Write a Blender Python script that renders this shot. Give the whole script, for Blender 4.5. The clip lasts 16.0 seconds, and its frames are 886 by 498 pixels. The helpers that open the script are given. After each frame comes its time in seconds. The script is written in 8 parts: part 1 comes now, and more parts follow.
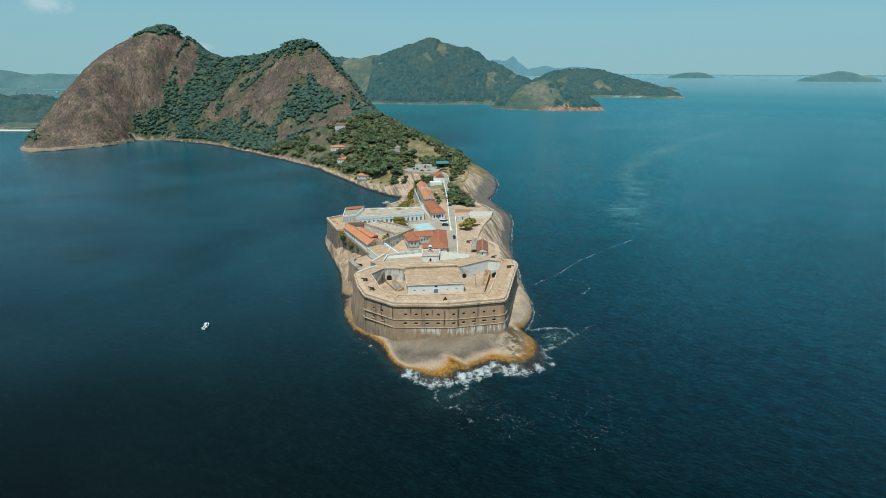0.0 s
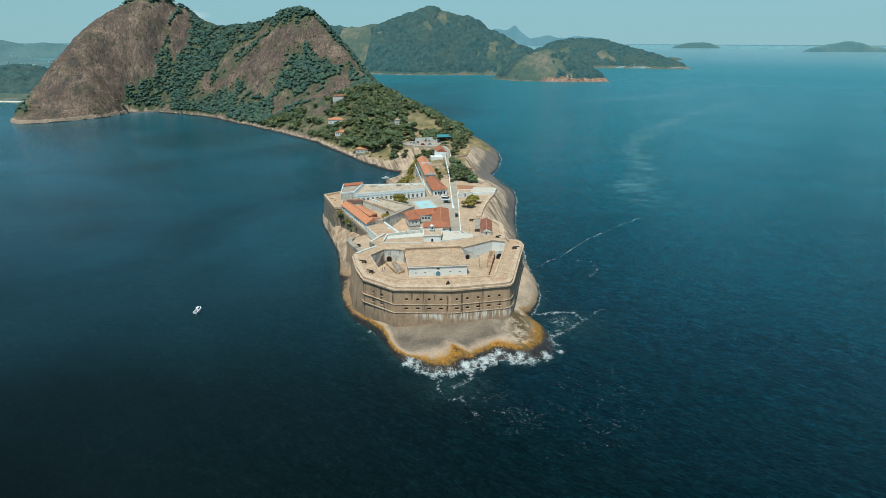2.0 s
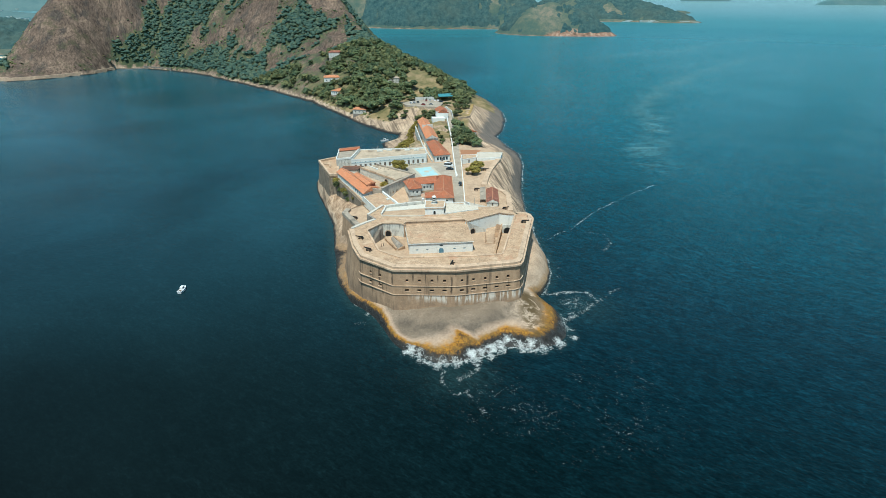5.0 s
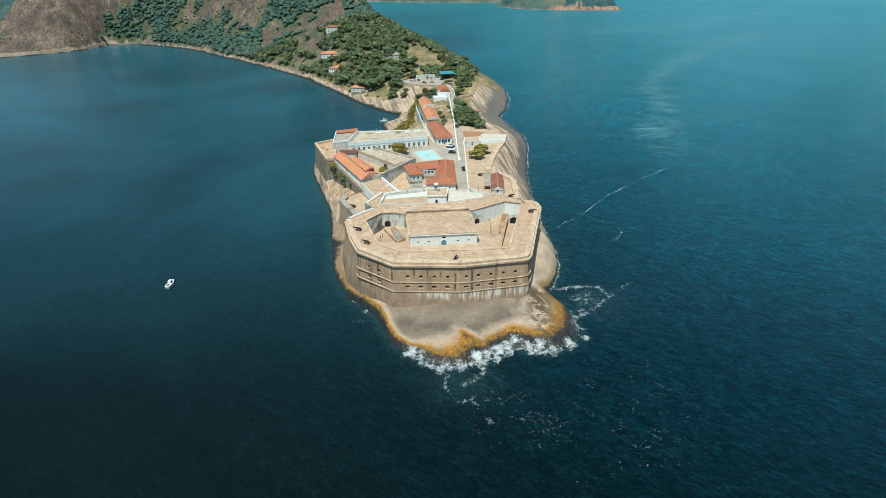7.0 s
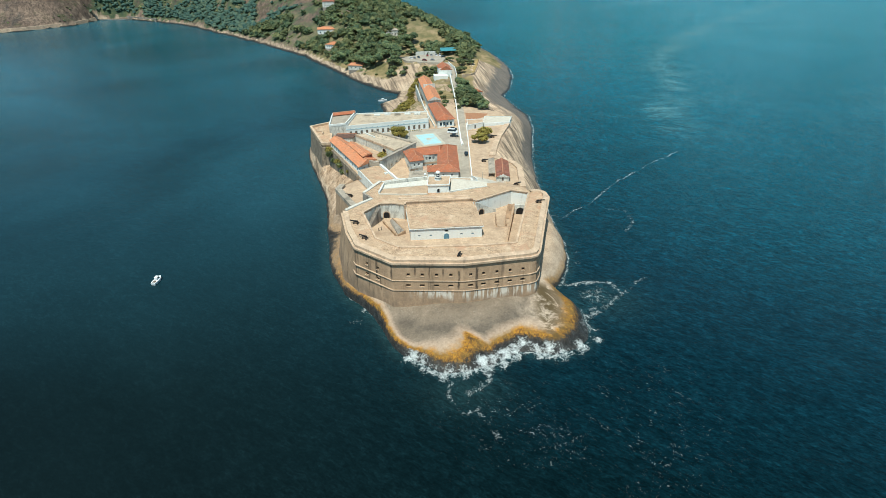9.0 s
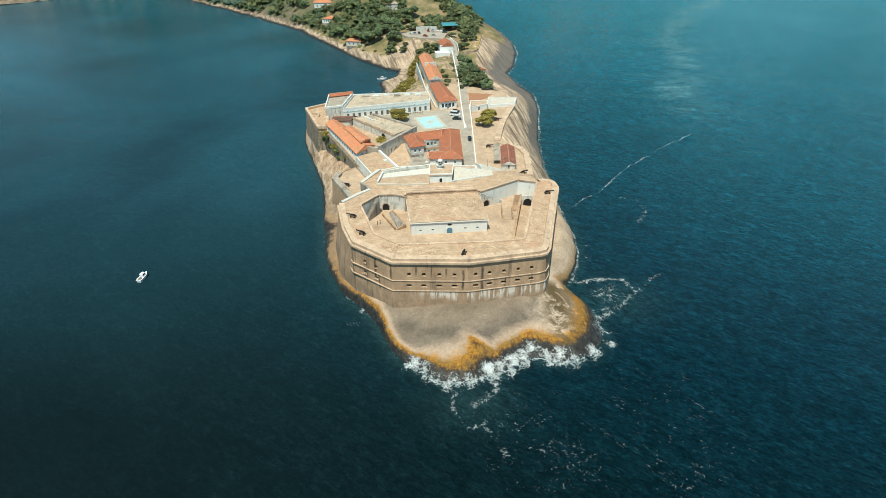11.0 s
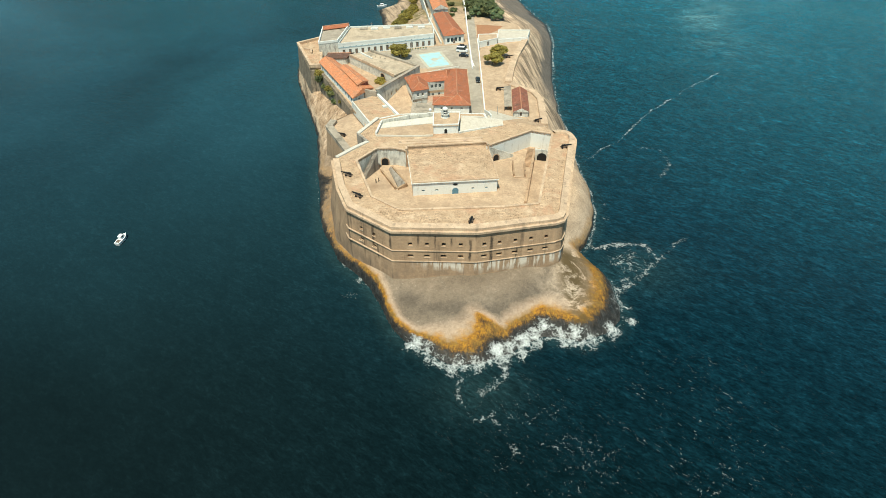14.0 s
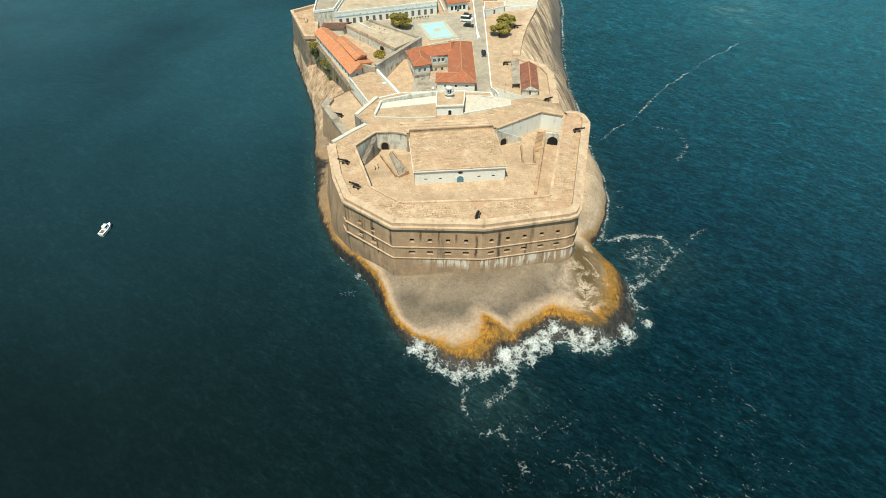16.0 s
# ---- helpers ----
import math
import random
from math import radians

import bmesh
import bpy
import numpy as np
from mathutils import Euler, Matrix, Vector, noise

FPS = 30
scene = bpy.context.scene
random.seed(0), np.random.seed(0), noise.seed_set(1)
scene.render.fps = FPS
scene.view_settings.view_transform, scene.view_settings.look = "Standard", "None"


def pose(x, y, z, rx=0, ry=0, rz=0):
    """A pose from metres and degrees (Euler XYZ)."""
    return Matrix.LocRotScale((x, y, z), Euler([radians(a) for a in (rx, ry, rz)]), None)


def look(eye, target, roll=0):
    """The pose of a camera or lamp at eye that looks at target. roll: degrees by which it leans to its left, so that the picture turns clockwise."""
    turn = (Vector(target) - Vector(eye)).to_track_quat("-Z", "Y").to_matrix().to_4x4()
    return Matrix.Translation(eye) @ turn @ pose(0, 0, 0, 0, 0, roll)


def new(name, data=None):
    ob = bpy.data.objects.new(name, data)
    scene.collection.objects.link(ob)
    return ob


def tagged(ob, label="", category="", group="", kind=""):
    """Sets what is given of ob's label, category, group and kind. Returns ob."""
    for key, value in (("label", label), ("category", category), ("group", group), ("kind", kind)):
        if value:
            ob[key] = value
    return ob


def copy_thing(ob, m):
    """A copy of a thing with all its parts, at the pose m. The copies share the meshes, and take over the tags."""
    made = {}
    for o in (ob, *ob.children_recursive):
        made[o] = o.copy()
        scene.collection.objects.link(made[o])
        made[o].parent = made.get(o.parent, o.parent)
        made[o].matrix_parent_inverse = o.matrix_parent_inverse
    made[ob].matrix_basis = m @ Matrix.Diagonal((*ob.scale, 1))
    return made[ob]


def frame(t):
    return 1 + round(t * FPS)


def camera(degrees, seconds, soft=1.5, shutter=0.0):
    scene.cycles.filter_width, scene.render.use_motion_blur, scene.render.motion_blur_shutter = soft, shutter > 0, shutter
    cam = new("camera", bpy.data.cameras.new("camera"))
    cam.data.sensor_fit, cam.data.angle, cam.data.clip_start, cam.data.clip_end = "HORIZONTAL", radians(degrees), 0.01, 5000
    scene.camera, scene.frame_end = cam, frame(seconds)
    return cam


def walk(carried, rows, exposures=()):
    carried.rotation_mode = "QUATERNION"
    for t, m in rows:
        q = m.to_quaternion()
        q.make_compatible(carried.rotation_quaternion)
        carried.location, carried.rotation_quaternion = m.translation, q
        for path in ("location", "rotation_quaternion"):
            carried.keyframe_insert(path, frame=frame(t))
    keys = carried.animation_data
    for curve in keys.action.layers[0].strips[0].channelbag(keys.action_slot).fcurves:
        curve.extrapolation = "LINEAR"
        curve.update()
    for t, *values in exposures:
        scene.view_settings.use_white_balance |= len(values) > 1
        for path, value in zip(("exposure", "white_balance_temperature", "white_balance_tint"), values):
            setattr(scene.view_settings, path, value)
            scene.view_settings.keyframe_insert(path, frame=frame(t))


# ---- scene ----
# ---------------- camera and its walk ----------------
cam = camera(75.6, 16.0, 0.55)
# seconds, place, pitch, yaw, roll
PATH = [
    (0, (-0.00, -0.00, 119.00), -17.39, -0.00, 0.07),
    (0.5, (-0.39, 3.39, 118.85), -17.87, 0.00, 0.09),
    (1, (-0.73, 6.80, 118.70), -18.49, -0.01, 0.12),
    (1.5, (-1.00, 10.22, 118.55), -19.25, -0.03, 0.13),
    (2, (-1.22, 13.68, 118.39), -20.12, -0.02, 0.14),
    (2.5, (-1.43, 17.15, 118.19), -21.08, -0.04, 0.17),
    (3, (-1.66, 20.66, 117.99), -22.05, -0.05, 0.18),
    (3.5, (-1.88, 24.23, 117.80), -22.75, -0.05, 0.18),
    (4, (-2.12, 27.85, 117.65), -23.28, -0.03, 0.18),
    (6.5, (-3.40, 46.34, 117.39), -25.86, -0.02, 0.19),
    (7, (-3.58, 50.05, 117.33), -26.54, 0.02, 0.18),
    (7.5, (-3.76, 53.77, 117.28), -27.20, 0.05, 0.16),
    (8, (-3.96, 57.48, 117.23), -27.77, 0.05, 0.11),
    (8.5, (-4.18, 61.15, 117.18), -28.28, 0.07, 0.07),
    (9, (-4.39, 64.80, 117.13), -28.88, 0.06, 0.03),
    (11.5, (-5.31, 82.82, 116.91), -32.20, 0.18, -0.00),
    (12, (-5.40, 86.33, 116.86), -33.30, 0.26, 0.02),
    (12.5, (-5.46, 89.81, 116.81), -34.67, 0.35, 0.03),
    (13, (-5.49, 93.25, 116.74), -36.03, 0.45, 0.02),
    (13.5, (-5.54, 96.67, 116.68), -37.28, 0.50, 0.02),
    (14, (-5.62, 100.10, 116.62), -38.46, 0.58, 0.05),
    (14.5, (-5.77, 103.55, 116.58), -39.59, 0.61, 0.07),
    (15, (-5.99, 107.00, 116.55), -40.59, 0.66, 0.10),
    (15.5, (-6.26, 110.46, 116.54), -41.39, 0.68, 0.12),
    (16, (-6.58, 113.89, 116.53), -42.09, 0.72, 0.08),
]
walk(cam, [(t, pose(*eye, 90 + pitch, 0, yaw) @ pose(0, 0, 0, 0, 0, roll)) for t, eye, pitch, yaw, roll in PATH],
     [(0, -0.24, 5550, 2), (4, -0.07, 5550, 2), (9, 0.07, 5700, 2), (16, 0.15, 6450, 2)])

# ---------------- light ----------------
SUN_UP, SUN_AZ = 64.0, -164.0          # degrees up, degrees to the right of +y
world = bpy.data.worlds.new("sky")
scene.world = world
world.use_nodes = True
wn = world.node_tree.nodes
sky = wn.new("ShaderNodeTexSky")
sky.sky_type, sky.sun_disc = "NISHITA", False
sky.sun_elevation, sky.sun_rotation = radians(SUN_UP), radians(SUN_AZ)
sky.air_density, sky.dust_density, sky.ozone_density = 1.0, 0.4, 1.5
wn["Background"].inputs["Strength"].default_value = 0.12
tint = wn.new("ShaderNodeMix")          # clear sea air: the whole sky a little bluer
tint.data_type, tint.blend_type = "RGBA", "MULTIPLY"
tint.inputs[0].default_value, tint.inputs[7].default_value = 1.0, (0.50, 0.86, 0.94, 1)
world.node_tree.links.new(sky.outputs[0], tint.inputs[6])
# below the skyline the sky goes on as it is just above it
way, level = wn.new("ShaderNodeTexCoord"), wn.new("ShaderNodeVectorMath")
level.operation = "MAXIMUM"
level.inputs[1].default_value = (-1.0, -1.0, 0.07)
world.node_tree.links.new(way.outputs["Generated"], level.inputs[0])
world.node_tree.links.new(level.outputs[0], sky.inputs[0])
veil = wn.new("ShaderNodeMix")          # thin bright haze over the whole sky
veil.data_type = "RGBA"
veil.inputs[7].default_value = (3.45, 4.5, 4.2, 1)
height = wn.new("ShaderNodeSeparateXYZ")          # denser towards the skyline
world.node_tree.links.new(way.outputs["Generated"], height.inputs[0])
dense = wn.new("ShaderNodeMapRange")
for k, v in zip((1, 2, 3, 4), (0.0, 0.22, 0.78, 0.34)):
    dense.inputs[k].default_value = v
world.node_tree.links.new(height.outputs[2], dense.inputs[0])
world.node_tree.links.new(dense.outputs[0], veil.inputs[0])
world.node_tree.links.new(tint.outputs[2], veil.inputs[6])
sky_now = veil.outputs[2]
for way_to, size in (((-0.5396, 0.8377, 0.0845), 0.030), ((-0.3718, 0.9277, 0.0338), 0.017)):          # two small wisps of cloud
    near_it, puff, amount, cloud = (wn.new("ShaderNode" + k) for k in ("VectorMath", "TexNoise", "MapRange", "Mix"))
    near_it.operation = "DISTANCE"
    near_it.inputs[1].default_value = way_to
    squash = wn.new("ShaderNodeVectorMath")
    squash.operation = "MULTIPLY_ADD"
    squash.inputs[1].default_value, squash.inputs[2].default_value = (1, 1, 2.2), (0, 0, -1.2 * way_to[2])
    world.node_tree.links.new(way.outputs["Generated"], squash.inputs[0])
    world.node_tree.links.new(squash.outputs[0], near_it.inputs[0])
    puff.inputs["Scale"].default_value, puff.inputs["Detail"].default_value = 60.0, 5.0
    world.node_tree.links.new(way.outputs["Generated"], puff.inputs["Vector"])
    wisp = wn.new("ShaderNodeMath")
    wisp.operation = "MULTIPLY_ADD"
    wisp.inputs[1].default_value = -size * 1.6
    world.node_tree.links.new(puff.outputs["Fac"], wisp.inputs[0])
    world.node_tree.links.new(near_it.outputs["Value"], wisp.inputs[2])
    for k, v in zip((1, 2, 3, 4), (size * 0.35, -size * 0.55, 0.0, 0.55)):
        amount.inputs[k].default_value = v
    world.node_tree.links.new(wisp.outputs[0], amount.inputs[0])
    cloud.data_type = "RGBA"
    cloud.inputs[7].default_value = (6.2, 6.6, 6.3, 1)
    world.node_tree.links.new(amount.outputs[0], cloud.inputs[0])
    world.node_tree.links.new(sky_now, cloud.inputs[6])
    sky_now = cloud.outputs[2]
world.node_tree.links.new(sky_now, wn["Background"].inputs["Color"])
sun = new("sun", bpy.data.lights.new("sun", "SUN"))
sun.data.energy, sun.data.angle, sun.data.color = 5.0, radians(0.5), (1.0, 0.90, 0.74)
sun.matrix_world = look((0, 0, 0), (-math.sin(radians(SUN_AZ)) * math.cos(radians(SUN_UP)),
                                    -math.cos(radians(SUN_AZ)) * math.cos(radians(SUN_UP)), -math.sin(radians(SUN_UP))))

# ---------------- materials ----------------


class Mat:
    """A principled material with short calls for its nodes; places are world metres."""

    def __init__(self, name, rough=0.85, spec=0.25, metal=0.0):
        self.m = bpy.data.materials.new(name)
        self.m.use_nodes = True
        self.t = self.m.node_tree
        self.b = self.t.nodes["Principled BSDF"]
        self.b.inputs["Roughness"].default_value = rough
        self.b.inputs["Specular IOR Level"].default_value = spec
        self.b.inputs["Metallic"].default_value = metal
        self.pos = self.node("ShaderNodeNewGeometry").outputs["Position"]

    def node(self, kind, **kw):
        n = self.t.nodes.new(kind)
        for k, v in kw.items():
            n.inputs[k].default_value = v
        return n

    def link(self, a, b):
        self.t.links.new(a, b)
        return b

    def local(self):
        self.pos = self.node("ShaderNodeTexCoord").outputs["Object"]
        return self

    def mapped(self, scale, turn=(0, 0, 0)):
        n = self.node("ShaderNodeMapping", Scale=scale, Rotation=[radians(a) for a in turn])
        self.link(self.pos, n.inputs["Vector"])
        return n.outputs[0]

    def along(self, size, turn, detail=5, rough=0.6, warp=0.0):
        """Noise with features of the given lengths along and across a direction on the ground, turned in degrees."""
        n = self.node("ShaderNodeMapping", Scale=(*size, max(size)), Rotation=(0, 0, radians(turn)))
        n.vector_type = "TEXTURE"
        self.link(self.pos, n.inputs["Vector"])
        k = self.node("ShaderNodeTexNoise", Scale=1.0, Detail=detail, Roughness=rough, Distortion=warp)
        self.link(n.outputs[0], k.inputs["Vector"])
        return k.outputs["Fac"]

    def noise(self, scale, detail=6, rough=0.6, stretch=(1, 1, 1), turn=(0, 0, 0), warp=0.0):
        n = self.node("ShaderNodeTexNoise", Scale=scale, Detail=detail, Roughness=rough, Distortion=warp)
        self.link(self.mapped(stretch, turn), n.inputs["Vector"])
        return n.outputs["Fac"]

    def mapped_noise(self, scale, size):
        """Places shaken by noise."""
        n = self.node("ShaderNodeTexNoise", Scale=scale, Detail=5)
        self.link(self.pos, n.inputs["Vector"])
        v = self.t.nodes.new("ShaderNodeVectorMath")
        v.operation = "MULTIPLY_ADD"
        self.link(n.outputs["Color"], v.inputs[0])
        v.inputs[1].default_value = (size * 4, size * 4, 0)
        self.link(self.pos, v.inputs[2])
        return v.outputs[0]

    def ramp(self, fac, *stops):
        n = self.node("ShaderNodeValToRGB")
        e = n.color_ramp.elements
        while len(e) < len(stops):
            e.new(0.5)
        for el, (p, c) in zip(e, stops):
            el.position = p
            el.color = (*c, 1) if isinstance(c, tuple) else (c, c, c, 1)
        self.link(fac, n.inputs[0])
        return n.outputs[0]

    def mix(self, fac, a, b, how="MIX"):
        n = self.t.nodes.new("ShaderNodeMix")
        n.data_type, n.blend_type = "RGBA", how
        for sock, v in ((n.inputs[0], fac), (n.inputs[6], a), (n.inputs[7], b)):
            if isinstance(v, (tuple, list)):
                sock.default_value = (*v, 1)
            elif isinstance(v, (int, float)):
                sock.default_value = v
            else:
                self.link(v, sock)
        return n.outputs[2]

    def calc(self, how, a, b=0.0, c=0.0):
        n = self.t.nodes.new("ShaderNodeMath")
        n.operation = how
        for s, v in zip(n.inputs, (a, b, c)):
            if isinstance(v, (int, float)):
                s.default_value = v
            else:
                self.link(v, s)
        return n.outputs[0]

    def axis(self, k):
        n = self.node("ShaderNodeSeparateXYZ")
        self.link(self.pos, n.inputs[0])
        return n.outputs[k]

    def attr(self, name):
        n = self.t.nodes.new("ShaderNodeAttribute")
        n.attribute_name = name
        return n.outputs["Fac"]

    def span(self, v, a, b, to0=0.0, to1=1.0):
        n = self.node("ShaderNodeMapRange")
        self.link(v, n.inputs[0])
        for i, x in zip((1, 2, 3, 4), (a, b, to0, to1)):
            if isinstance(x, (int, float)):
                n.inputs[i].default_value = x
            else:
                self.link(x, n.inputs[i])
        return n.outputs[0]

    def own(self, amount):
        """A value per object round 1."""
        r = self.node("ShaderNodeObjectInfo").outputs["Random"]
        return self.span(r, 0, 1, 1 - amount, 1 + amount)

    def colour(self, c):
        if isinstance(c, tuple):
            self.b.inputs["Base Color"].default_value = (*c, 1)
        else:
            self.link(c, self.b.inputs["Base Color"])
        return self

    def bump(self, height, strength=0.4, distance=0.1):
        n = self.node("ShaderNodeBump", Strength=strength, Distance=distance)
        self.link(height, n.inputs["Height"])
        if self.b.inputs["Normal"].is_linked:
            self.link(self.b.inputs["Normal"].links[0].from_socket, n.inputs["Normal"])
        self.link(n.outputs[0], self.b.inputs["Normal"])
        return self


def fort_wall_material(name, light, dark, soot, drips=()):
    """Coursed masonry under worn render: grey damp towards the foot, rain streaks, lime below the lower ledge.
    drips: dark runs below the gutters, (x, head, foot, half width)."""
    m = Mat(name, 0.9)
    x, y, z = m.axis(0), m.axis(1), m.axis(2)
    c = m.ramp(m.noise(0.22, 7, 0.68), (0.34, dark), (0.66, light))
    uv = m.node("ShaderNodeCombineXYZ")
    m.link(m.calc("MULTIPLY_ADD", y, 0.75, x), uv.inputs[0])
    m.link(z, uv.inputs[1])
    b = m.t.nodes.new("ShaderNodeTexBrick")
    for k, v in (("Scale", 1.0), ("Mortar Size", 0.03), ("Mortar Smooth", 0.5), ("Bias", 0.0), ("Brick Width", 1.3), ("Row Height", 0.48)):
        b.inputs[k].default_value = v
    for k, v in (("Color1", 0.56), ("Color2", 0.46), ("Mortar", 0.36)):
        b.inputs[k].default_value = (v, v, v, 1)
    m.link(uv.outputs[0], b.inputs["Vector"])
    c = m.mix(m.ramp(m.noise(0.3, 5, 0.6), (0.35, 0.35), (0.65, 0.9)), c, m.mix(1.0, c, b.outputs["Color"], "OVERLAY"))
    c = m.mix(0.45, c, m.ramp(m.noise(3.0, 6, 0.7), (0.32, 0.34), (0.68, 0.66)), "OVERLAY")
    wash = m.noise(1.0, 5, 0.6, (0.30, 0.30, 0.07))
    c = m.mix(m.ramp(wash, (0.50, 0.0), (0.66, 0.55)), c, tuple(min(0.8, 1.35 * v) for v in light))
    damp = m.calc("MULTIPLY", m.ramp(m.noise(0.33, 7, 0.7, (1, 1, 0.6)), (0.36, 0.1), (0.58, 0.75)), m.span(z, 14.5, 8.0))
    c = m.mix(damp, c, tuple(0.5 * v + 0.03 for v in dark))
    streak = m.noise(1.0, 5, 0.6, (0.62, 0.62, 0.035))
    c = m.mix(m.ramp(streak, (0.57, 0.0), (0.68, 0.62)), c, soot)
    if drips:
        wob = m.calc("MULTIPLY", m.calc("SUBTRACT", m.noise(0.5, 4, 0.6), 0.5), 0.9)
        u = m.calc("ADD", x, wob)
        total = None
        for x0, top, foot, half in drips:
            k = m.calc("MULTIPLY", m.span(m.calc("ABSOLUTE", m.calc("SUBTRACT", u, x0)), half, half * 0.35), m.calc("MULTIPLY", m.span(z, top + 0.25, top - 0.25), m.span(z, foot, foot + 2.0)))
            total = k if total is None else m.calc("MAXIMUM", total, k)
        total = m.calc("MULTIPLY", total, m.calc("MULTIPLY", m.ramp(m.noise(1.0, 6, 0.7, (1.6, 1.6, 0.35)), (0.3, 0.35), (0.6, 0.95)), m.span(y, 240, 236)))
        c = m.mix(total, c, (0.045, 0.036, 0.028))
        lime = m.ramp(m.noise(1.0, 5, 0.65, (1.05, 1.05, 0.07)), (0.47, 0.0), (0.55, 0.85))
        fall = m.calc("ADD", m.span(x, -30, 8, 0.0, -1.6), m.calc("MULTIPLY", m.noise(0.3, 3, 0.6), 4.0))
        lime = m.calc("MULTIPLY", lime, m.calc("MULTIPLY", m.calc("MULTIPLY", m.span(z, 13.3, 13.0), m.span(m.calc("SUBTRACT", z, fall), 8.6, 10.6)), m.span(x, -17, -8)))
        c = m.mix(lime, c, (0.66, 0.60, 0.51))
    m.colour(c).bump(b.outputs["Fac"], -0.35, 0.06).bump(m.noise(2.5, 6, 0.7), 0.45, 0.10)
    return m.m


def plaster_material(name, clean, dirt, amount):
    """Painted plaster with rain streaks and blotches; amount: from 0 (fresh) to 1 (black with damp)."""
    m = Mat(name, 0.8)
    streak = m.noise(1.0, 7, 0.72, (0.75, 0.75, 0.20))
    blot = m.noise(0.45, 8, 0.75)
    a = m.ramp(streak, (0.60 - 0.20 * amount, 0.0), (0.76 - 0.16 * amount, 0.85))
    b = m.ramp(blot, (0.58 - 0.14 * amount, 0.0), (0.70 - 0.15 * amount, 0.75))
    c = m.mix(a, clean, dirt)
    c = m.mix(b, c, tuple(0.5 * x + 0.5 * y for x, y in zip(clean, dirt)))
    c = m.mix(0.4, c, m.ramp(m.noise(2.2, 6, 0.75), (0.32, 0.3), (0.68, 0.7)), "OVERLAY")
    m.colour(c).bump(m.noise(3, 5, 0.6), 0.2, 0.05)
    return m.m


def roof_material(name, light, dark, moss):
    m = Mat(name, 0.85)
    c = m.ramp(m.noise(1.6, 8, 0.75), (0.3, dark), (0.7, light))
    c = m.mix(m.ramp(m.noise(0.35, 6, 0.7), (0.48, 0.0), (0.64, 0.8)), c, moss)
    c = m.mix(m.ramp(m.noise(0.5, 7, 0.75, warp=0.8), (0.54, 0.0), (0.66, 0.55)), c, tuple(min(0.7, 1.15 * x + 0.10) for x in light))
    c = m.mix(m.ramp(m.noise(1.1, 7, 0.75), (0.58, 0.0), (0.68, 0.7)), c, tuple(0.4 * x for x in dark))
    c = m.mix(0.5, c, m.ramp(m.noise(5, 3, 0.6), (0.3, 0.25), (0.7, 0.8)), "OVERLAY")
    w = m.node("ShaderNodeTexWave", Scale=1.3, Distortion=0.4, Detail=1)
    m.link(m.mapped((1, 0.35, 0.2)), w.inputs["Vector"])
    m.colour(c).bump(w.outputs["Fac"], 0.5, 0.08)
    return m.m


def deck_material():
    m = Mat("sunbaked brick deck", 0.92)
    c = m.ramp(m.noise(0.35, 8, 0.7), (0.3, (0.41, 0.275, 0.17)), (0.7, (0.55, 0.40, 0.265)))
    b = m.t.nodes.new("ShaderNodeTexBrick")
    for k, v in (("Scale", 1.0), ("Mortar Size", 0.05), ("Mortar Smooth", 0.6), ("Bias", 0.0), ("Brick Width", 1.5), ("Row Height", 0.75)):
        b.inputs[k].default_value = v
    b.inputs["Color1"].default_value, b.inputs["Color2"].default_value = (0.62,) * 3 + (1,), (0.40,) * 3 + (1,)
    b.inputs["Mortar"].default_value = (0.10,) * 3 + (1,)
    n = m.node("ShaderNodeMapping", Rotation=(0, 0, radians(6)))
    m.link(m.mapped_noise(0.5, 0.14), n.inputs["Vector"])
    m.link(n.outputs[0], b.inputs["Vector"])
    # the slabs show where the dust has been swept off
    bare = m.calc("MULTIPLY", m.ramp(m.noise(0.14, 6, 0.7), (0.43, 0.1), (0.54, 1.0)), m.ramp(m.noise(0.9, 5, 0.7), (0.36, 0.0), (0.54, 1.0)))
    c = m.mix(bare, c, m.mix(1.0, c, b.outputs["Color"], "OVERLAY"))
    c = m.mix(m.ramp(m.noise(0.10, 8, 0.78), (0.50, 0.0), (0.70, 0.5)), c, (0.36, 0.245, 0.15))
    c = m.mix(m.ramp(m.noise(1.3, 7, 0.78), (0.53, 0.0), (0.64, 0.75)), c, (0.20, 0.135, 0.08))
    c = m.mix(m.ramp(m.noise(0.55, 7, 0.8, warp=1.2), (0.555, 0.0), (0.64, 0.65)), c, (0.26, 0.175, 0.105))
    c = m.mix(m.ramp(m.noise(0.085, 7, 0.75, warp=0.8), (0.53, 0.0), (0.62, 0.5)), c, (0.46, 0.255, 0.155))
    c = m.mix(m.ramp(m.noise(0.2, 6, 0.7), (0.54, 0.0), (0.7, 0.55)), c, (0.70, 0.55, 0.39))
    c = m.mix(0.3, c, m.ramp(m.noise(4.5, 5, 0.7), (0.3, 0.3), (0.7, 0.7)), "OVERLAY")
    m.colour(c).bump(m.noise(4, 5, 0.7), 0.4, 0.06)
    return m.m


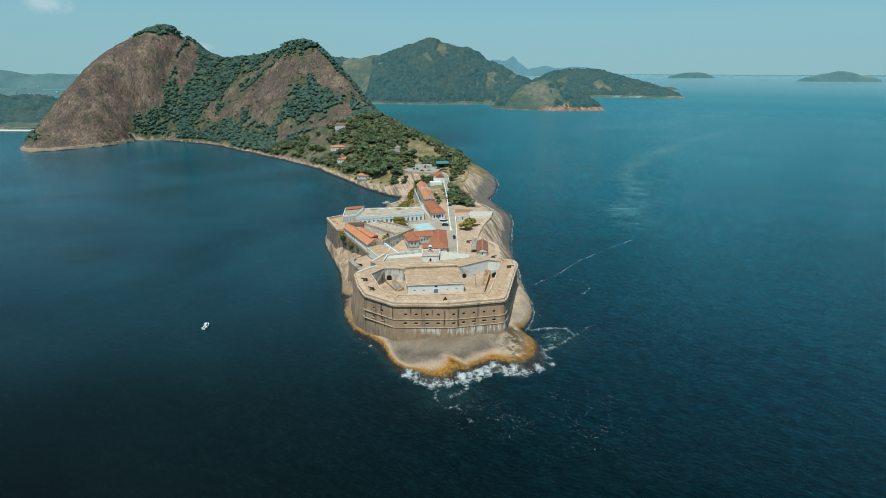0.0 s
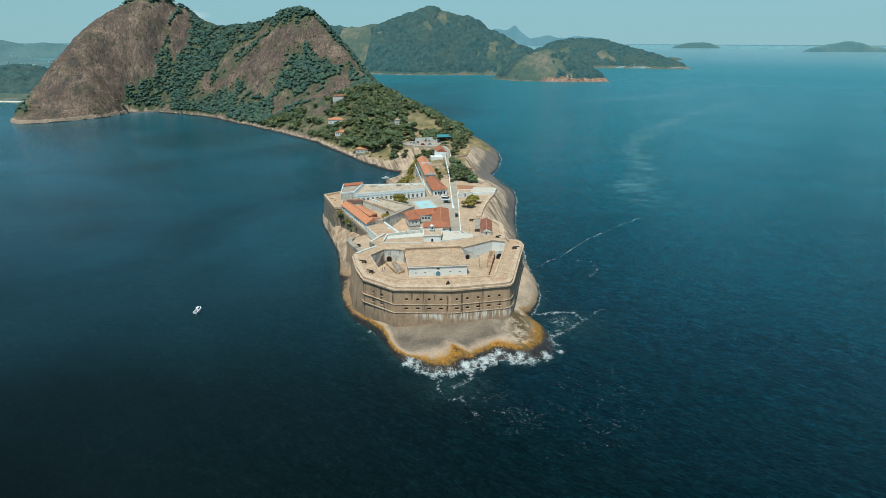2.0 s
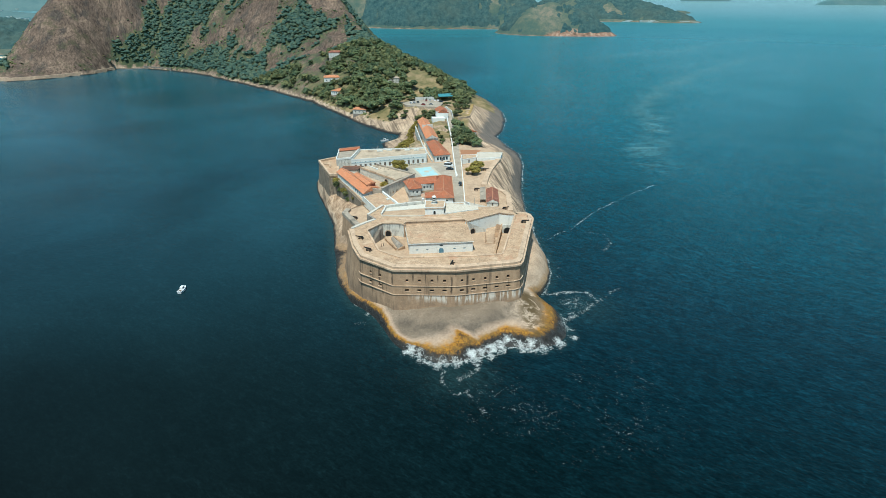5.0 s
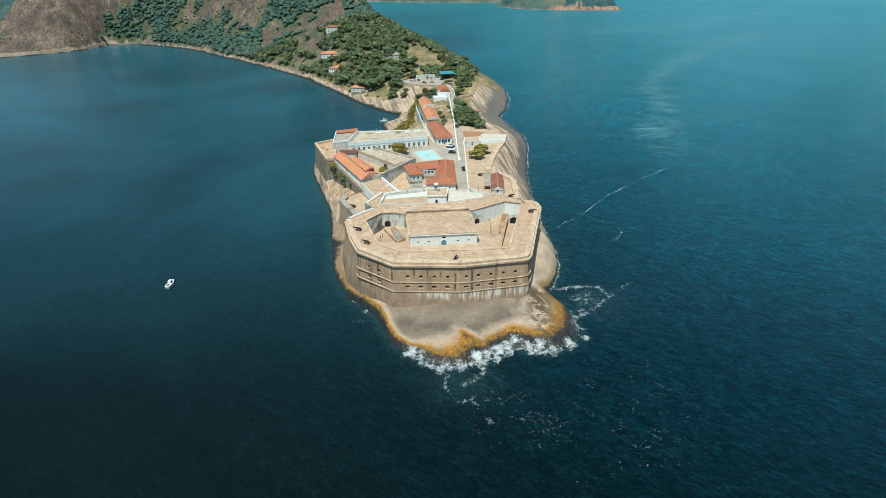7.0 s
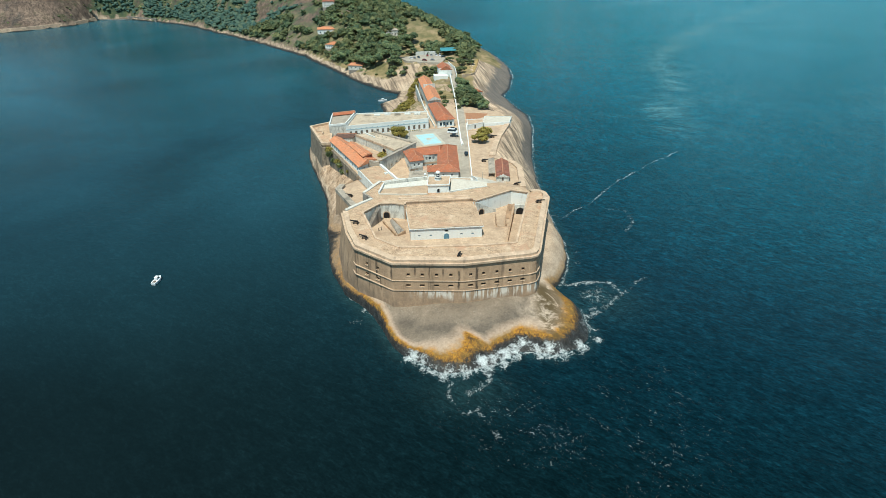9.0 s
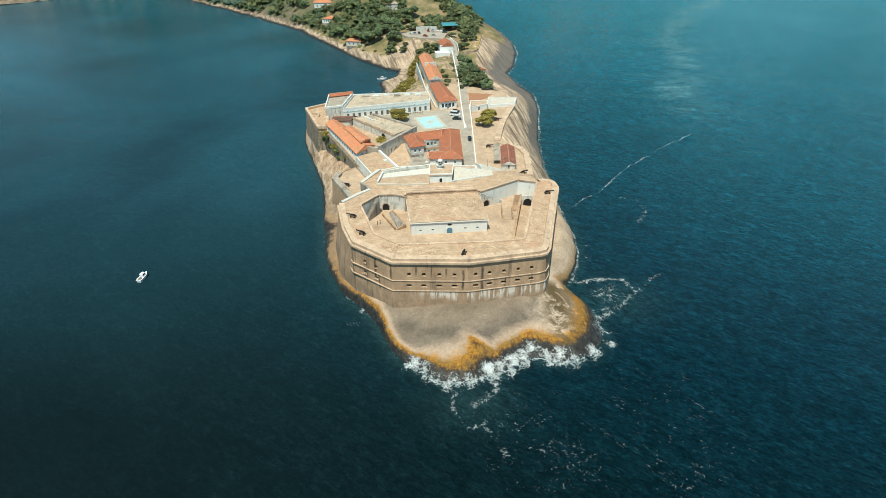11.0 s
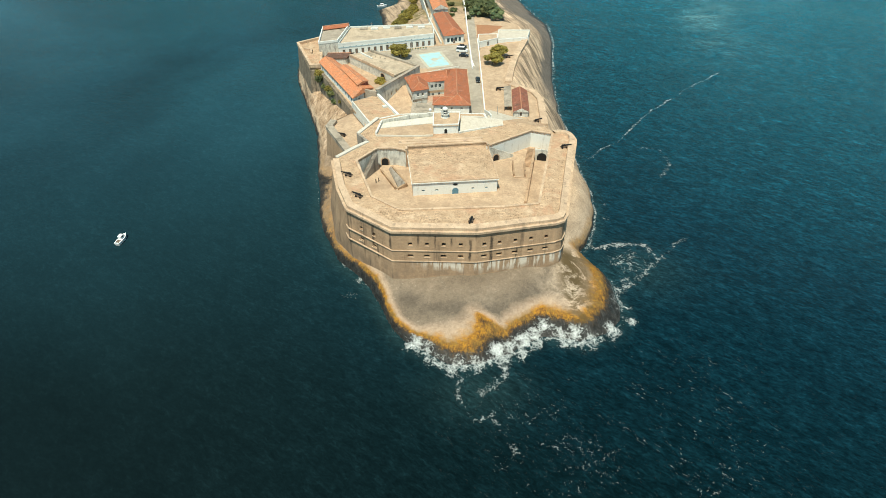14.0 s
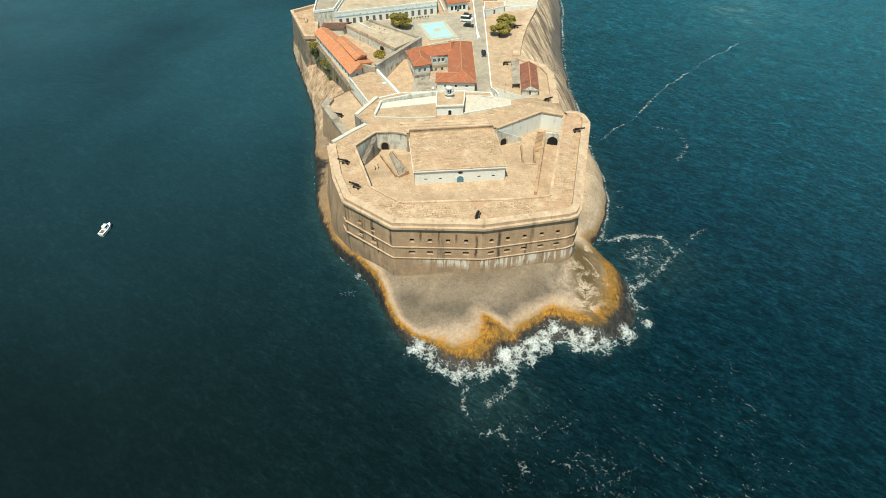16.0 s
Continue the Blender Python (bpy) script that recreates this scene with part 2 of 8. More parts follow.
def sand_material(name, light, dark, grass=None):
    m = Mat(name, 0.95)
    c = m.ramp(m.noise(0.3, 8, 0.7), (0.3, dark), (0.68, light))
    c = m.mix(0.6, c, m.ramp(m.noise(1.6, 8, 0.75), (0.3, 0.25), (0.7, 0.75)), "OVERLAY")
    c = m.mix(m.ramp(m.noise(0.1, 8, 0.75), (0.5, 0.0), (0.68, 0.5)), c, tuple(0.55 * x for x in dark))
    if grass:
        c = m.mix(m.ramp(m.noise(0.16, 7, 0.7), (0.53, 0.0), (0.66, 0.8)), c, grass)
    m.colour(c).bump(m.noise(2, 6, 0.7), 0.5, 0.15)
    return m.m


def foam_web(m):
    """The torn net that foam makes on moving water, from 0 to 1."""
    web = None
    for size, share in ((0.42, 0.22), (1.25, 0.20)):
        n = m.node("ShaderNodeTexVoronoi", Scale=size)
        n.feature = "DISTANCE_TO_EDGE"
        m.link(m.mapped_noise(0.55 * size, 0.42 / size), n.inputs["Vector"])
        k = m.calc("MULTIPLY", m.span(n.outputs["Distance"], 0.0, 0.26, 1.0, 0.0), share)
        web = k if web is None else m.calc("ADD", web, k)
    return m.calc("ADD", web, m.calc("MULTIPLY", m.span(m.noise(0.7, 8, 0.72, warp=1.2), 0.3, 0.7), 0.58))


def ground_material():
    """Granite, soil and grass of the headland: algae and a wet band near the sea, scrub where the mesh says so."""
    m = Mat("granite headland", 0.9)
    z, y, x = m.calc("SUBTRACT", m.axis(2), 2.5), m.axis(1), m.axis(0)
    big = m.noise(0.06, 8, 0.65, warp=0.6)
    grey = m.ramp(big, (0.36, (0.165, 0.128, 0.092)), (0.52, (0.215, 0.168, 0.121)), (0.64, (0.285, 0.223, 0.162)))
    grey = m.mix(m.ramp(m.along((2.4, 12.0), 8, 6, 0.65, 0.8), (0.50, 0.0), (0.66, 0.28)), grey, (0.155, 0.128, 0.098))
    grey = m.mix(m.ramp(m.noise(1.7, 5, 0.75), (0.615, 0.0), (0.68, 0.55)), grey, (0.50, 0.43, 0.345))
    # shade in the hollow painted as darker rock colour
    hollow = m.attr("hollow")
    grey = m.mix(m.calc("MULTIPLY", hollow, m.ramp(m.noise(0.3, 5, 0.6), (0.3, 0.55), (0.65, 0.95))), grey, (0.110, 0.090, 0.069))
    grey = m.mix(m.calc("MULTIPLY", m.span(x, 17, 27), m.ramp(m.noise(0.14, 7, 0.7, warp=0.6), (0.40, 0.15), (0.56, 0.85))), grey, (0.46, 0.365, 0.27))
    tan = m.ramp(big, (0.3, (0.30, 0.215, 0.145)), (0.52, (0.47, 0.345, 0.235)), (0.72, (0.58, 0.45, 0.32)))
    c = m.mix(m.span(y, 235, 275), grey, tan)
    bay = m.calc("MULTIPLY", m.span(x, -30, -60), m.span(y, 520, 580))
    c = m.mix(m.calc("MULTIPLY", bay, 0.7), c, m.ramp(m.noise(0.18, 8, 0.75), (0.36, (0.20, 0.150, 0.105)), (0.48, (0.40, 0.305, 0.215)), (0.62, (0.56, 0.44, 0.32))))
    foot = m.span(m.calc("ADD", z, m.calc("MULTIPLY", m.noise(0.12, 6, 0.7), 5.0)), 4.4, 3.6)
    c = m.mix(m.calc("MULTIPLY", foot, m.calc("MULTIPLY", m.span(x, 0, -30), m.span(y, 470, 510))), c, (0.085, 0.068, 0.050))
    # dark runs of water down the bare slopes
    run = m.along((2.2, 30.0), 17, 6, 0.65, 0.3)
    c = m.mix(m.calc("MULTIPLY", m.ramp(run, (0.47, 0.0), (0.60, 0.85)), m.span(y, 286, 310)), c, (0.135, 0.10, 0.07))
    strata = m.along((0.7, 26.0), 19, 6, 0.7, 0.25)
    c = m.mix(m.calc("MULTIPLY", m.span(x, 14, 22), m.span(y, 286, 310, 0.0, 0.85)), c, m.mix(1.0, c, m.ramp(strata, (0.36, 0.22), (0.5, 0.5), (0.62, 0.78)), "OVERLAY"))
    dark = m.calc("MULTIPLY", m.ramp(m.span(m.calc("ADD", z, m.calc("MULTIPLY", m.noise(0.09, 5, 0.6), 9.0)), 12.0, 14.5), (0.0, 1.0), (1.0, 0.0)), m.calc("MULTIPLY", m.span(y, 320, 370), m.span(x, 15, 30)))
    c = m.mix(m.calc("MULTIPLY", dark, 0.85), c, (0.115, 0.105, 0.095))
    bank = m.calc("MULTIPLY", m.calc("MULTIPLY", m.span(x, -41, -46), m.span(z, 2.5, 4.0)), m.calc("MULTIPLY", m.span(y, 286, 296), m.span(y, 354, 346)))
    c = m.mix(bank, c, m.ramp(m.noise(0.35, 8, 0.75, (1, 0.6, 0.4), (0, 0, 25)), (0.36, (0.20, 0.125, 0.07)), (0.5, (0.44, 0.30, 0.19)), (0.62, (0.62, 0.46, 0.32))))
    # west rock: browner, and darkened for the shade it lies in
    west = m.calc("MULTIPLY", m.span(x, -34, -42), m.span(y, 306, 292))
    c = m.mix(m.calc("MULTIPLY", west, m.ramp(m.noise(0.3, 7, 0.72, (1, 1, 0.5)), (0.35, 0.45), (0.6, 0.9))), c, (0.20, 0.145, 0.098))
    crack = m.ramp(m.noise(0.075, 6, 0.55, warp=1.6), (0.490, 0.0), (0.5, 0.35), (0.510, 0.0))
    c = m.mix(m.calc("MULTIPLY", crack, m.calc("MULTIPLY", m.span(x, 24, 30), m.span(y, 232, 238))), c, (0.06, 0.045, 0.035))
    seam = m.ramp(m.noise(0.05, 5, 0.5, warp=1.0), (0.492, 0.0), (0.5, 0.55), (0.508, 0.0))
    c = m.mix(m.calc("MULTIPLY", seam, m.span(y, 245, 290)), c, (0.08, 0.065, 0.055))
    fine = m.noise(1.1, 8, 0.75)
    c = m.mix(m.span(y, 240, 300, 0.46, 0.6), c, m.ramp(fine, (0.3, 0.25), (0.7, 0.75)), "OVERLAY")
    c = m.mix(m.span(y, 240, 300, 0.42, 0.35), c, m.ramp(m.noise(3.2, 5, 0.75), (0.3, 0.2), (0.7, 0.8)), "OVERLAY")
    hill = m.attr("hill")
    hrock = m.ramp(m.noise(0.035, 9, 0.72, (1, 1, 0.35)), (0.36, (0.076, 0.055, 0.043)), (0.5, (0.128, 0.090, 0.067)), (0.64, (0.205, 0.146, 0.106)))
    seams = m.noise(1.0, 6, 0.65, (0.09, 0.05, 0.012), (0, 0, 15), 0.4)
    hrock = m.mix(m.ramp(seams, (0.5, 0.0), (0.62, 0.75)), hrock, (0.055, 0.048, 0.042))
    lines = m.noise(1.0, 8, 0.75, (0.42, 0.30, 0.022), (0, 0, 15), 0.3)
    hrock = m.mix(0.8, hrock, m.ramp(lines, (0.38, 0.18), (0.5, 0.48), (0.62, 0.8)), "OVERLAY")
    pale = m.noise(1.0, 7, 0.7, (0.16, 0.10, 0.03), (0, 0, 15), 0.6)
    hrock = m.mix(m.ramp(pale, (0.56, 0.0), (0.7, 0.45)), hrock, (0.24, 0.18, 0.13))
    hrock = m.mix(m.ramp(m.noise(0.05, 7, 0.7), (0.54, 0.0), (0.66, 0.7)), hrock, (0.06, 0.062, 0.03))
    c = m.mix(hill, c, hrock)
    scrub = m.attr("scrub")
    green = m.ramp(m.noise(0.12, 7, 0.7), (0.34, (0.040, 0.062, 0.036)), (0.54, (0.075, 0.090, 0.044)), (0.68, (0.18, 0.155, 0.075)))
    dry = m.ramp(m.noise(0.1, 7, 0.7), (0.34, (0.105, 0.100, 0.042)), (0.5, (0.215, 0.170, 0.078)), (0.64, (0.35, 0.25, 0.140)))
    green = m.mix(m.span(y, 780, 640), green, dry)
    edge = m.calc("ADD", scrub, m.calc("MULTIPLY", m.calc("SUBTRACT", m.noise(0.25, 6, 0.7), 0.5), 1.1))
    c = m.mix(m.ramp(edge, (0.30, 0.0), (0.46, 1.0)), c, green)
    # algae at the rim of the rock, a pale margin above it and wet rock below
    rim = m.calc("ADD", m.attr("rim"), m.calc("MULTIPLY", m.calc("SUBTRACT", m.noise(0.22, 7, 0.7), 0.5), 1.5))
    front = m.calc("MULTIPLY", m.span(y, 228, 246, 1.0, 0.15), m.span(y, 330, 300))
    blotch = m.calc("MULTIPLY", m.ramp(m.noise(0.16, 6, 0.7, warp=0.8), (0.44, 0.0), (0.52, 0.9)), m.calc("MULTIPLY", m.span(x, 25.5, 29), m.calc("MULTIPLY", m.span(x, 39, 35), m.span(y, 239, 234))))
    c = m.mix(blotch, c, (0.10, 0.07, 0.035))
    margin = m.ramp(m.span(rim, 0.6, 2.2), (0.0, 0.85), (0.45, 0.6), (1.0, 0.0))
    c = m.mix(m.calc("MULTIPLY", margin, front), c, m.ramp(fine, (0.35, (0.42, 0.29, 0.19)), (0.65, (0.62, 0.46, 0.33))))
    ochre = m.ramp(m.noise(1.3, 9, 0.8), (0.34, (0.11, 0.045, 0.005)), (0.46, (0.33, 0.138, 0.006)), (0.62, (0.48, 0.235, 0.010)))
    ochre = m.mix(m.ramp(m.noise(0.22, 6, 0.7), (0.43, 0.0), (0.58, 0.75)), ochre, (0.16, 0.098, 0.018))
    ochre = m.mix(m.calc("MULTIPLY", m.ramp(m.noise(0.9, 7, 0.75, (1.2, 0.6, 1)), (0.44, 0.0), (0.56, 0.95)), m.span(rim, 0.85, 0.1)), ochre, (0.020, 0.013, 0.008))
    band = m.ramp(m.span(rim, -0.25, 1.3), (0.0, 1.0), (0.6, 0.95), (1.0, 0.0))
    c = m.mix(m.calc("MULTIPLY", m.calc("MULTIPLY", band, m.span(y, 320, 285)), m.span(y, 230, 262, 0.97, 0.35)), c, ochre)
    c = m.mix(m.calc("MULTIPLY", blotch, 0.75), c, (0.085, 0.058, 0.022))
    wet = m.ramp(m.span(m.calc("ADD", rim, m.calc("MULTIPLY", m.calc("SUBTRACT", m.noise(0.9, 6, 0.75), 0.5), 1.0)), -0.35, 0.25), (0.0, 1.0), (0.5, 0.9), (1.0, 0.0))
    c = m.mix(wet, c, m.ramp(m.noise(0.5, 8, 0.75), (0.36, (0.008, 0.008, 0.007)), (0.64, (0.034, 0.031, 0.027))))
    # surf washing over the wet rock and running off it
    veil = m.ramp(m.along((0.9, 3.4), 6, 7, 0.72, 1.6), (0.50, 0.0), (0.70, 0.20))
    c = m.mix(m.calc("MULTIPLY", veil, m.calc("MULTIPLY", wet, m.span(y, 240, 228))), c, (0.26, 0.265, 0.255))
    edge = m.calc("ADD", m.attr("foam"), m.calc("SUBTRACT", foam_web(m), 1.0))
    runs = m.ramp(edge, (0.0, 0.0), (0.10, 0.20), (0.32, 0.52), (0.62, 0.95))
    c = m.mix(m.calc("MULTIPLY", runs, m.calc("MULTIPLY", wet, m.span(y, 240, 228))), c, (0.66, 0.69, 0.67))
    m.colour(c)
    m.link(m.span(wet, 0, 1, 0.9, 0.35), m.b.inputs["Roughness"])
    m.bump(m.noise(0.5, 9, 0.72), 0.6, 0.6).bump(fine, 0.35, 0.15)
    return m.m


def sea_material():
    m = Mat("sea water", 0.08, 0.10)
    m.b.inputs["IOR"].default_value = 1.30
    calm = m.attr("calm")
    # dark off the rocks, greener in the bay; haze and sky sheen painted in
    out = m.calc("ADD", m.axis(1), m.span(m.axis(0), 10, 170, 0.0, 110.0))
    reach = m.span(m.calc("ADD", out, m.calc("MULTIPLY", m.noise(0.004, 4, 0.6), 120.0)), 150, 1000)
    deep = m.ramp(reach, (0.0, (0.0018, 0.0066, 0.0074)), (0.10, (0.0020, 0.0094, 0.0124)), (0.25, (0.0036, 0.0230, 0.0365)), (0.6, (0.008, 0.084, 0.124)), (1.0, (0.014, 0.128, 0.176)))
    deep = m.mix(m.calc("MULTIPLY", calm, 0.85), deep, m.ramp(reach, (0.0, (0.0034, 0.0044, 0.0042)), (0.11, (0.0060, 0.0145, 0.0168)), (0.27, (0.013, 0.044, 0.058)), (1.0, (0.010, 0.070, 0.100))))
    shade = m.ramp(m.noise(0.0045, 4, 0.55, (1.0, 1.2, 1), warp=0.8), (0.34, 0.72), (0.5, 1.0), (0.66, 1.3))
    deep = m.mix(calm, deep, m.mix(1.0, deep, shade, "MULTIPLY"))
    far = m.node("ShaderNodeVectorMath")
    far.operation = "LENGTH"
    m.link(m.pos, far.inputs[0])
    # distance haze blended into the water colour towards the skyline
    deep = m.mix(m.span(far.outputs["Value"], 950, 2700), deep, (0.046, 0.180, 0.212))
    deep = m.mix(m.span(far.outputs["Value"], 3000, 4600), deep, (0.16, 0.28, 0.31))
    lane = m.calc("ABSOLUTE", m.calc("SUBTRACT", m.noise(0.0042, 5, 0.55, (0.8, 1.6, 1), (0, 0, 40), 1.6), 0.5))
    lane = m.calc("MULTIPLY", m.span(lane, 0.0, 0.022, 1.0, 0.0), m.calc("MULTIPLY", m.span(m.axis(1), 320, 520), m.span(m.axis(0), 40, 140)))
    deep = m.mix(m.calc("MULTIPLY", lane, 0.22), deep, (0.06, 0.16, 0.18))
    drift = m.calc("MULTIPLY", m.attr("drift"), m.span(m.noise(0.02, 6, 0.65, (1, 1.6, 1), (0, 0, 30), 0.8), 0.36, 0.64))
    deep = m.mix(m.calc("MULTIPLY", drift, 0.9), deep, (0.085, 0.19, 0.21))
    murk = m.attr("shallow")
    deep = m.mix(m.calc("MULTIPLY", murk, 0.6), deep, (0.030, 0.062, 0.062))
    foam = m.attr("foam")
    # threads of foam along the ridges of two noises
    lacy = foam_web(m)
    edge = m.calc("ADD", foam, m.calc("SUBTRACT", lacy, 1.0))
    white = m.ramp(edge, (0.0, 0.0), (0.10, 0.20), (0.32, 0.52), (0.62, 0.95))
    # sun glints painted as whitish flecks into the water colour
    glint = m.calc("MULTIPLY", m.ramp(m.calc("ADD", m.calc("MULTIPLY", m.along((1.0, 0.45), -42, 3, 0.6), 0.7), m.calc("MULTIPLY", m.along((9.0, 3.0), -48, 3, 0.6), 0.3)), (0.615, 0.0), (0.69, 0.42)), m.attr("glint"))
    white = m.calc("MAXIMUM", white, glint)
    m.link(m.calc("MAXIMUM", m.span(white, 0, 1, 0.08, 0.75), m.span(far.outputs["Value"], 700, 2200, 0.08, 0.34)), m.b.inputs["Roughness"])
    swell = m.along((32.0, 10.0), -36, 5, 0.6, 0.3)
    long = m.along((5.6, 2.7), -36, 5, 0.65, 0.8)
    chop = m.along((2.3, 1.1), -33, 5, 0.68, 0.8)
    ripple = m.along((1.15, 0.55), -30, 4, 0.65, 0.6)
    # lit crests and dark troughs painted into the water colour
    facet_light = m.ramp(m.calc("ADD", m.calc("MULTIPLY", ripple, 0.30), m.calc("ADD", m.calc("MULTIPLY", chop, 0.38), m.calc("MULTIPLY", long, 0.32))), (0.41, 0.52), (0.49, 0.90), (0.55, 1.38), (0.63, 2.5))
    facet_light = m.mix(m.span(calm, 0, 1, 1.0, 0.25), (1, 1, 1), facet_light)
    m.link(m.mix(calm, (0.30, 0.95, 1.0), m.mix(m.span(reach, 0.02, 0.26), (0.34, 0.36, 0.30), (0.62, 0.98, 0.95))), m.b.inputs["Specular Tint"])
    m.colour(m.mix(white, m.mix(1.0, deep, facet_light, "MULTIPLY"), (0.66, 0.69, 0.67)))
    h = m.calc("ADD", m.calc("MULTIPLY", swell, 1.6), m.calc("ADD", m.calc("MULTIPLY", chop, 1.2), m.calc("MULTIPLY", ripple, 0.35)))
    gust = m.span(m.noise(0.0045, 5, 0.62, (0.8, 1.3, 1), warp=1.2), 0.38, 0.62, 0.5, 1.0)
    n = m.node("ShaderNodeBump", Distance=1.2)
    m.link(h, n.inputs["Height"])
    m.link(m.calc("MULTIPLY", m.calc("MULTIPLY", m.calc("MULTIPLY", gust, m.span(far.outputs["Value"], 1400, 2800, 1.0, 0.04)), m.span(m.axis(1), 190, 360, 0.45, 1.0)), m.span(calm, 0, 1, 0.80, 0.22)), n.inputs["Strength"])
    m.link(n.outputs[0], m.b.inputs["Normal"])
    return m.m


def leaf_material(name, a, b, c):
    m = Mat(name, 0.75, 0.3)
    isl = m.node("ShaderNodeNewGeometry").outputs["Random Per Island"]
    col = m.ramp(isl, (0.0, a), (0.55, b), (1.0, c))
    col = m.mix(1.0, col, m.ramp(m.node("ShaderNodeObjectInfo").outputs["Random"], (0.0, 0.72), (1.0, 1.3)), "MULTIPLY")
    m.colour(m.mix(0.5, col, m.ramp(m.noise(0.6, 5, 0.7), (0.3, 0.3), (0.7, 0.75)), "OVERLAY"))
    m.bump(m.noise(2.2, 4, 0.7), 0.8, 0.5)
    # thin leaves let some of the light through
    thin, both = m.node("ShaderNodeBsdfTranslucent"), m.node("ShaderNodeMixShader")
    m.link(m.b.inputs["Base Color"].links[0].from_socket, thin.inputs["Color"])
    both.inputs[0].default_value = 0.38
    m.link(m.b.outputs[0], both.inputs[1])
    m.link(thin.outputs[0], both.inputs[2])
    m.link(both.outputs[0], m.t.nodes["Material Output"].inputs["Surface"])
    return m.m


def plain(name, c, rough=0.7, spec=0.3, metal=0.0, vary=0.25):
    m = Mat(name, rough, spec, metal)
    k = m.ramp(m.noise(1.7, 6, 0.7), (0.3, tuple(x * (1 - vary) for x in c)), (0.7, tuple(min(1, x * (1 + vary)) for x in c)))
    m.colour(k).bump(m.noise(5, 4, 0.6), 0.15, 0.03)
    return m.m


FORT = fort_wall_material("weathered fort masonry", (0.42, 0.285, 0.178), (0.33, 0.22, 0.135), (0.095, 0.072, 0.053),
                          ((6.6, 21.6, 9.8, 0.55), (0.7, 20.6, 12.6, 0.45), (-4.6, 21.2, 18.0, 0.35), (-9.1, 21.8, 17.6, 0.3), (-13.8, 22.0, 18.2, 0.4), (-21.6, 22.2, 16.0, 0.45), (-26.8, 22.0, 14.0, 0.5), (-25.6, 17.0, 10.5, 0.35), (14.0, 17.0, 9.6, 0.3)))
FORT_GREY = fort_wall_material("grey rendered masonry", (0.34, 0.30, 0.25), (0.22, 0.19, 0.155), (0.06, 0.055, 0.048))
TRIM = fort_wall_material("pale stone trim", (0.54, 0.40, 0.275), (0.42, 0.30, 0.205), (0.22, 0.17, 0.125))
DECK = deck_material()
SAND = sand_material("trodden sandy soil", (0.54, 0.40, 0.27), (0.38, 0.265, 0.175))
YARD = sand_material("worn grey paving", (0.46, 0.40, 0.32), (0.33, 0.285, 0.225))
ASPHALT = sand_material("dusty asphalt", (0.42, 0.365, 0.29), (0.31, 0.27, 0.215))
WHITE = plaster_material("whitewashed plaster", (0.70, 0.71, 0.67), (0.44, 0.42, 0.37), 0.18)
WHITE_OLD = plaster_material("stained whitewash", (0.62, 0.62, 0.57), (0.24, 0.215, 0.18), 0.38)
GREY_OLD = plaster_material("mouldy grey plaster", (0.60, 0.585, 0.52), (0.11, 0.10, 0.085), 0.55)
DUSTY = plaster_material("dusty trodden whitewash", (0.55, 0.50, 0.415), (0.42, 0.35, 0.265), 0.5)
PALE = plaster_material("dulled whitewash", (0.56, 0.535, 0.47), (0.43, 0.375, 0.29), 0.35)
# mould stains, plus the shade of piers and plants painted in
MOULD_SHADE = plaster_material("mouldy plaster with painted shade", (0.27, 0.215, 0.155), (0.050, 0.042, 0.032), 0.72)
LIGHT_BLUE = plain("pale blue limewash", (0.38, 0.50, 0.54), 0.8)
RIDGE = plain("mortared ridge tiles", (0.44, 0.215, 0.125), 0.9)
ROOF_GREY = sand_material("lichened cement roof", (0.45, 0.385, 0.305), (0.27, 0.23, 0.18), (0.15, 0.135, 0.105))
TILE = roof_material("orange clay tiles", (0.62, 0.27, 0.135), (0.46, 0.16, 0.07), (0.36, 0.20, 0.12))
TILE_RED = roof_material("weathered red tiles", (0.44, 0.155, 0.075), (0.29, 0.095, 0.048), (0.24, 0.125, 0.078))
TILE_DARK = roof_material("dark old tiles", (0.32, 0.12, 0.075), (0.20, 0.078, 0.05), (0.12, 0.075, 0.055))
TILE_OLD = roof_material("blackened old tiles", (0.15, 0.082, 0.058), (0.095, 0.055, 0.042), (0.085, 0.065, 0.05))
ROOF_TAN = sand_material("dusty cement roof", (0.55, 0.445, 0.325), (0.38, 0.305, 0.22), (0.21, 0.185, 0.14))
# near-black colour painted for the unlit inside of openings
DARK = plain("dark opening", (0.012, 0.013, 0.014), 0.6)
PANE = plain("window glass", (0.02, 0.03, 0.035), 0.12, 0.5)
BLUE = plain("faded blue paint", (0.10, 0.21, 0.28), 0.6)
WOOD = plain("grey timber", (0.16, 0.12, 0.09), 0.8)
IRON = plain("black cast iron", (0.018, 0.016, 0.015), 0.5, 0.4, 0.3)
STEEL = plain("galvanised steel", (0.45, 0.45, 0.44), 0.45, 0.5, 0.8)
CAR_WHITE = plain("white car paint", (0.75, 0.76, 0.76), 0.25, 0.5, 0.0, 0.04)
CAR_BLACK = plain("dark car paint", (0.02, 0.022, 0.024), 0.22, 0.5, 0.0, 0.1)
CAR_RED = plain("dull red car paint", (0.25, 0.03, 0.025), 0.25, 0.5, 0.0, 0.1)
CAR_GREY = plain("silver car paint", (0.42, 0.43, 0.44), 0.25, 0.5, 0.3, 0.1)
RUBBER = plain("tyre rubber", (0.015, 0.015, 0.015), 0.8)
BARK = plain("grey bark", (0.12, 0.09, 0.065), 0.95)
GROUND = ground_material()
SEA = sea_material()
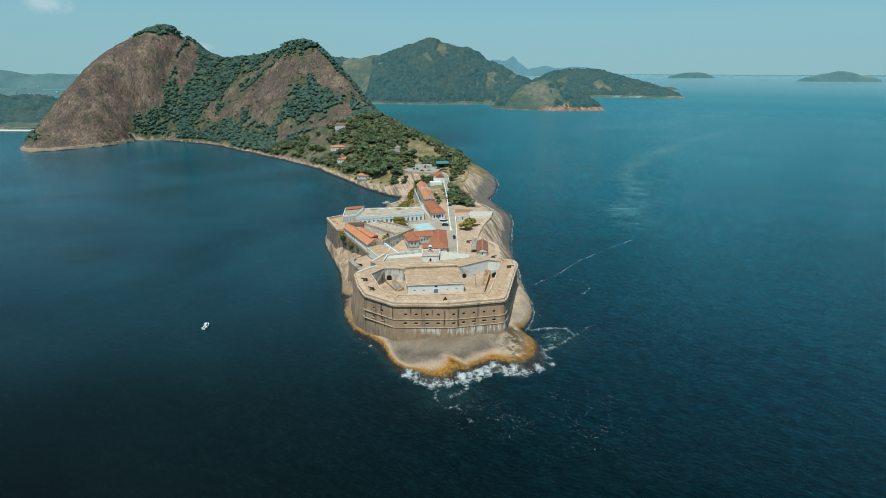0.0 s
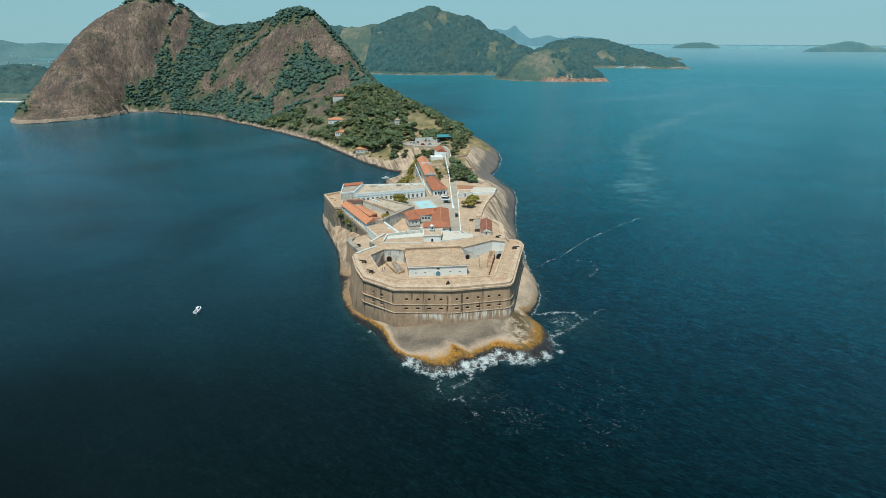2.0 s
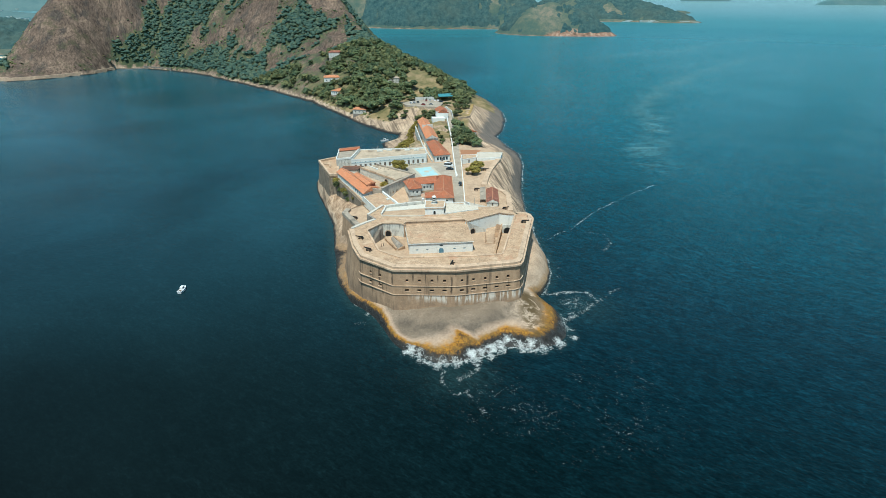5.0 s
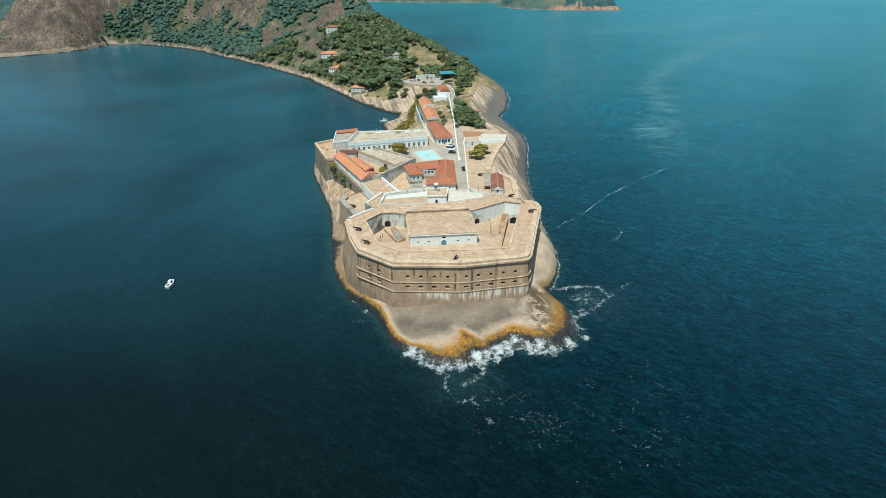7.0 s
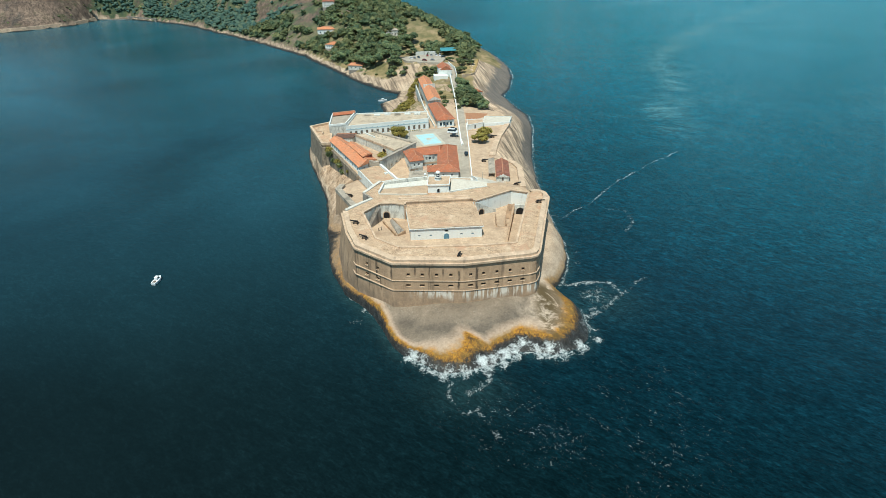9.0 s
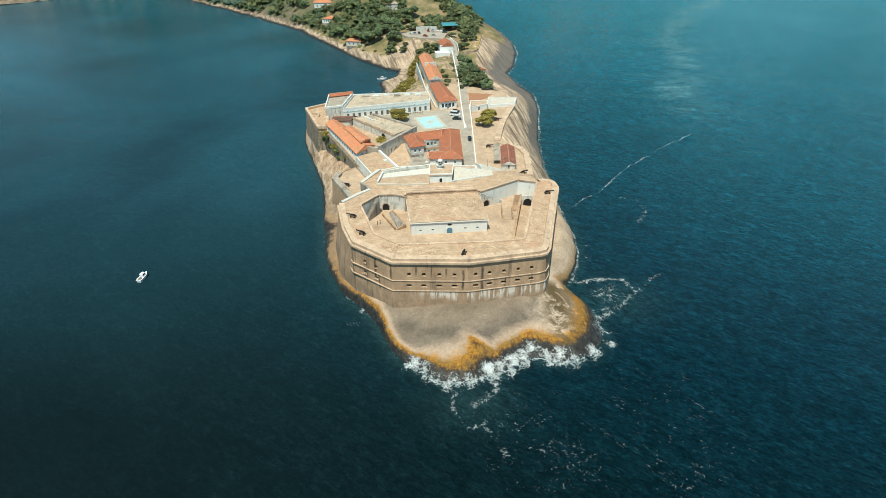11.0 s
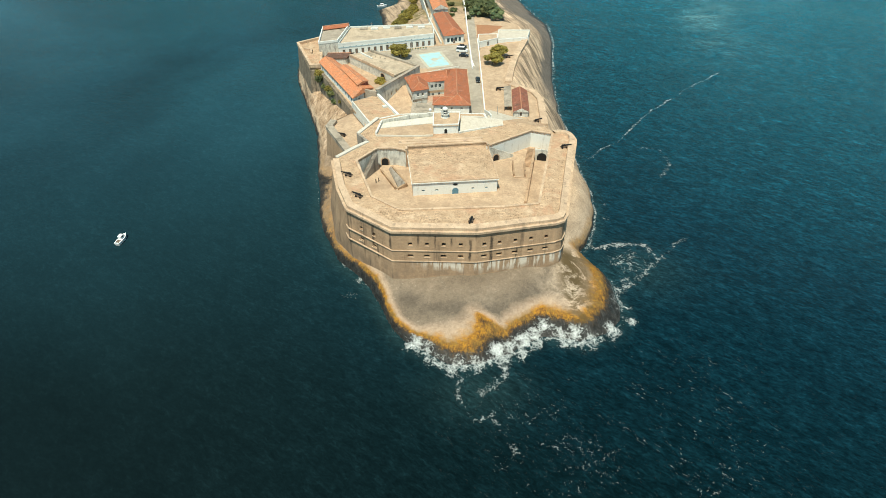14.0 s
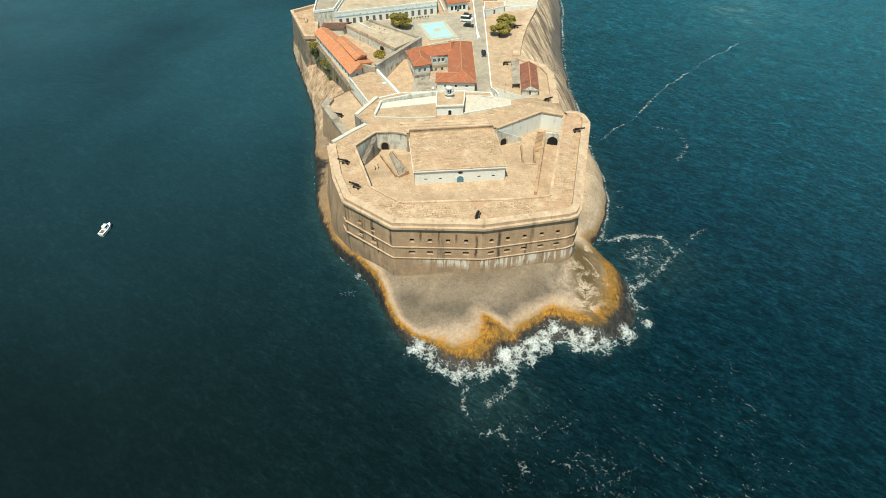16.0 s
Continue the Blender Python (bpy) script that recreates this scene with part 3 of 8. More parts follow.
LEAF = [leaf_material("dark green leaves", (0.085, 0.135, 0.074), (0.180, 0.232, 0.110), (0.32, 0.325, 0.140)),
        leaf_material("olive green leaves", (0.088, 0.118, 0.056), (0.165, 0.195, 0.086), (0.27, 0.27, 0.112)),
        leaf_material("yellowing leaves", (0.19, 0.165, 0.045), (0.34, 0.285, 0.072), (0.47, 0.38, 0.105))]
# canopy greens shifted to teal for the haze over the hills
FOREST = leaf_material("forest canopy", (0.056, 0.115, 0.098), (0.095, 0.165, 0.125), (0.150, 0.205, 0.132))


# ---------------- mesh helpers ----------------


def mesh_of(name, bm, material):
    me = bpy.data.meshes.new(name)
    bm.normal_update()
    bm.to_mesh(me)
    bm.free()
    for k in material if isinstance(material, (list, tuple)) else [material]:
        me.materials.append(k)
    return me


def part(name, bm, material, parent=None, label=""):
    """Links a bmesh as one mesh object, under a thing or a part where parent is given."""
    ob = new(name, mesh_of(name, bm, material) if isinstance(bm, bmesh.types.BMesh) else bm)
    if parent:
        ob.parent = parent
        if not parent.parent:
            ob.matrix_parent_inverse = parent.matrix_basis.inverted()
    if label:
        ob["label"] = label
    return ob


def thing(name, label, category, at=(0, 0, 0), turn=0.0, group="", kind=""):
    ob = new(name)
    ob.matrix_basis = pose(*at, 0, 0, turn)
    return tagged(ob, label, category, group, kind)


def box(bm, a, b, m=None, bevel=0.0):
    v = [bm.verts.new(p) for p in ((a[0], a[1], a[2]), (b[0], a[1], a[2]), (b[0], b[1], a[2]), (a[0], b[1], a[2]),
                                   (a[0], a[1], b[2]), (b[0], a[1], b[2]), (b[0], b[1], b[2]), (a[0], b[1], b[2]))]
    fs = [bm.faces.new([v[i] for i in f]) for f in ((3, 2, 1, 0), (4, 5, 6, 7), (0, 1, 5, 4), (1, 2, 6, 5), (2, 3, 7, 6), (3, 0, 4, 7))]
    if bevel:
        es = list({e for f in fs for e in f.edges})
        r = bmesh.ops.bevel(bm, geom=es, offset=bevel, segments=1, affect="EDGES")
        v = list({w for f in r["faces"] for w in f.verts} | {w for w in v if w.is_valid})
    if m is not None:
        bmesh.ops.transform(bm, matrix=m, verts=[w for w in v if w.is_valid])
    return bm


def tube(bm, p, q, r0, r1=None, n=10):
    r1 = r0 if r1 is None else r1
    p, q = Vector(p), Vector(q)
    w = (q - p).normalized()
    u = w.orthogonal().normalized()
    v = w.cross(u)
    a = [bm.verts.new(p + (u * math.cos(k * math.tau / n) + v * math.sin(k * math.tau / n)) * r0) for k in range(n)]
    b = [bm.verts.new(q + (u * math.cos(k * math.tau / n) + v * math.sin(k * math.tau / n)) * r1) for k in range(n)]
    for k in range(n):
        bm.faces.new((a[k], a[(k + 1) % n], b[(k + 1) % n], b[k]))
    bm.faces.new(a[::-1]), bm.faces.new(b)
    return bm


def ccw(poly):
    s = sum(a[0] * b[1] - b[0] * a[1] for a, b in zip(poly, poly[1:] + poly[:1]))
    return list(poly) if s > 0 else list(poly)[::-1]


def offset(poly, d):
    """The outline moved outwards by d (counter-clockwise outline)."""
    out, n = [], len(poly)
    for i in range(n):
        p0, p1, p2 = (Vector(poly[k % n]) for k in (i - 1, i, i + 1))
        a, b = (p1 - p0).normalized(), (p2 - p1).normalized()
        na, nb = Vector((a.y, -a.x)), Vector((b.y, -b.x))
        m = (na + nb).normalized()
        out.append(tuple(p1 + m * (d / max(0.4, m.dot(na)))))
    return out


def prism(poly, z0, z1, spread=0.0, bm=None, top=True):
    """An upright block over an outline; spread: how far its foot stands out."""
    bm = bm or bmesh.new()
    poly = ccw(poly)
    low = [bm.verts.new((x, y, z0)) for x, y in (offset(poly, spread) if spread else poly)]
    zs = z1 if isinstance(z1, (list, tuple)) else [z1] * len(poly)
    high = [bm.verts.new((x, y, z)) for (x, y), z in zip(poly, zs)]
    n = len(poly)
    for k in range(n):
        bm.faces.new((low[k], low[(k + 1) % n], high[(k + 1) % n], high[k]))
    if top:
        f = bm.faces.new(high)
        if n > 4:
            bmesh.ops.triangulate(bm, faces=[f])
    return bm


def sheet(outer, holes, z, thick=0.35):
    """A flat slab with holes."""
    bm = bmesh.new()
    es = []
    for loop in [ccw(outer)] + [ccw(h) for h in holes]:
        vs = [bm.verts.new((x, y, z)) for x, y in loop]
        es += [bm.edges.new((a, b)) for a, b in zip(vs, vs[1:] + vs[:1])]
    bmesh.ops.triangle_fill(bm, use_beauty=True, use_dissolve=False, edges=es)
    bmesh.ops.recalc_face_normals(bm, faces=bm.faces)
    if sum(f.normal.z for f in bm.faces) < 0:
        bmesh.ops.reverse_faces(bm, faces=bm.faces)
    r = bmesh.ops.extrude_face_region(bm, geom=list(bm.faces))
    down = [v for v in r["geom"] if isinstance(v, bmesh.types.BMVert)]
    bmesh.ops.translate(bm, verts=down, vec=(0, 0, -thick))
    bmesh.ops.recalc_face_normals(bm, faces=bm.faces)
    return bm


def wall_run(pts, thick, z0, z1, closed=False, bm=None, spread=0.0):
    """A wall of even thickness along a line of points; z1 may change from point to point."""
    bm = bm or bmesh.new()
    n = len(pts)
    zs = z1 if isinstance(z1, (list, tuple)) else [z1] * n
    rows = []
    for i in range(n):
        p = Vector(pts[i])
        a = (p - Vector(pts[i - 1])).normalized() if i or closed else None
        b = (Vector(pts[(i + 1) % n]) - p).normalized() if i < n - 1 or closed else None
        a, b = a or b, b or a
        na, nb = Vector((a.y, -a.x)), Vector((b.y, -b.x))
        m = (na + nb).normalized()
        m = m * (thick / 2 / max(0.4, m.dot(na)))
        w = m * (1 + 2 * spread / thick)
        rows.append([bm.verts.new((*(p + w), z0)), bm.verts.new((*(p - w), z0)), bm.verts.new((*(p - m), zs[i])), bm.verts.new((*(p + m), zs[i]))])
    for i in range(n if closed else n - 1):
        r, s = rows[i], rows[(i + 1) % n]
        for k in range(4):
            bm.faces.new((r[k], r[(k + 1) % 4], s[(k + 1) % 4], s[k]))
    if not closed:
        bm.faces.new(rows[0][::-1]), bm.faces.new(rows[-1])
    bmesh.ops.recalc_face_normals(bm, faces=bm.faces)
    return bm


def pierced(bm, p0, p1, z0, z1, holes, depth, base=None):
    """One wall face from p0 to p1 (outside on the right hand) with openings (u0, u1, v0, v1) that have reveals. base: the two ends of its foot."""
    p0, p1 = Vector(p0), Vector(p1)
    b0, b1 = (Vector(p) for p in base) if base else (p0, p1)
    run = (p1 - p0).length
    d = (p1 - p0) / run
    n = Vector((d.y, -d.x))

    def at(u, z, inn=0.0):
        q = p0.lerp(p1, u / run).lerp(b0.lerp(b1, u / run), (z1 - z) / (z1 - z0)) - n * inn
        return (q.x, q.y, z)
    us = sorted({0.0, run, *[h[0] for h in holes], *[h[1] for h in holes]})
    vs = sorted({z0, z1, *[h[2] for h in holes], *[h[3] for h in holes]})
    for a, b in zip(us, us[1:]):
        for c, e in zip(vs, vs[1:]):
            if not any(h[0] - 1e-6 <= a and b <= h[1] + 1e-6 and h[2] - 1e-6 <= c and e <= h[3] + 1e-6 for h in holes):
                bm.faces.new([bm.verts.new(at(*q)) for q in ((a, c), (b, c), (b, e), (a, e))])
    for a, b, c, e in holes:
        ring = ((a, c), (b, c), (b, e), (a, e))
        for q, r in zip(ring, ring[1:] + ring[:1]):
            bm.faces.new([bm.verts.new(w) for w in (at(*q), at(*q, depth), at(*r, depth), at(*r))])
        bm.faces.new([bm.verts.new(at(*q, depth)) for q in ring])
    bmesh.ops.remove_doubles(bm, verts=bm.verts, dist=0.002)
    return bm


# ---------------- noise and outlines on grids ----------------


def lattice(x, y, seed):
    n = (np.asarray(x).astype(np.int64) * 374761393 + np.asarray(y).astype(np.int64) * 668265263 + seed * 974634777) & 0x7FFFFFFF
    n = (n ^ (n >> 13)) * 1274126177 & 0x7FFFFFFF
    return ((n ^ (n >> 16)) & 0xFFFF) / 65535.0


def fbm(x, y, size, octaves=4, seed=1, rough=0.5):
    """Smooth noise from -1 to 1."""
    out, amp, tot = 0.0, 1.0, 0.0
    for o in range(octaves):
        u, v = x / size, y / size
        i, j = np.floor(u), np.floor(v)
        f, g = u - i, v - j
        f, g = f * f * (3 - 2 * f), g * g * (3 - 2 * g)
        s = seed + 17 * o
        a = lattice(i, j, s) * (1 - f) + lattice(i + 1, j, s) * f
        b = lattice(i, j + 1, s) * (1 - f) + lattice(i + 1, j + 1, s) * f
        out, tot = out + amp * (a * (1 - g) + b * g), tot + amp
        amp, size = amp * rough, size / 2.03
    return out / tot * 2 - 1


def edge_distance(x, y, line, closed=True):
    best = np.full(np.shape(x), 1e9)
    ends = zip(line, line[1:] + line[:1]) if closed else zip(line, line[1:])
    for (ax, ay), (bx, by) in ends:
        dx, dy = bx - ax, by - ay
        t = np.clip(((x - ax) * dx + (y - ay) * dy) / (dx * dx + dy * dy), 0, 1)
        best = np.minimum(best, np.hypot(x - ax - t * dx, y - ay - t * dy))
    return best


def inside(x, y, poly):
    r = np.zeros(np.shape(x), bool)
    for (ax, ay), (bx, by) in zip(poly, poly[1:] + poly[:1]):
        if ay != by:
            r ^= ((ay > y) != (by > y)) & (x < (bx - ax) * (y - ay) / (by - ay) + ax)
    return r


def smooth(v, a, b):
    t = np.clip((v - a) / (b - a), 0, 1)
    return t * t * (3 - 2 * t)


def grid_mesh(name, xs, ys, z, keep, material, attributes=()):
    """A height field over uneven grid lines; cells outside keep are left out."""
    ny, nx = z.shape
    idx = np.arange(nx * ny).reshape(ny, nx)
    cell = keep[:-1, :-1] | keep[1:, :-1] | keep[:-1, 1:] | keep[1:, 1:]
    q = np.stack([idx[:-1, :-1], idx[:-1, 1:], idx[1:, 1:], idx[1:, :-1]], -1)[cell]
    used = np.unique(q)
    back = np.zeros(nx * ny, np.int64)
    back[used] = np.arange(len(used))
    xx, yy = (a.ravel()[used] for a in (xs, ys))
    me = bpy.data.meshes.new(name)
    me.from_pydata(np.stack([xx, yy, z.ravel()[used]], -1).tolist(), [], back[q].tolist())
    for key, val in attributes:
        a = me.attributes.new(key, "FLOAT", "POINT")
        a.data.foreach_set("value", np.ascontiguousarray(val.ravel()[used], np.float32))
    me.polygons.foreach_set("use_smooth", np.ones(len(me.polygons), bool))
    me.materials.append(material)
    me.update()
    return new(name, me)


def steps(*spans):
    """Grid lines: (from, to, step), ..."""
    out = [np.arange(a, b, s) for a, b, s in spans]
    return np.concatenate(out + [np.array([spans[-1][1]])])


# ---------------- outlines of the land ----------------
SEA_UP = 2.5


def by_sea(x, y):
    """Places near the fort, brought to the level of the sea."""
    return -5.5 + (x + 5.5) * 0.9786, 90 + (y - 90) * 0.9786


def far_off(x, y, z=None):
    """The same for the hills and the far shores."""
    return (x * 0.979, y * 0.979) if z is None else (x * 0.979, y * 0.979, z * 0.979 + SEA_UP)


# the front rock: its waterline, and the rim where the smooth shelf breaks down to the surf
FRONT_SHORE = [(-40.0, 237.4), (-34.0, 230.6), (-28.6, 225.2), (-26.2, 220.2), (-20.4, 208.0), (-17.3, 203.8), (-12.9, 200.2), (-7.4, 196.3), (-2.7, 194.5), (2.4, 195.2), (7.8, 198.2), (11.0, 199.6),
               (14.9, 202.2), (19.6, 205.0), (23.1, 205.0), (30.4, 203.4), (38.8, 206.8), (43.4, 211.6), (44.6, 217.6), (43.8, 228.2)]
FRONT_RIM = [(-43.6, 245.4), (-38.2, 237.8), (-32.6, 231.6), (-26.8, 226.2), (-25.2, 222.4), (-23.4, 216.7), (-19.6, 209.1), (-15.6, 204.9), (-11.6, 202.6), (-6.9, 199.1), (-2.7, 197.4), (2.7, 198.7), (5.1, 203.4), (6.8, 204.7),
             (9.7, 203.3), (13.1, 207.4), (17.8, 210.4), (21.6, 212.2), (25.8, 210.7), (31.0, 208.4), (35.1, 210.8), (39.1, 215.1), (41.3, 220.8), (41.2, 228.9), (38.5, 236.5), (36.0, 243.0)]
HOLLOW = [(-18.5, 218), (-12, 214), (-5.4, 212.6), (3.6, 212.5), (12.6, 213), (20.3, 220), (24.5, 226)]
CLEFT = [(0.0, 217.2), (2.2, 213.4), (5.1, 209.7), (8.0, 205.4)]
SEAWARD = [(39, 239), (36.5, 243.5), (41, 250), (45, 260), (47.5, 276), (47.5, 288), (46, 303), (47, 331), (46, 352), (49, 391), (57, 445), (58, 480), (50, 512), (45, 535),
           (53, 565), (60, 610), (61, 650), (56, 690), (40, 766), (5, 850), (-60, 1000), (-100, 1200), (-150, 1500), (-300, 1700), (-900, 1700)]
BAY = [(-800, 1300), (-720, 1010), (-662, 905), (-617, 866), (-582, 891), (-543, 948), (-538, 1010), (-492, 1018), (-391, 963), (-307, 880), (-243, 810), (-159, 714), (-102, 621), (-76, 580),
       (-54, 553), (-43, 545), (-44, 525), (-55, 512), (-50, 488), (-47, 470), (-56, 440), (-80, 420), (-88, 404), (-86, 395), (-76, 364), (-63.5, 328), (-57.5, 294), (-51.5, 266), (-48, 254.5), (-43.6, 246.6)]
SHORE = FRONT_SHORE + [by_sea(*p) if p[1] < 540 else far_off(*p) for p in SEAWARD + BAY]
# crest of the hills and of the headland: x, y, height
CREST = [(-656, 893, 2), (-641, 960, 50), (-626, 1010, 92), (-610, 1050, 126), (-592, 1100, 161), (-564, 1130, 184), (-527, 1150, 203), (-484, 1150, 186),
         (-455, 1135, 150), (-447, 1130, 140), (-400, 1110, 138), (-312, 1080, 146), (-275, 1060, 164), (-238, 1040, 172), (-207, 1010, 157), (-179, 980, 128),
         (-124, 900, 68), (-64, 780, 45), (-16, 700, 35), (10, 650, 24), (6, 600, 21.5), (-6, 560, 21.5), (-4, 500, 20.8), (-2, 430, 20.2), (0, 392, 20.2)]
CREST = [far_off(*p) if p[1] > 680 else p for p in CREST]
BASTION = [(-43, 263), (-38.7, 246.3), (-34.5, 235.7), (-21, 225.4), (2.5, 225), (24.6, 229.8), (26.7, 230.9), (27.8, 233.2), (34.6, 263.5), (37.6, 276.2), (38.0, 278.6), (37.7, 280.8), (36.8, 282.5), (35.3, 283.7), (33.4, 284.1), (31, 283.4)]
PLATFORM = [(-26, 262), (30, 284), (30, 296), (32.4, 316), (31.5, 329), (22, 336), (24, 352), (28, 372), (33.5, 393), (31, 420), (22, 450), (14, 470),
            (-14, 470), (-17, 400), (-56, 396), (-69, 390), (-78.6, 379), (-67, 349.5), (-63, 349), (-43.5, 309), (-38, 300), (-36, 282)]
PIT = [(-33.5, 317.5), (-24, 297.5), (-11.8, 298.8), (-11.2, 305.4), (-11.2, 311.6), (-6.9, 312.6), (-6.9, 329.0), (-14.4, 326.8), (-14.2, 320.4), (-19.9, 318.0), (-23.6, 331.0), (-24.8, 331.4)]
COURT = [(-34.9, 262), (-29.4, 270), (-23.2, 270.2), (-19.2, 268.6), (-19.4, 271.6), (7.3, 275), (7.6, 272.2), (23.7, 283.7), (30.3, 281.3), (20.5, 238.1), (9.8, 236.4), (-19.1, 234.5), (-27.9, 241.4)]


SPUR_EAST = [(6, 600, 21), (20, 592, 18.2), (19, 560, 18.2), (14, 532, 18.6), (-3, 520, 20.5)]
SPUR = [(-6, 560, 21.5), (-28, 572, 21), (-45, 590, 20.5), (-74, 645, 27), (-88, 720, 38), (-110, 850, 62)]


SPUR = [far_off(*p) if p[1] > 680 else p for p in SPUR]


def crest_height(x, y):
    """Height and distance of the nearest stretch of the crest, blended."""
    pts = []
    for (ax, ay, az), (bx, by, bz) in [*zip(CREST, CREST[1:]), *zip(SPUR, SPUR[1:]), *zip(SPUR_EAST, SPUR_EAST[1:])]:
        k = max(2, int(math.hypot(bx - ax, by - ay) / 8))
        pts += [(ax + (bx - ax) * i / k, ay + (by - ay) * i / k, az + (bz - az) * i / k) for i in range(k)]
    pts.append(CREST[-1])
    near = np.full(x.shape, 1e9)
    for px, py, _ in pts:
        near = np.minimum(near, np.hypot(x - px, y - py))
    w, s = np.zeros(x.shape), np.zeros(x.shape)
    for px, py, pz in pts:
        k = np.exp(-(np.hypot(x - px, y - py) - near) / 14)
        w, s = w + k, s + k * pz
    return s / w, near


def land_height(x, y):
    sea_d = edge_distance(x, y, SHORE)
    on = inside(x, y, SHORE)
    z, d = crest_height(x, y)
    z = z - SEA_UP
    t = d / (d + sea_d + 1e-6)
    dome = smooth(-x, 440, 520) * smooth(y, 860, 900)
    q = 1.15 + 0.75 * dome
    rough_hill = smooth(y, 620, 860)
    h = z * (1 - t ** q)
    h = h + rough_hill * (fbm(x, y, 90, 5, 3) * 10 + fbm(x, y, 26, 4, 5) * 4.5) * smooth(sea_d, 5, 60) * smooth(d, 0, 60)
    h = h - 15 * np.exp(-((x + 492 - 0.1 * (y - 1040)) / 8) ** 2) * smooth(h, 70, 130) * (y > 980)
    # the front rock, the fort's footing and the yard behind it
    bd = edge_distance(x, y, BASTION)
    bin_ = inside(x, y, BASTION)
    foot = 6.1 + 3.0 * smooth(x, 22, 40) * smooth(y, 238, 262) - 1.6 * smooth(-x, 0, 22) - 1.2 * smooth(-x, 22, 38)
    tb = np.where(bin_, 0.0, bd / (bd + sea_d + 1e-6))
    front = foot * (1 - tb ** 2.1)
    pin, pd = inside(x, y, PLATFORM), edge_distance(x, y, PLATFORM)
    left = smooth(-x, 20, 45) * smooth(y, 400, 380)
    tp = np.where(pin, 0.0, pd / (pd + sea_d + 1e-6))
    high = 20.0 - SEA_UP - (3.2 + 4.8 * smooth(y, 312, 348)) * left
    yard = np.where(pin & (pd > 2.5), 20.0 - SEA_UP, high * (1 - tp ** 1.5))
    k = smooth(y, 284, 292)
    near = front * (1 - k) + np.maximum(front, yard) * k
    far = smooth(y, 440, 475)
    h = near * (1 - far) + h * far
    h = h + (1 - rough_hill) * smooth(sea_d, 0.5, 6) * (~(pin & (pd > 1.5)) & ~bin_ & ~((y > 296) & (y < 470) & pin)) * (fbm(x, y, 14, 4, 9) * 1.0 + fbm(x, y, 3.5, 3, 11) * 0.25)
    h = np.where(inside(x, y, offset(ccw(PIT), 1.5)) & (y > 296), 14.8 - SEA_UP, h)
    h = np.where(inside(x, y, offset(ccw(COURT), 2.0)), np.minimum(h, 15.0 - SEA_UP), h)
    out = -0.5 - 0.55 * sea_d
    # the front shelf ends in a rim, below which rough wet rock goes down into the surf
    w = smooth(y, 247, 239)
    rd = edge_distance(x, y, FRONT_RIM, False)
    shelf = inside(x, y, FRONT_RIM + [(30, 262), (-30, 262)])
    lip = 2.0 + 0.35 * fbm(x, y, 6, 2, 19)
    ts = np.where(bin_, 0.0, bd / (bd + rd + 1e-6))
    hf = np.where(shelf, lip + (foot - lip) * (1 - ts ** 1.9), lip * (sea_d / (sea_d + rd + 1e-6)) ** 0.8 + fbm(x, y, 2.6, 3, 23) * 0.35 * smooth(sea_d, 0.3, 1.5))
    hf = hf + shelf * smooth(rd, 1, 5) * ~bin_ * (fbm(x, y, 12, 4, 9) * 0.8 + fbm(x, y, 3, 3, 11) * 0.2)
    hf = hf - shelf * (0.55 * np.exp(-(edge_distance(x, y, HOLLOW, False) / 4.0) ** 2) + 0.5 * np.exp(-(edge_distance(x, y, CLEFT, False) / 0.8) ** 2))
    hf = np.where(inside(x, y, offset(ccw(COURT), 2.0)), h, hf)
    h = h * (1 - w) + hf * w
    return SEA_UP + np.where(on, np.maximum(h, 0.15 + 0.2 * np.minimum(sea_d, 2)) * smooth(sea_d, -0.1, 1.2) - 0.5 * (1 - smooth(sea_d, 0, 1.2)), out), sea_d, on, d


def rim_place(x, y, z):
    """Where a place lies to the rim of the shore rock: below 0 wet, 0 to 1 overgrown with algae, above 2 dry."""
    w = smooth(y, 247, 239)
    rd = edge_distance(x, y, FRONT_RIM, False)
    rd = np.where(inside(x, y, FRONT_RIM + [(30, 262), (-30, 262)]), rd, -rd)
    wide = 1.5 + 4.2 * np.exp(-((x + 0.5) / 7.0) ** 2) + 1.6 * smooth(x, 7, 12) + 1.9 * np.exp(-((x - 37) / 6.5) ** 2)
    cleft = 1.25 * np.exp(-(edge_distance(x + 1.2, y, CLEFT, False) / 1.9) ** 2) * smooth(y, 215.5, 208)
    on = np.where(rd > 0, np.maximum(rd / wide - cleft, np.minimum(rd / wide, 0.35)), rd / wide)
    return w * on + (1 - w) * (z - SEA_UP - 1.0) / 2.4


def ragged(x, y):
    """Bends the shoreline a little, so that no stretch is straight."""
    k = 0.6 + 2.5 * smooth(y, 560, 800)
    return x + fbm(x, y, 11, 3, 21) * 1.6 * k, y + fbm(x, y, 11, 3, 22) * 1.6 * k


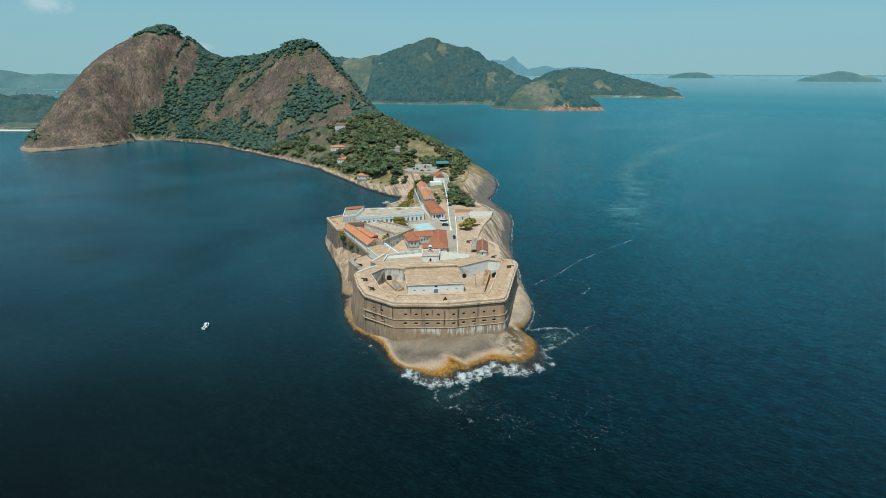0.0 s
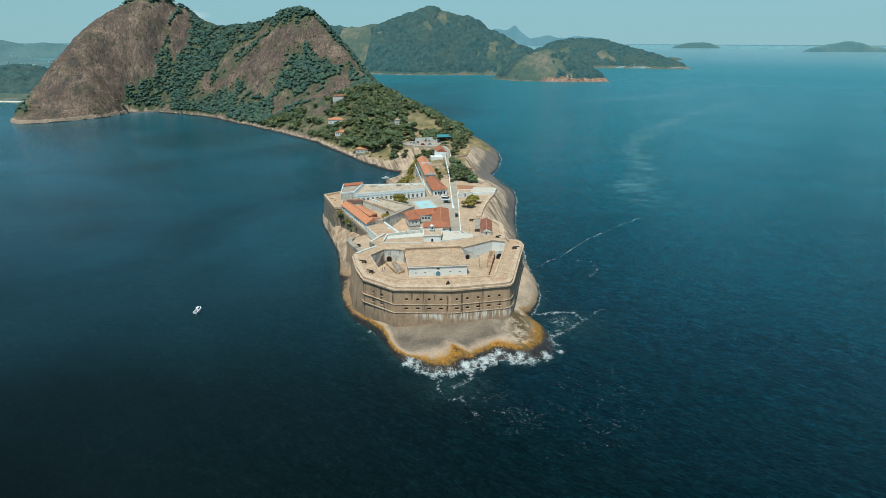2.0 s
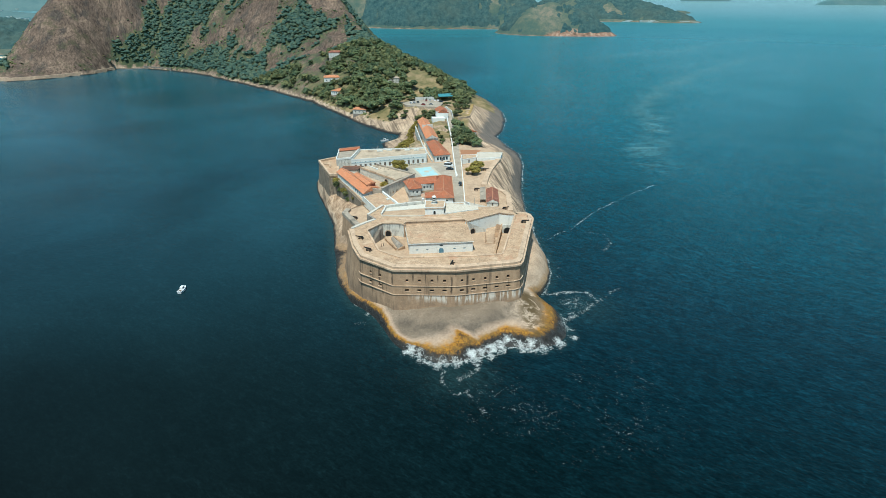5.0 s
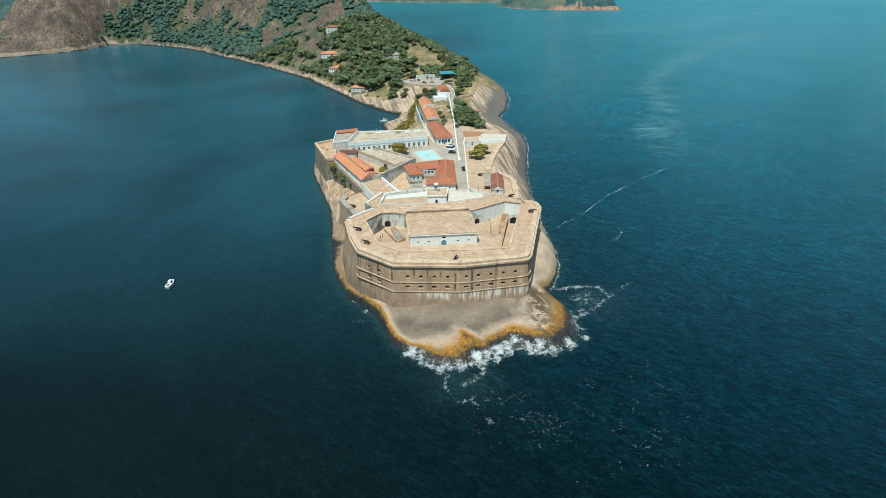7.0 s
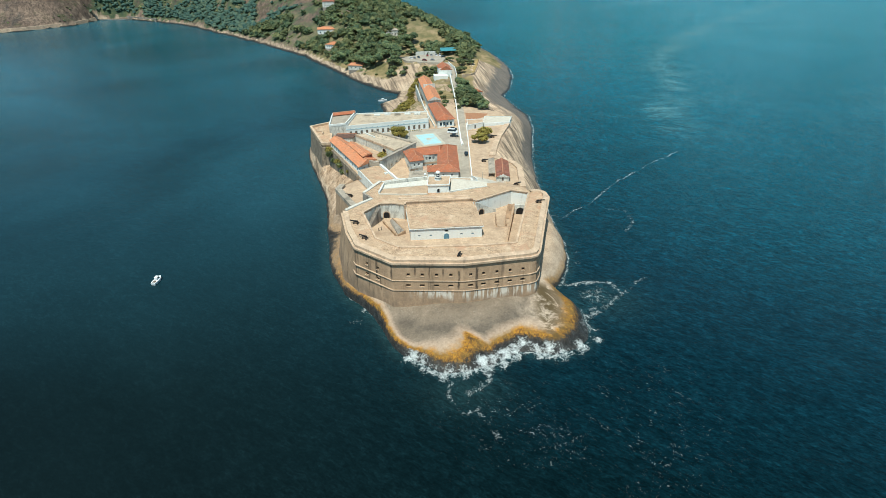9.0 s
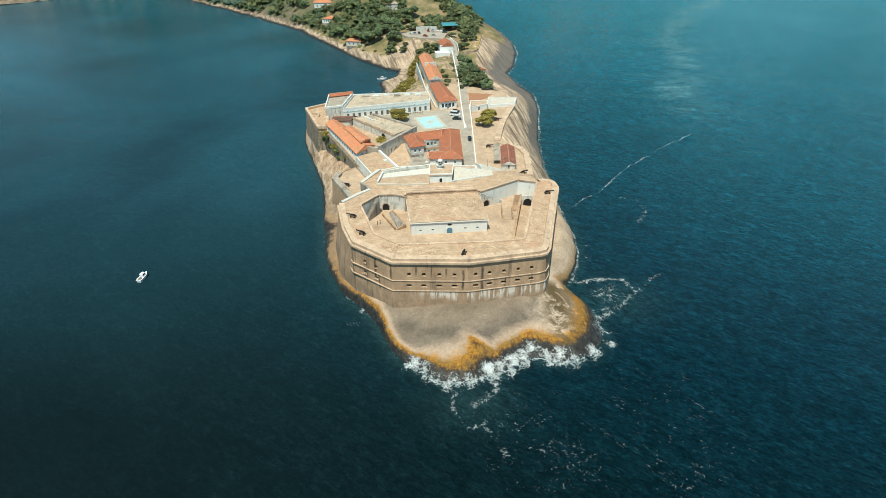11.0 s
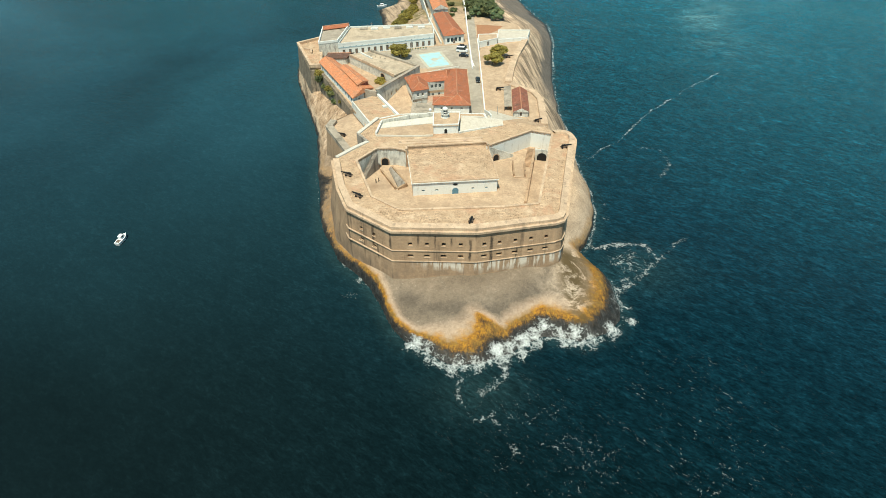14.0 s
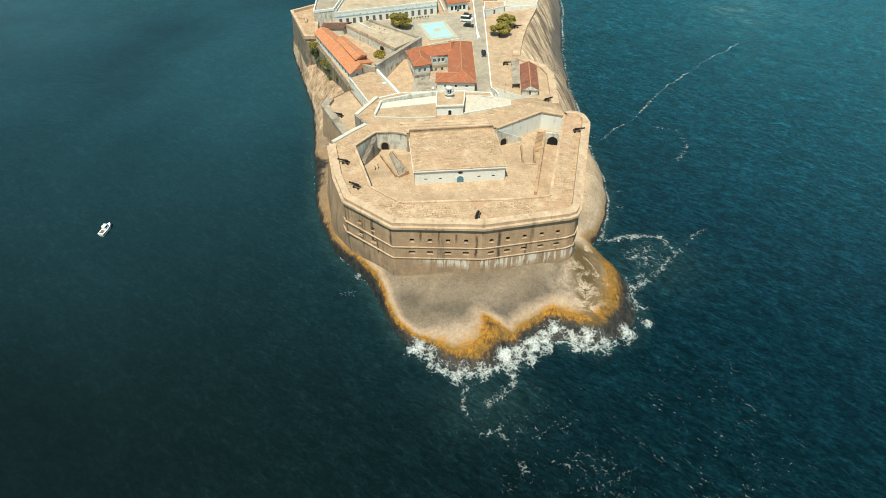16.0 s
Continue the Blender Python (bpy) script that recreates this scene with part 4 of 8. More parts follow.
def cover(x, y, z, h_d):
    """How thick scrub and wood stand on the hills, from 0 to 1."""
    x, y, z = x / 0.979, y / 0.979, (z - SEA_UP) / 0.979
    x, y = x + 26 * fbm(x, y, 55, 4, 36), y + 26 * fbm(x, y, 55, 4, 38)
    n = fbm(x, y, 46, 4, 31) * 0.75 + fbm(x, y, 15, 3, 33) * 0.45
    e1 = 1.25 - np.hypot((x + 585) / 98, (y - 1025) / 175)
    gully = 1 - np.abs(x + 502 - 0.1 * (y - 1060)) / 11
    e1 = np.maximum(e1, 1.1 - np.hypot((x + 492) / 34, (y - 1115) / 50))
    e2 = 1.2 - np.hypot((x + 255) / 72, (y - 985) / 70)
    e4 = 1.1 - np.hypot((x + 178) / 45, (y - 955) / 42)
    e3 = 1.0 - np.hypot((x + 340) / 60, (y - 985) / 30)
    bare = np.maximum(np.maximum(e1 * 1.5 - 1.4 * np.clip(gully, 0, 1), np.maximum(e2, e4) * 0.95), e3 * 0.6)
    bare = bare * (1 - smooth(z, 75, 35) * smooth(x, -575, -520) * (x < -400))
    cap = np.maximum(smooth(z + 9 * n, 174, 190), smooth(z, 156, 166) * (x > -300))
    c = np.clip(0.70 + n - np.clip(bare, 0, 1.3) * 1.05 + cap, 0, 1)
    return c * smooth(y, 560, 640) * smooth(z, 2.8, 5.5)


# ---------------- sea ----------------
EYE_UP = 118.0 - SEA_UP


def far_away(x, y):
    """Draws what lies beyond 2.8 km nearer along its line of sight, so that the horizon stands where it should."""
    d = np.hypot(x, y - 60)
    r = np.where(d > 2800, 2800 + 1900 * (1 - np.exp(-(np.minimum(d, 19500) - 2800) / 1900)), d)
    k = r / np.maximum(d, 1)
    z = SEA_UP + np.where(d > 2800, EYE_UP * (1 - r / np.minimum(d, 19500)), 0.0)
    return x * k, 60 + (y - 60) * k, z, k


def grow(a, s, top):
    out = []
    while a < top:
        s *= 1.16
        a += s
        out.append(a)
    return np.array(out)


# heaps of surf on the front rock: x, y, radius, strength
SURF = ((-14.6, 203.0, 2.6, 1.0), (-11.4, 200.2, 2.6, 0.9), (-7.4, 196.6, 2.4, 0.8), (-2.6, 195.2, 2.2, 0.85), (2.2, 196.0, 2.2, 0.8), (7.4, 200.6, 2.6, 1.15), (10.8, 202.2, 2.4, 1.05), (14.6, 204.4, 2.6, 1.2), (17.8, 206.4, 2.4, 1.1), (20.8, 208.6, 2.4, 1.05),
        (25.4, 206.8, 2.4, 0.9), (29.4, 206.6, 2.6, 1.1), (33.0, 205.4, 2.2, 0.85), (39.2, 208.4, 2.4, 1.0))
DRIFT = [(154, 431), (180, 523), (208, 642), (282, 806), (412, 980), (638, 1246)]
DRIFT_FAR = [(275, 1190), (511, 1343), (999, 1895)]


def sea():
    cx, cy = np.arange(-62, 140, 0.8), np.arange(160, 398, 0.8)
    gx = np.concatenate([-grow(62, 0.9, 21000)[::-1], cx, np.arange(140, 700, 7), grow(700, 7, 21000)])
    gy = np.concatenate([-grow(-160, 0.9, 21000)[::-1], cy, np.arange(398, 1200, 7), grow(1200, 7, 21000)])
    x, y = np.meshgrid(gx, gy)
    sx, sy = ragged(x, y)
    sd = edge_distance(sx, sy, SHORE)
    land = inside(sx, sy, SHORE)
    # surf: a thin broken ring round the rocks, wide off the front and the seaward side
    n1, n2, n3 = fbm(x, y, 7, 4, 41), fbm(x, y, 22, 3, 43), fbm(x, y, 3, 3, 45)
    side = smooth(x, -25, 5) * smooth(y, 262, 240) + 0.2 * smooth(y, 250, 300) * smooth(x, 20, 40)
    off = np.where(land, sd * 1.2, sd)
    foam = np.exp(-(off / (0.7 + 2.4 * side * np.clip(0.6 + n2, 0.2, 1.4))) ** 2) * (0.27 + 0.20 * side + 0.34 * n1 + 0.30 * smooth(x, 36, 44) * smooth(y, 240, 255))
    for px, py, r, k in SURF + ((-15.4, 201.8, 2.0, 0.6), (-9.5, 196.8, 2.2, 0.66), (-4, 193.8, 2.4, 0.8), (2.5, 193.8, 2.2, 0.66), (9, 198.2, 2.6, 0.85), (14, 201.0, 2.8, 0.9),
                         (18.0, 203.6, 2.4, 0.85), (26.0, 203.6, 2.4, 0.75), (32.5, 203.0, 2.4, 0.66), (38.5, 205.6, 2.2, 0.62), (45.0, 211.6, 1.7, 1.0), (45.6, 217, 1.4, 0.7),
                         (-31.5, 229.5, 2.6, 0.66), (-34, 221.5, 3.0, 0.42), (51, 238, 8.0, 0.50), (47.5, 228, 3.0, 0.6), (49, 262, 1.6, 0.55), (49.5, 270, 1.5, 0.5), (49, 300, 1.2, 0.5)):
        d = np.hypot(x - px + 1.5 * n1 + 0.6 * n3, y - py + 1.5 * n2 + 0.6 * n3)
        foam = np.maximum(foam, 0.88 * k * np.exp(-(d / (1.12 * r)) ** 2))
    for line, k, w in (([(-14.5, 202.0), (-9.6, 197.6), (-4.0, 194.6), (2.4, 195.0), (8.4, 199.4), (14.6, 203.2), (19.8, 206.2), (26.0, 204.6), (33.0, 204.0), (39.0, 207.2)], 0.72, 2.2), ([(-1, 193.5), (-2.2, 187.7), (-1.7, 183.2), (0.9, 180.2), (5.5, 180.7), (6.8, 176.6), (10, 171)], 0.52, 1.2), ([(3.5, 187.4), (9.4, 192.6), (10.0, 198)], 0.58, 1.4),
                       ([(42.3, 244.3), (48.9, 246.3), (57.7, 245.9), (60.2, 239.2), (51.9, 230.4), (44.5, 223.3)], 0.64, 1.9), ([(52, 231), (63.2, 240.6), (72.4, 250.3)], 0.46, 1.6), ([(-39, 237.6), (-32.4, 231.2), (-28, 224.0)], 0.5, 1.3),
                       ([(46.2, 304.8), (50.8, 302.1), (58.0, 310.8), (66.3, 318.3), (76.0, 330.4), (84.4, 343.3)], 0.56, 0.8), ([(84.4, 343.3), (97.2, 355.3), (110.6, 370.4), (123.7, 382.6), (136.7, 394.2)], 0.57, 0.8), ([(72.7, 311.7), (81.9, 310.1), (82.3, 299.2), (75.8, 289.1)], 0.5, 1.4)):
        d = edge_distance(x + 1.8 * n1 + 0.6 * n3, y + 1.8 * n2 + 0.6 * n3, line, False)
        foam = np.maximum(foam, k * np.exp(-(d / w) ** 2) * (0.9 + 0.35 * n1))
    # loose foam flecks, which also stand in for sun sparkle
    haze = np.exp(-np.hypot((x - 34) / 52, (y - 172) / 32) ** 2)
    streaks = fbm(x * 0.45 + y * 0.3, y * 1.2 - x * 0.35, 9, 5, 47)
    foam = np.maximum(foam, np.clip(0.12 + 0.6 * streaks, 0, 0.34) * haze)
    foam = foam * ~(land & (sd > 1))
    calm = smooth(-x + 0.10 * y, -45, 120) * smooth(np.hypot(x, y - 300), 2500, 900)
    shallow = np.maximum(np.exp(-(sd / 3) ** 2) * 0.5, np.exp(-np.hypot((x - 52) / 14, (y - 236) / 12) ** 2) * 0.5 + np.exp(-np.hypot((x - 2) / 12, (y - 189) / 9) ** 2) * 0.5) * ~(land & (sd > 2))
    # where the painted sun glints lie on the water
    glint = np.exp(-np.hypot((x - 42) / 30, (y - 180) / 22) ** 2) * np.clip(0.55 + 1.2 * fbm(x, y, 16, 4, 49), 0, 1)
    # a pale lane of drifting foam on the open sea
    wx, wy = x + 14 * fbm(x, y, 60, 3, 51), y + 14 * fbm(x, y, 60, 3, 52)
    drift = np.exp(-(edge_distance(wx, wy, DRIFT, False) / 13) ** 2) + 0.6 * np.exp(-(edge_distance(wx, wy, DRIFT_FAR, False) / 22) ** 2)
    heap = np.clip(foam - 0.5, 0, 1) * 2.2 * (0.6 + 0.8 * n3)
    fx, fy, fz, _ = far_away(x, y)
    keep = ~(land & (sd > 14)) & (np.hypot(x, y - 60) < 19400)
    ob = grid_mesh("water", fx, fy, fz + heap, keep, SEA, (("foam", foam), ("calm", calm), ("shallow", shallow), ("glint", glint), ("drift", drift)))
    return tagged(ob, "deep blue sea with small waves and white surf round the rocks", "sea", kind="structure")


sea()

# ---------------- headland and near hills ----------------


def headland():
    gx = steps((-960, -700, 12), (-700, -120, 5.5), (-120, -56, 1.3), (-56, 56, 0.85), (56, 84, 1.3), (84, 130, 8))
    gy = steps((184, 262, 0.8), (262, 470, 1.25), (470, 700, 2.0), (700, 1180, 5.0), (1180, 1720, 18))
    x, y = np.meshgrid(gx, gy)
    sx, sy = ragged(x, y)
    z, sd, on, d = land_height(sx, sy)
    c = cover(x, y, z, d)
    hill = smooth(y, 640, 800) * smooth(z, 4.2, 6.5)
    # grass on the slopes round the car park and the cove
    patch = smooth(y, 410, 440) * smooth(y, 800, 700) * smooth(z, 6, 10.5) * (0.55 + 0.5 * fbm(x, y, 22, 3, 61))
    # a bare brown outcrop above the cove
    patch = patch * (1 - 0.95 * np.exp(-np.hypot((x + 38) / 13, (y - 553) / 22) ** 4))
    scrub = np.maximum(c, np.clip(patch, 0, 1) * (1 - smooth(x, 14, 24)))
    # the smooth hollow that runs across the front shelf, where shade is painted
    hollow = np.exp(-(edge_distance(x + 2 * fbm(x, y, 9, 3, 62), y + 2 * fbm(x, y, 9, 3, 63), HOLLOW, False) / 3.0) ** 2) * (y < 240)
    n1, n2 = fbm(x, y, 7, 4, 41), fbm(x, y, 22, 3, 43)
    foam = (0.10 + 0.34 * n1 + 0.36 * np.exp(-(sd / 2.4) ** 2) * smooth(x, -22, -8)) * (y < 245)
    for px, py, r, k in SURF:
        foam = np.maximum(foam, 0.82 * k * np.exp(-(np.hypot(x - px + 2.2 * n1, y - py + 2.2 * n2) / (1.15 * r)) ** 2))
    ob = grid_mesh("ground", x, y, z, on | (sd < 9), GROUND, (("scrub", scrub), ("hill", hill), ("rim", rim_place(sx, sy, z)), ("hollow", hollow), ("foam", foam)))
    return tagged(ob, "granite headland with bare domed hills, scrub and pale shore rock", "headland", kind="structure")


headland()


def ground_z(x, y):
    a, b = np.atleast_1d(np.asarray(x, float)), np.atleast_1d(np.asarray(y, float))
    z = land_height(*ragged(a, b))[0]
    return z if np.ndim(x) else float(z[0])


# ---------------- distant hills ----------------


def far_rock_material():
    m = Mat("hazed far scrub and rock", 0.95, 0.1)
    # scrub and rock colours shifted to blue-green for distance haze
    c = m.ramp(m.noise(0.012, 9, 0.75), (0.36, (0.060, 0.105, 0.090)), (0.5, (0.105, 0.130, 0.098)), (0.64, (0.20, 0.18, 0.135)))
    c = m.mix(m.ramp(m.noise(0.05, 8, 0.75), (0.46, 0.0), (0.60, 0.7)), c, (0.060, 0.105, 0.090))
    z = m.axis(2)
    cliff = m.calc("MULTIPLY", m.calc("MULTIPLY", m.span(m.axis(0), 270, 360), m.span(m.axis(1), 2200, 2100)), -17.0)
    low = m.ramp(m.span(m.calc("ADD", m.calc("ADD", z, cliff), m.calc("MULTIPLY", m.noise(0.03, 6, 0.7), 16)), 9, 14), (0.0, 1.0), (1.0, 0.0))
    c = m.mix(low, c, m.ramp(m.noise(0.07, 7, 0.75), (0.38, (0.11, 0.075, 0.055)), (0.5, (0.27, 0.165, 0.115)), (0.62, (0.42, 0.31, 0.23))))
    return m.colour(c).bump(m.noise(0.05, 8, 0.7), 0.8, 4.0).m


FAR_ROCK = far_rock_material()


def far_wood_material():
    m = Mat("hazed far canopy", 0.9, 0.1)
    # treetop colours made bluer, standing in for haze
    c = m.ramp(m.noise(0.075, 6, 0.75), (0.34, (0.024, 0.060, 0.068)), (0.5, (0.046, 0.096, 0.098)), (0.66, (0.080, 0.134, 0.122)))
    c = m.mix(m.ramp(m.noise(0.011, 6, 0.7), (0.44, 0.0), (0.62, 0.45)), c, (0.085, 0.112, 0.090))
    return m.colour(c).bump(m.noise(0.12, 5, 0.7), 1.0, 4.0).m


FOREST_FAR = far_wood_material()


def far_hill(name, label, crest, depth, wooded, seed, step=14, bare=()):
    """A hill under a crest line of (x, y, height); it falls to the sea within depth metres. The crest also gives the distance that is drawn in."""
    crest = [(x * 0.979, y * 0.979, z * 0.979) for x, y, z in crest]
    xs = [p[0] for p in crest]
    ys = [p[1] for p in crest]
    gx = np.arange(min(xs) - depth, max(xs) + depth + step, step)
    gy = np.arange(min(ys) - depth, max(ys) + depth + step, step)
    x, y = np.meshgrid(gx, gy)
    best, h = np.full(x.shape, -1e9), np.zeros(x.shape)
    for (ax, ay, az), (bx, by, bz) in zip(crest, crest[1:]):
        for k in np.linspace(0, 1, 12):
            px, py, pz = ax + (bx - ax) * k, ay + (by - ay) * k, az + (bz - az) * k
            r = np.hypot(x - px, (y - py)) / (depth * (0.35 + 0.65 * pz / max(p[2] for p in crest)))
            v = (pz + 6) * (1 - np.clip(r, 0, 1.4) ** 1.35) - 6
            best = np.maximum(best, v)
    n = fbm(x, y, depth * 0.55, 5, seed)
    h = best + n * 0.10 * np.clip(best, 0, 150) + fbm(x, y, 40, 3, seed + 5) * 3 * (best > 3)
    fx, fy, fz, k = far_away(x, y)
    z = fz + h * k
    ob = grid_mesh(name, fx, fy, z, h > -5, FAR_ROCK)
    tagged(ob, label, "hill", kind="structure")
    if not wooded:
        return ob
    # the closed canopy of the far woods, one uneven sheet of tree tops
    fine = step * 0.36
    ux, uy = np.arange(gx[0], gx[-1], fine), np.arange(gy[0], gy[-1], fine)
    px, py = np.meshgrid(ux, uy)
    fi, fj = (py - gy[0]) / step, (px - gx[0]) / step
    i, j = np.minimum(fi.astype(int), h.shape[0] - 2), np.minimum(fj.astype(int), h.shape[1] - 2)
    fi, fj = fi - i, fj - j
    hh = (h[i, j] * (1 - fj) + h[i, j + 1] * fj) * (1 - fi) + (h[i + 1, j] * (1 - fj) + h[i + 1, j + 1] * fj) * fi
    ragged_edge = 0.5 * fbm(px, py, 26, 4, seed + 4)
    thick = smooth(hh + 6 * ragged_edge, 7, 13) * smooth(fbm(px, py, depth * 0.4, 4, seed + 9) + 0.35 * ragged_edge, -0.46, -0.30)
    for bx, by, br in bare:
        bx, by = far_off(bx, by)
        thick = thick * smooth(np.hypot(px - bx, (py - by) * 0.8) + br * (1.5 * fbm(px, py, br * 0.8, 5, seed + 2, 0.65) + ragged_edge), 0.85 * br, 1.15 * br)
    thick = thick * (py < np.interp(px, xs, ys) + 60)
    tops = thick * (5.5 + 5.0 * fbm(px, py, 19, 2, seed + 6) + 5.0 * fbm(px, py, 9, 2, seed + 7)) - 2.5 * (1 - thick)
    ax, ay, az, ak = far_away(px, py)
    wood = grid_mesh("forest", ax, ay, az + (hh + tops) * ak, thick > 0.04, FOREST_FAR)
    tagged(wood, "dense forest on the distant hill, haze-tinted blue-green", "forest", kind="stuff")
    return ob


def clumps(name, label, material, x, y, z, r, seed, kinds=6, flat=0.75, fine=2, soft=False):
    """Many leafy tree tops, joined into one mesh."""
    shapes = []
    jit = random.Random(seed)
    for s in range(kinds):
        bm = bmesh.new()
        bmesh.ops.create_icosphere(bm, subdivisions=fine, radius=1)
        for v in bm.verts:
            w = v.co.copy()
            k = 1 + 0.55 * noise.noise(w * 1.7 + Vector((s * 7.1, 0, 0))) + (0.1 if soft else 0.4) * noise.noise(w * 4.3 + Vector((0, s * 5.3, 0)))
            v.co = w * k * (jit.uniform(0.93, 1.07) if soft else jit.uniform(0.80, 1.22))
        doomed = [v for v in bm.verts if v.co.z < -0.55]
        bmesh.ops.delete(bm, geom=doomed, context="VERTS")
        for _ in range(40 if fine > 1 else 0):
            w = Vector((jit.gauss(0, 1), jit.gauss(0, 1), jit.gauss(0.4, 0.8))).normalized() * jit.uniform(0.95, 1.25)
            q = Euler((jit.uniform(-1, 1), jit.uniform(-1, 1), jit.uniform(0, 6.3))).to_matrix() * jit.uniform(0.12, 0.26)
            bm.faces.new([bm.verts.new(w + q @ Vector(o)) for o in ((-1, -0.6, 0), (0.9, -0.5, 0.2), (1, 0.6, 0), (-0.8, 0.7, -0.2))])
        bmesh.ops.triangulate(bm, faces=bm.faces)
        bm.verts.index_update()
        shapes.append((np.array([v.co for v in bm.verts]), np.array([[v.index for v in f.verts] for f in bm.faces])))
        bm.free()
    rnd = np.random.RandomState(seed)
    kind = rnd.randint(0, kinds, len(x))
    V, F, base = [], [], 0
    for s in range(kinds):
        m = np.flatnonzero(kind == s)
        v, f = shapes[s]
        a = rnd.uniform(0, math.tau, len(m))
        ca, sa = np.cos(a)[:, None], np.sin(a)[:, None]
        rr = r[m][:, None]
        vx = x[m][:, None] + rr * (v[:, 0] * ca - v[:, 1] * sa)
        vy = y[m][:, None] + rr * (v[:, 0] * sa + v[:, 1] * ca)
        vz = z[m][:, None] + rr * flat * (v[:, 2] * rnd.uniform(0.8, 1.3, len(m))[:, None] + 0.35)
        V.append(np.stack([vx, vy, vz], -1).reshape(-1, 3))
        F.append((f[None] + (base + np.arange(len(m))[:, None, None] * len(v))).reshape(-1, 3))
        base += len(m) * len(v)
    V, F = np.concatenate(V), np.concatenate(F)
    me = bpy.data.meshes.new(name)
    me.vertices.add(len(V)), me.loops.add(len(F) * 3), me.polygons.add(len(F))
    me.vertices.foreach_set("co", V.ravel().astype(np.float32))
    me.loops.foreach_set("vertex_index", F.ravel().astype(np.int32))
    me.polygons.foreach_set("loop_start", np.arange(0, len(F) * 3, 3, dtype=np.int32))
    me.materials.append(material)
    me.update(), me.validate()
    me.polygons.foreach_set("use_smooth", np.full(len(me.polygons), soft))
    return tagged(new(name, me), label, "forest", kind="stuff")


far_hill("hill_across_bay", "high wooded hill with pale bare patches across the bay",
         [(-700, 2450, 150), (-449, 2400, 168), (-325, 2400, 166), (-210, 2380, 190), (-97, 2350, 226), (-42, 2350, 234), (34, 2350, 216), (121, 2330, 180), (207, 2300, 146), (288, 2250, 102), (345, 2190, 55)],
         205, 7500, 71, 12, ((-330, 2330, 75), (175, 2190, 45)))
far_hill("hill_cape", "low grassy cape with a brown cliff foot", [(196, 2000, 10), (226, 1960, 44), (276, 1930, 84), (329, 1920, 94), (389, 1900, 75), (441, 1880, 46), (485, 1850, 8)],
         105, 900, 73, 8, ((300, 1890, 70),))
far_hill("hill_far_cape", "long wooded cape with pale buildings at its foot", [(458, 3100, 60), (578, 3050, 114), (666, 3000, 130), (767, 2950, 122), (867, 2900, 88), (973, 2800, 56), (1030, 2720, 22)],
         230, 4000, 75, 14)
far_hill("hill_far_shore", "wooded low shore beyond the strait", [(-1500, 1450, 60), (-1294, 1450, 58), (-1170, 1450, 56), (-1072, 1430, 55), (-1010, 1420, 58), (-950, 1400, 50), (-902, 1370, 30), (-850, 1330, 20)], 210, 5000, 77, 12)


def far_isle(name, label, cx, cy, length, height, seed, turn=0.0):
    """A low island far out, drawn nearer like the rest of the distance."""
    u = np.linspace(-0.62, 0.62, 60)
    v = np.linspace(-0.3, 0.3, 24)
    a, b = np.meshgrid(u, v)
    x, y = cx + a * length, cy + b * length
    p = np.clip(1 - (np.abs(a) / 0.5) ** 2.2, -0.3, 1) - (b / 0.16) ** 2 * 0.5
    h = height * (p + 0.25 * fbm(a * 100, b * 100, 22, 4, seed) * (p > 0.05))
    fx, fy, fz, k = far_away(x, y)
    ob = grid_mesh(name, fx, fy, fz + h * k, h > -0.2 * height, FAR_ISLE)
    return tagged(ob, label, "island", kind="structure")


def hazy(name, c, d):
    # distance haze is mixed into the base colour
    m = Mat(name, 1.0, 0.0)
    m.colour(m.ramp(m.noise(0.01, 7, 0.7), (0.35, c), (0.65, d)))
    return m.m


FAR_ISLE = hazy("hazed island scrub", (0.10, 0.20, 0.215), (0.16, 0.245, 0.24))
far_isle("island_1", "low scrubby island on the horizon", 3945, 9410, 760, 88, 81)
far_isle("island_2", "long low island with a pale shoreline on the horizon", 4480, 6690, 960, 100, 83)

# ---------------- building kit ----------------
_windows = {}


def window_mesh(w, h, frame_mat, arched=False, door=False):
    """A framed window or door leaf in its own plane: x along the wall, y out of it, foot at z = 0."""
    key = (round(w, 2), round(h, 2), frame_mat.name, arched, door)
    if key not in _windows:
        bm = bmesh.new()
        t = 0.10
        for a, b in (((-w / 2, 0), (-w / 2 + t, h)), ((w / 2 - t, 0), (w / 2, h)), ((-w / 2 + t, 0), (w / 2 - t, t)), ((-w / 2 + t, h - t), (w / 2 - t, h))):
            box(bm, (a[0], -0.06, a[1]), (b[0], 0.05, b[1]))
        if not door:
            box(bm, (-0.03, -0.05, t), (0.03, 0.03, h - t))
        n = len(bm.faces)
        box(bm, (-w / 2 + t, -0.04, t), (w / 2 - t, -0.02, h - t))
        bm.faces.ensure_lookup_table()
        for f in bm.faces[n:]:
            f.material_index = 1
        _windows[key] = mesh_of("door" if door else "window", bm, [frame_mat, WOOD if door else PANE])
    return _windows[key]


def arch_shape(bm, w, h, y0, y1, n=10):
    """An arched slab: straight jambs and a round head, from y0 to y1."""
    r = w / 2
    pts = [(-r, 0), (r, 0), (r, h - r)] + [(r * math.cos(a), h - r + r * math.sin(a)) for a in np.linspace(0, math.pi, n)[1:-1]] + [(-r, h - r)]
    a = [bm.verts.new((x, y0, z)) for x, z in pts]
    b = [bm.verts.new((x, y1, z)) for x, z in pts]
    k = len(pts)
    for i in range(k):
        bm.faces.new((a[i], a[(i + 1) % k], b[(i + 1) % k], b[i]))
    bm.faces.new(a[::-1]), bm.faces.new(b)
    return bm


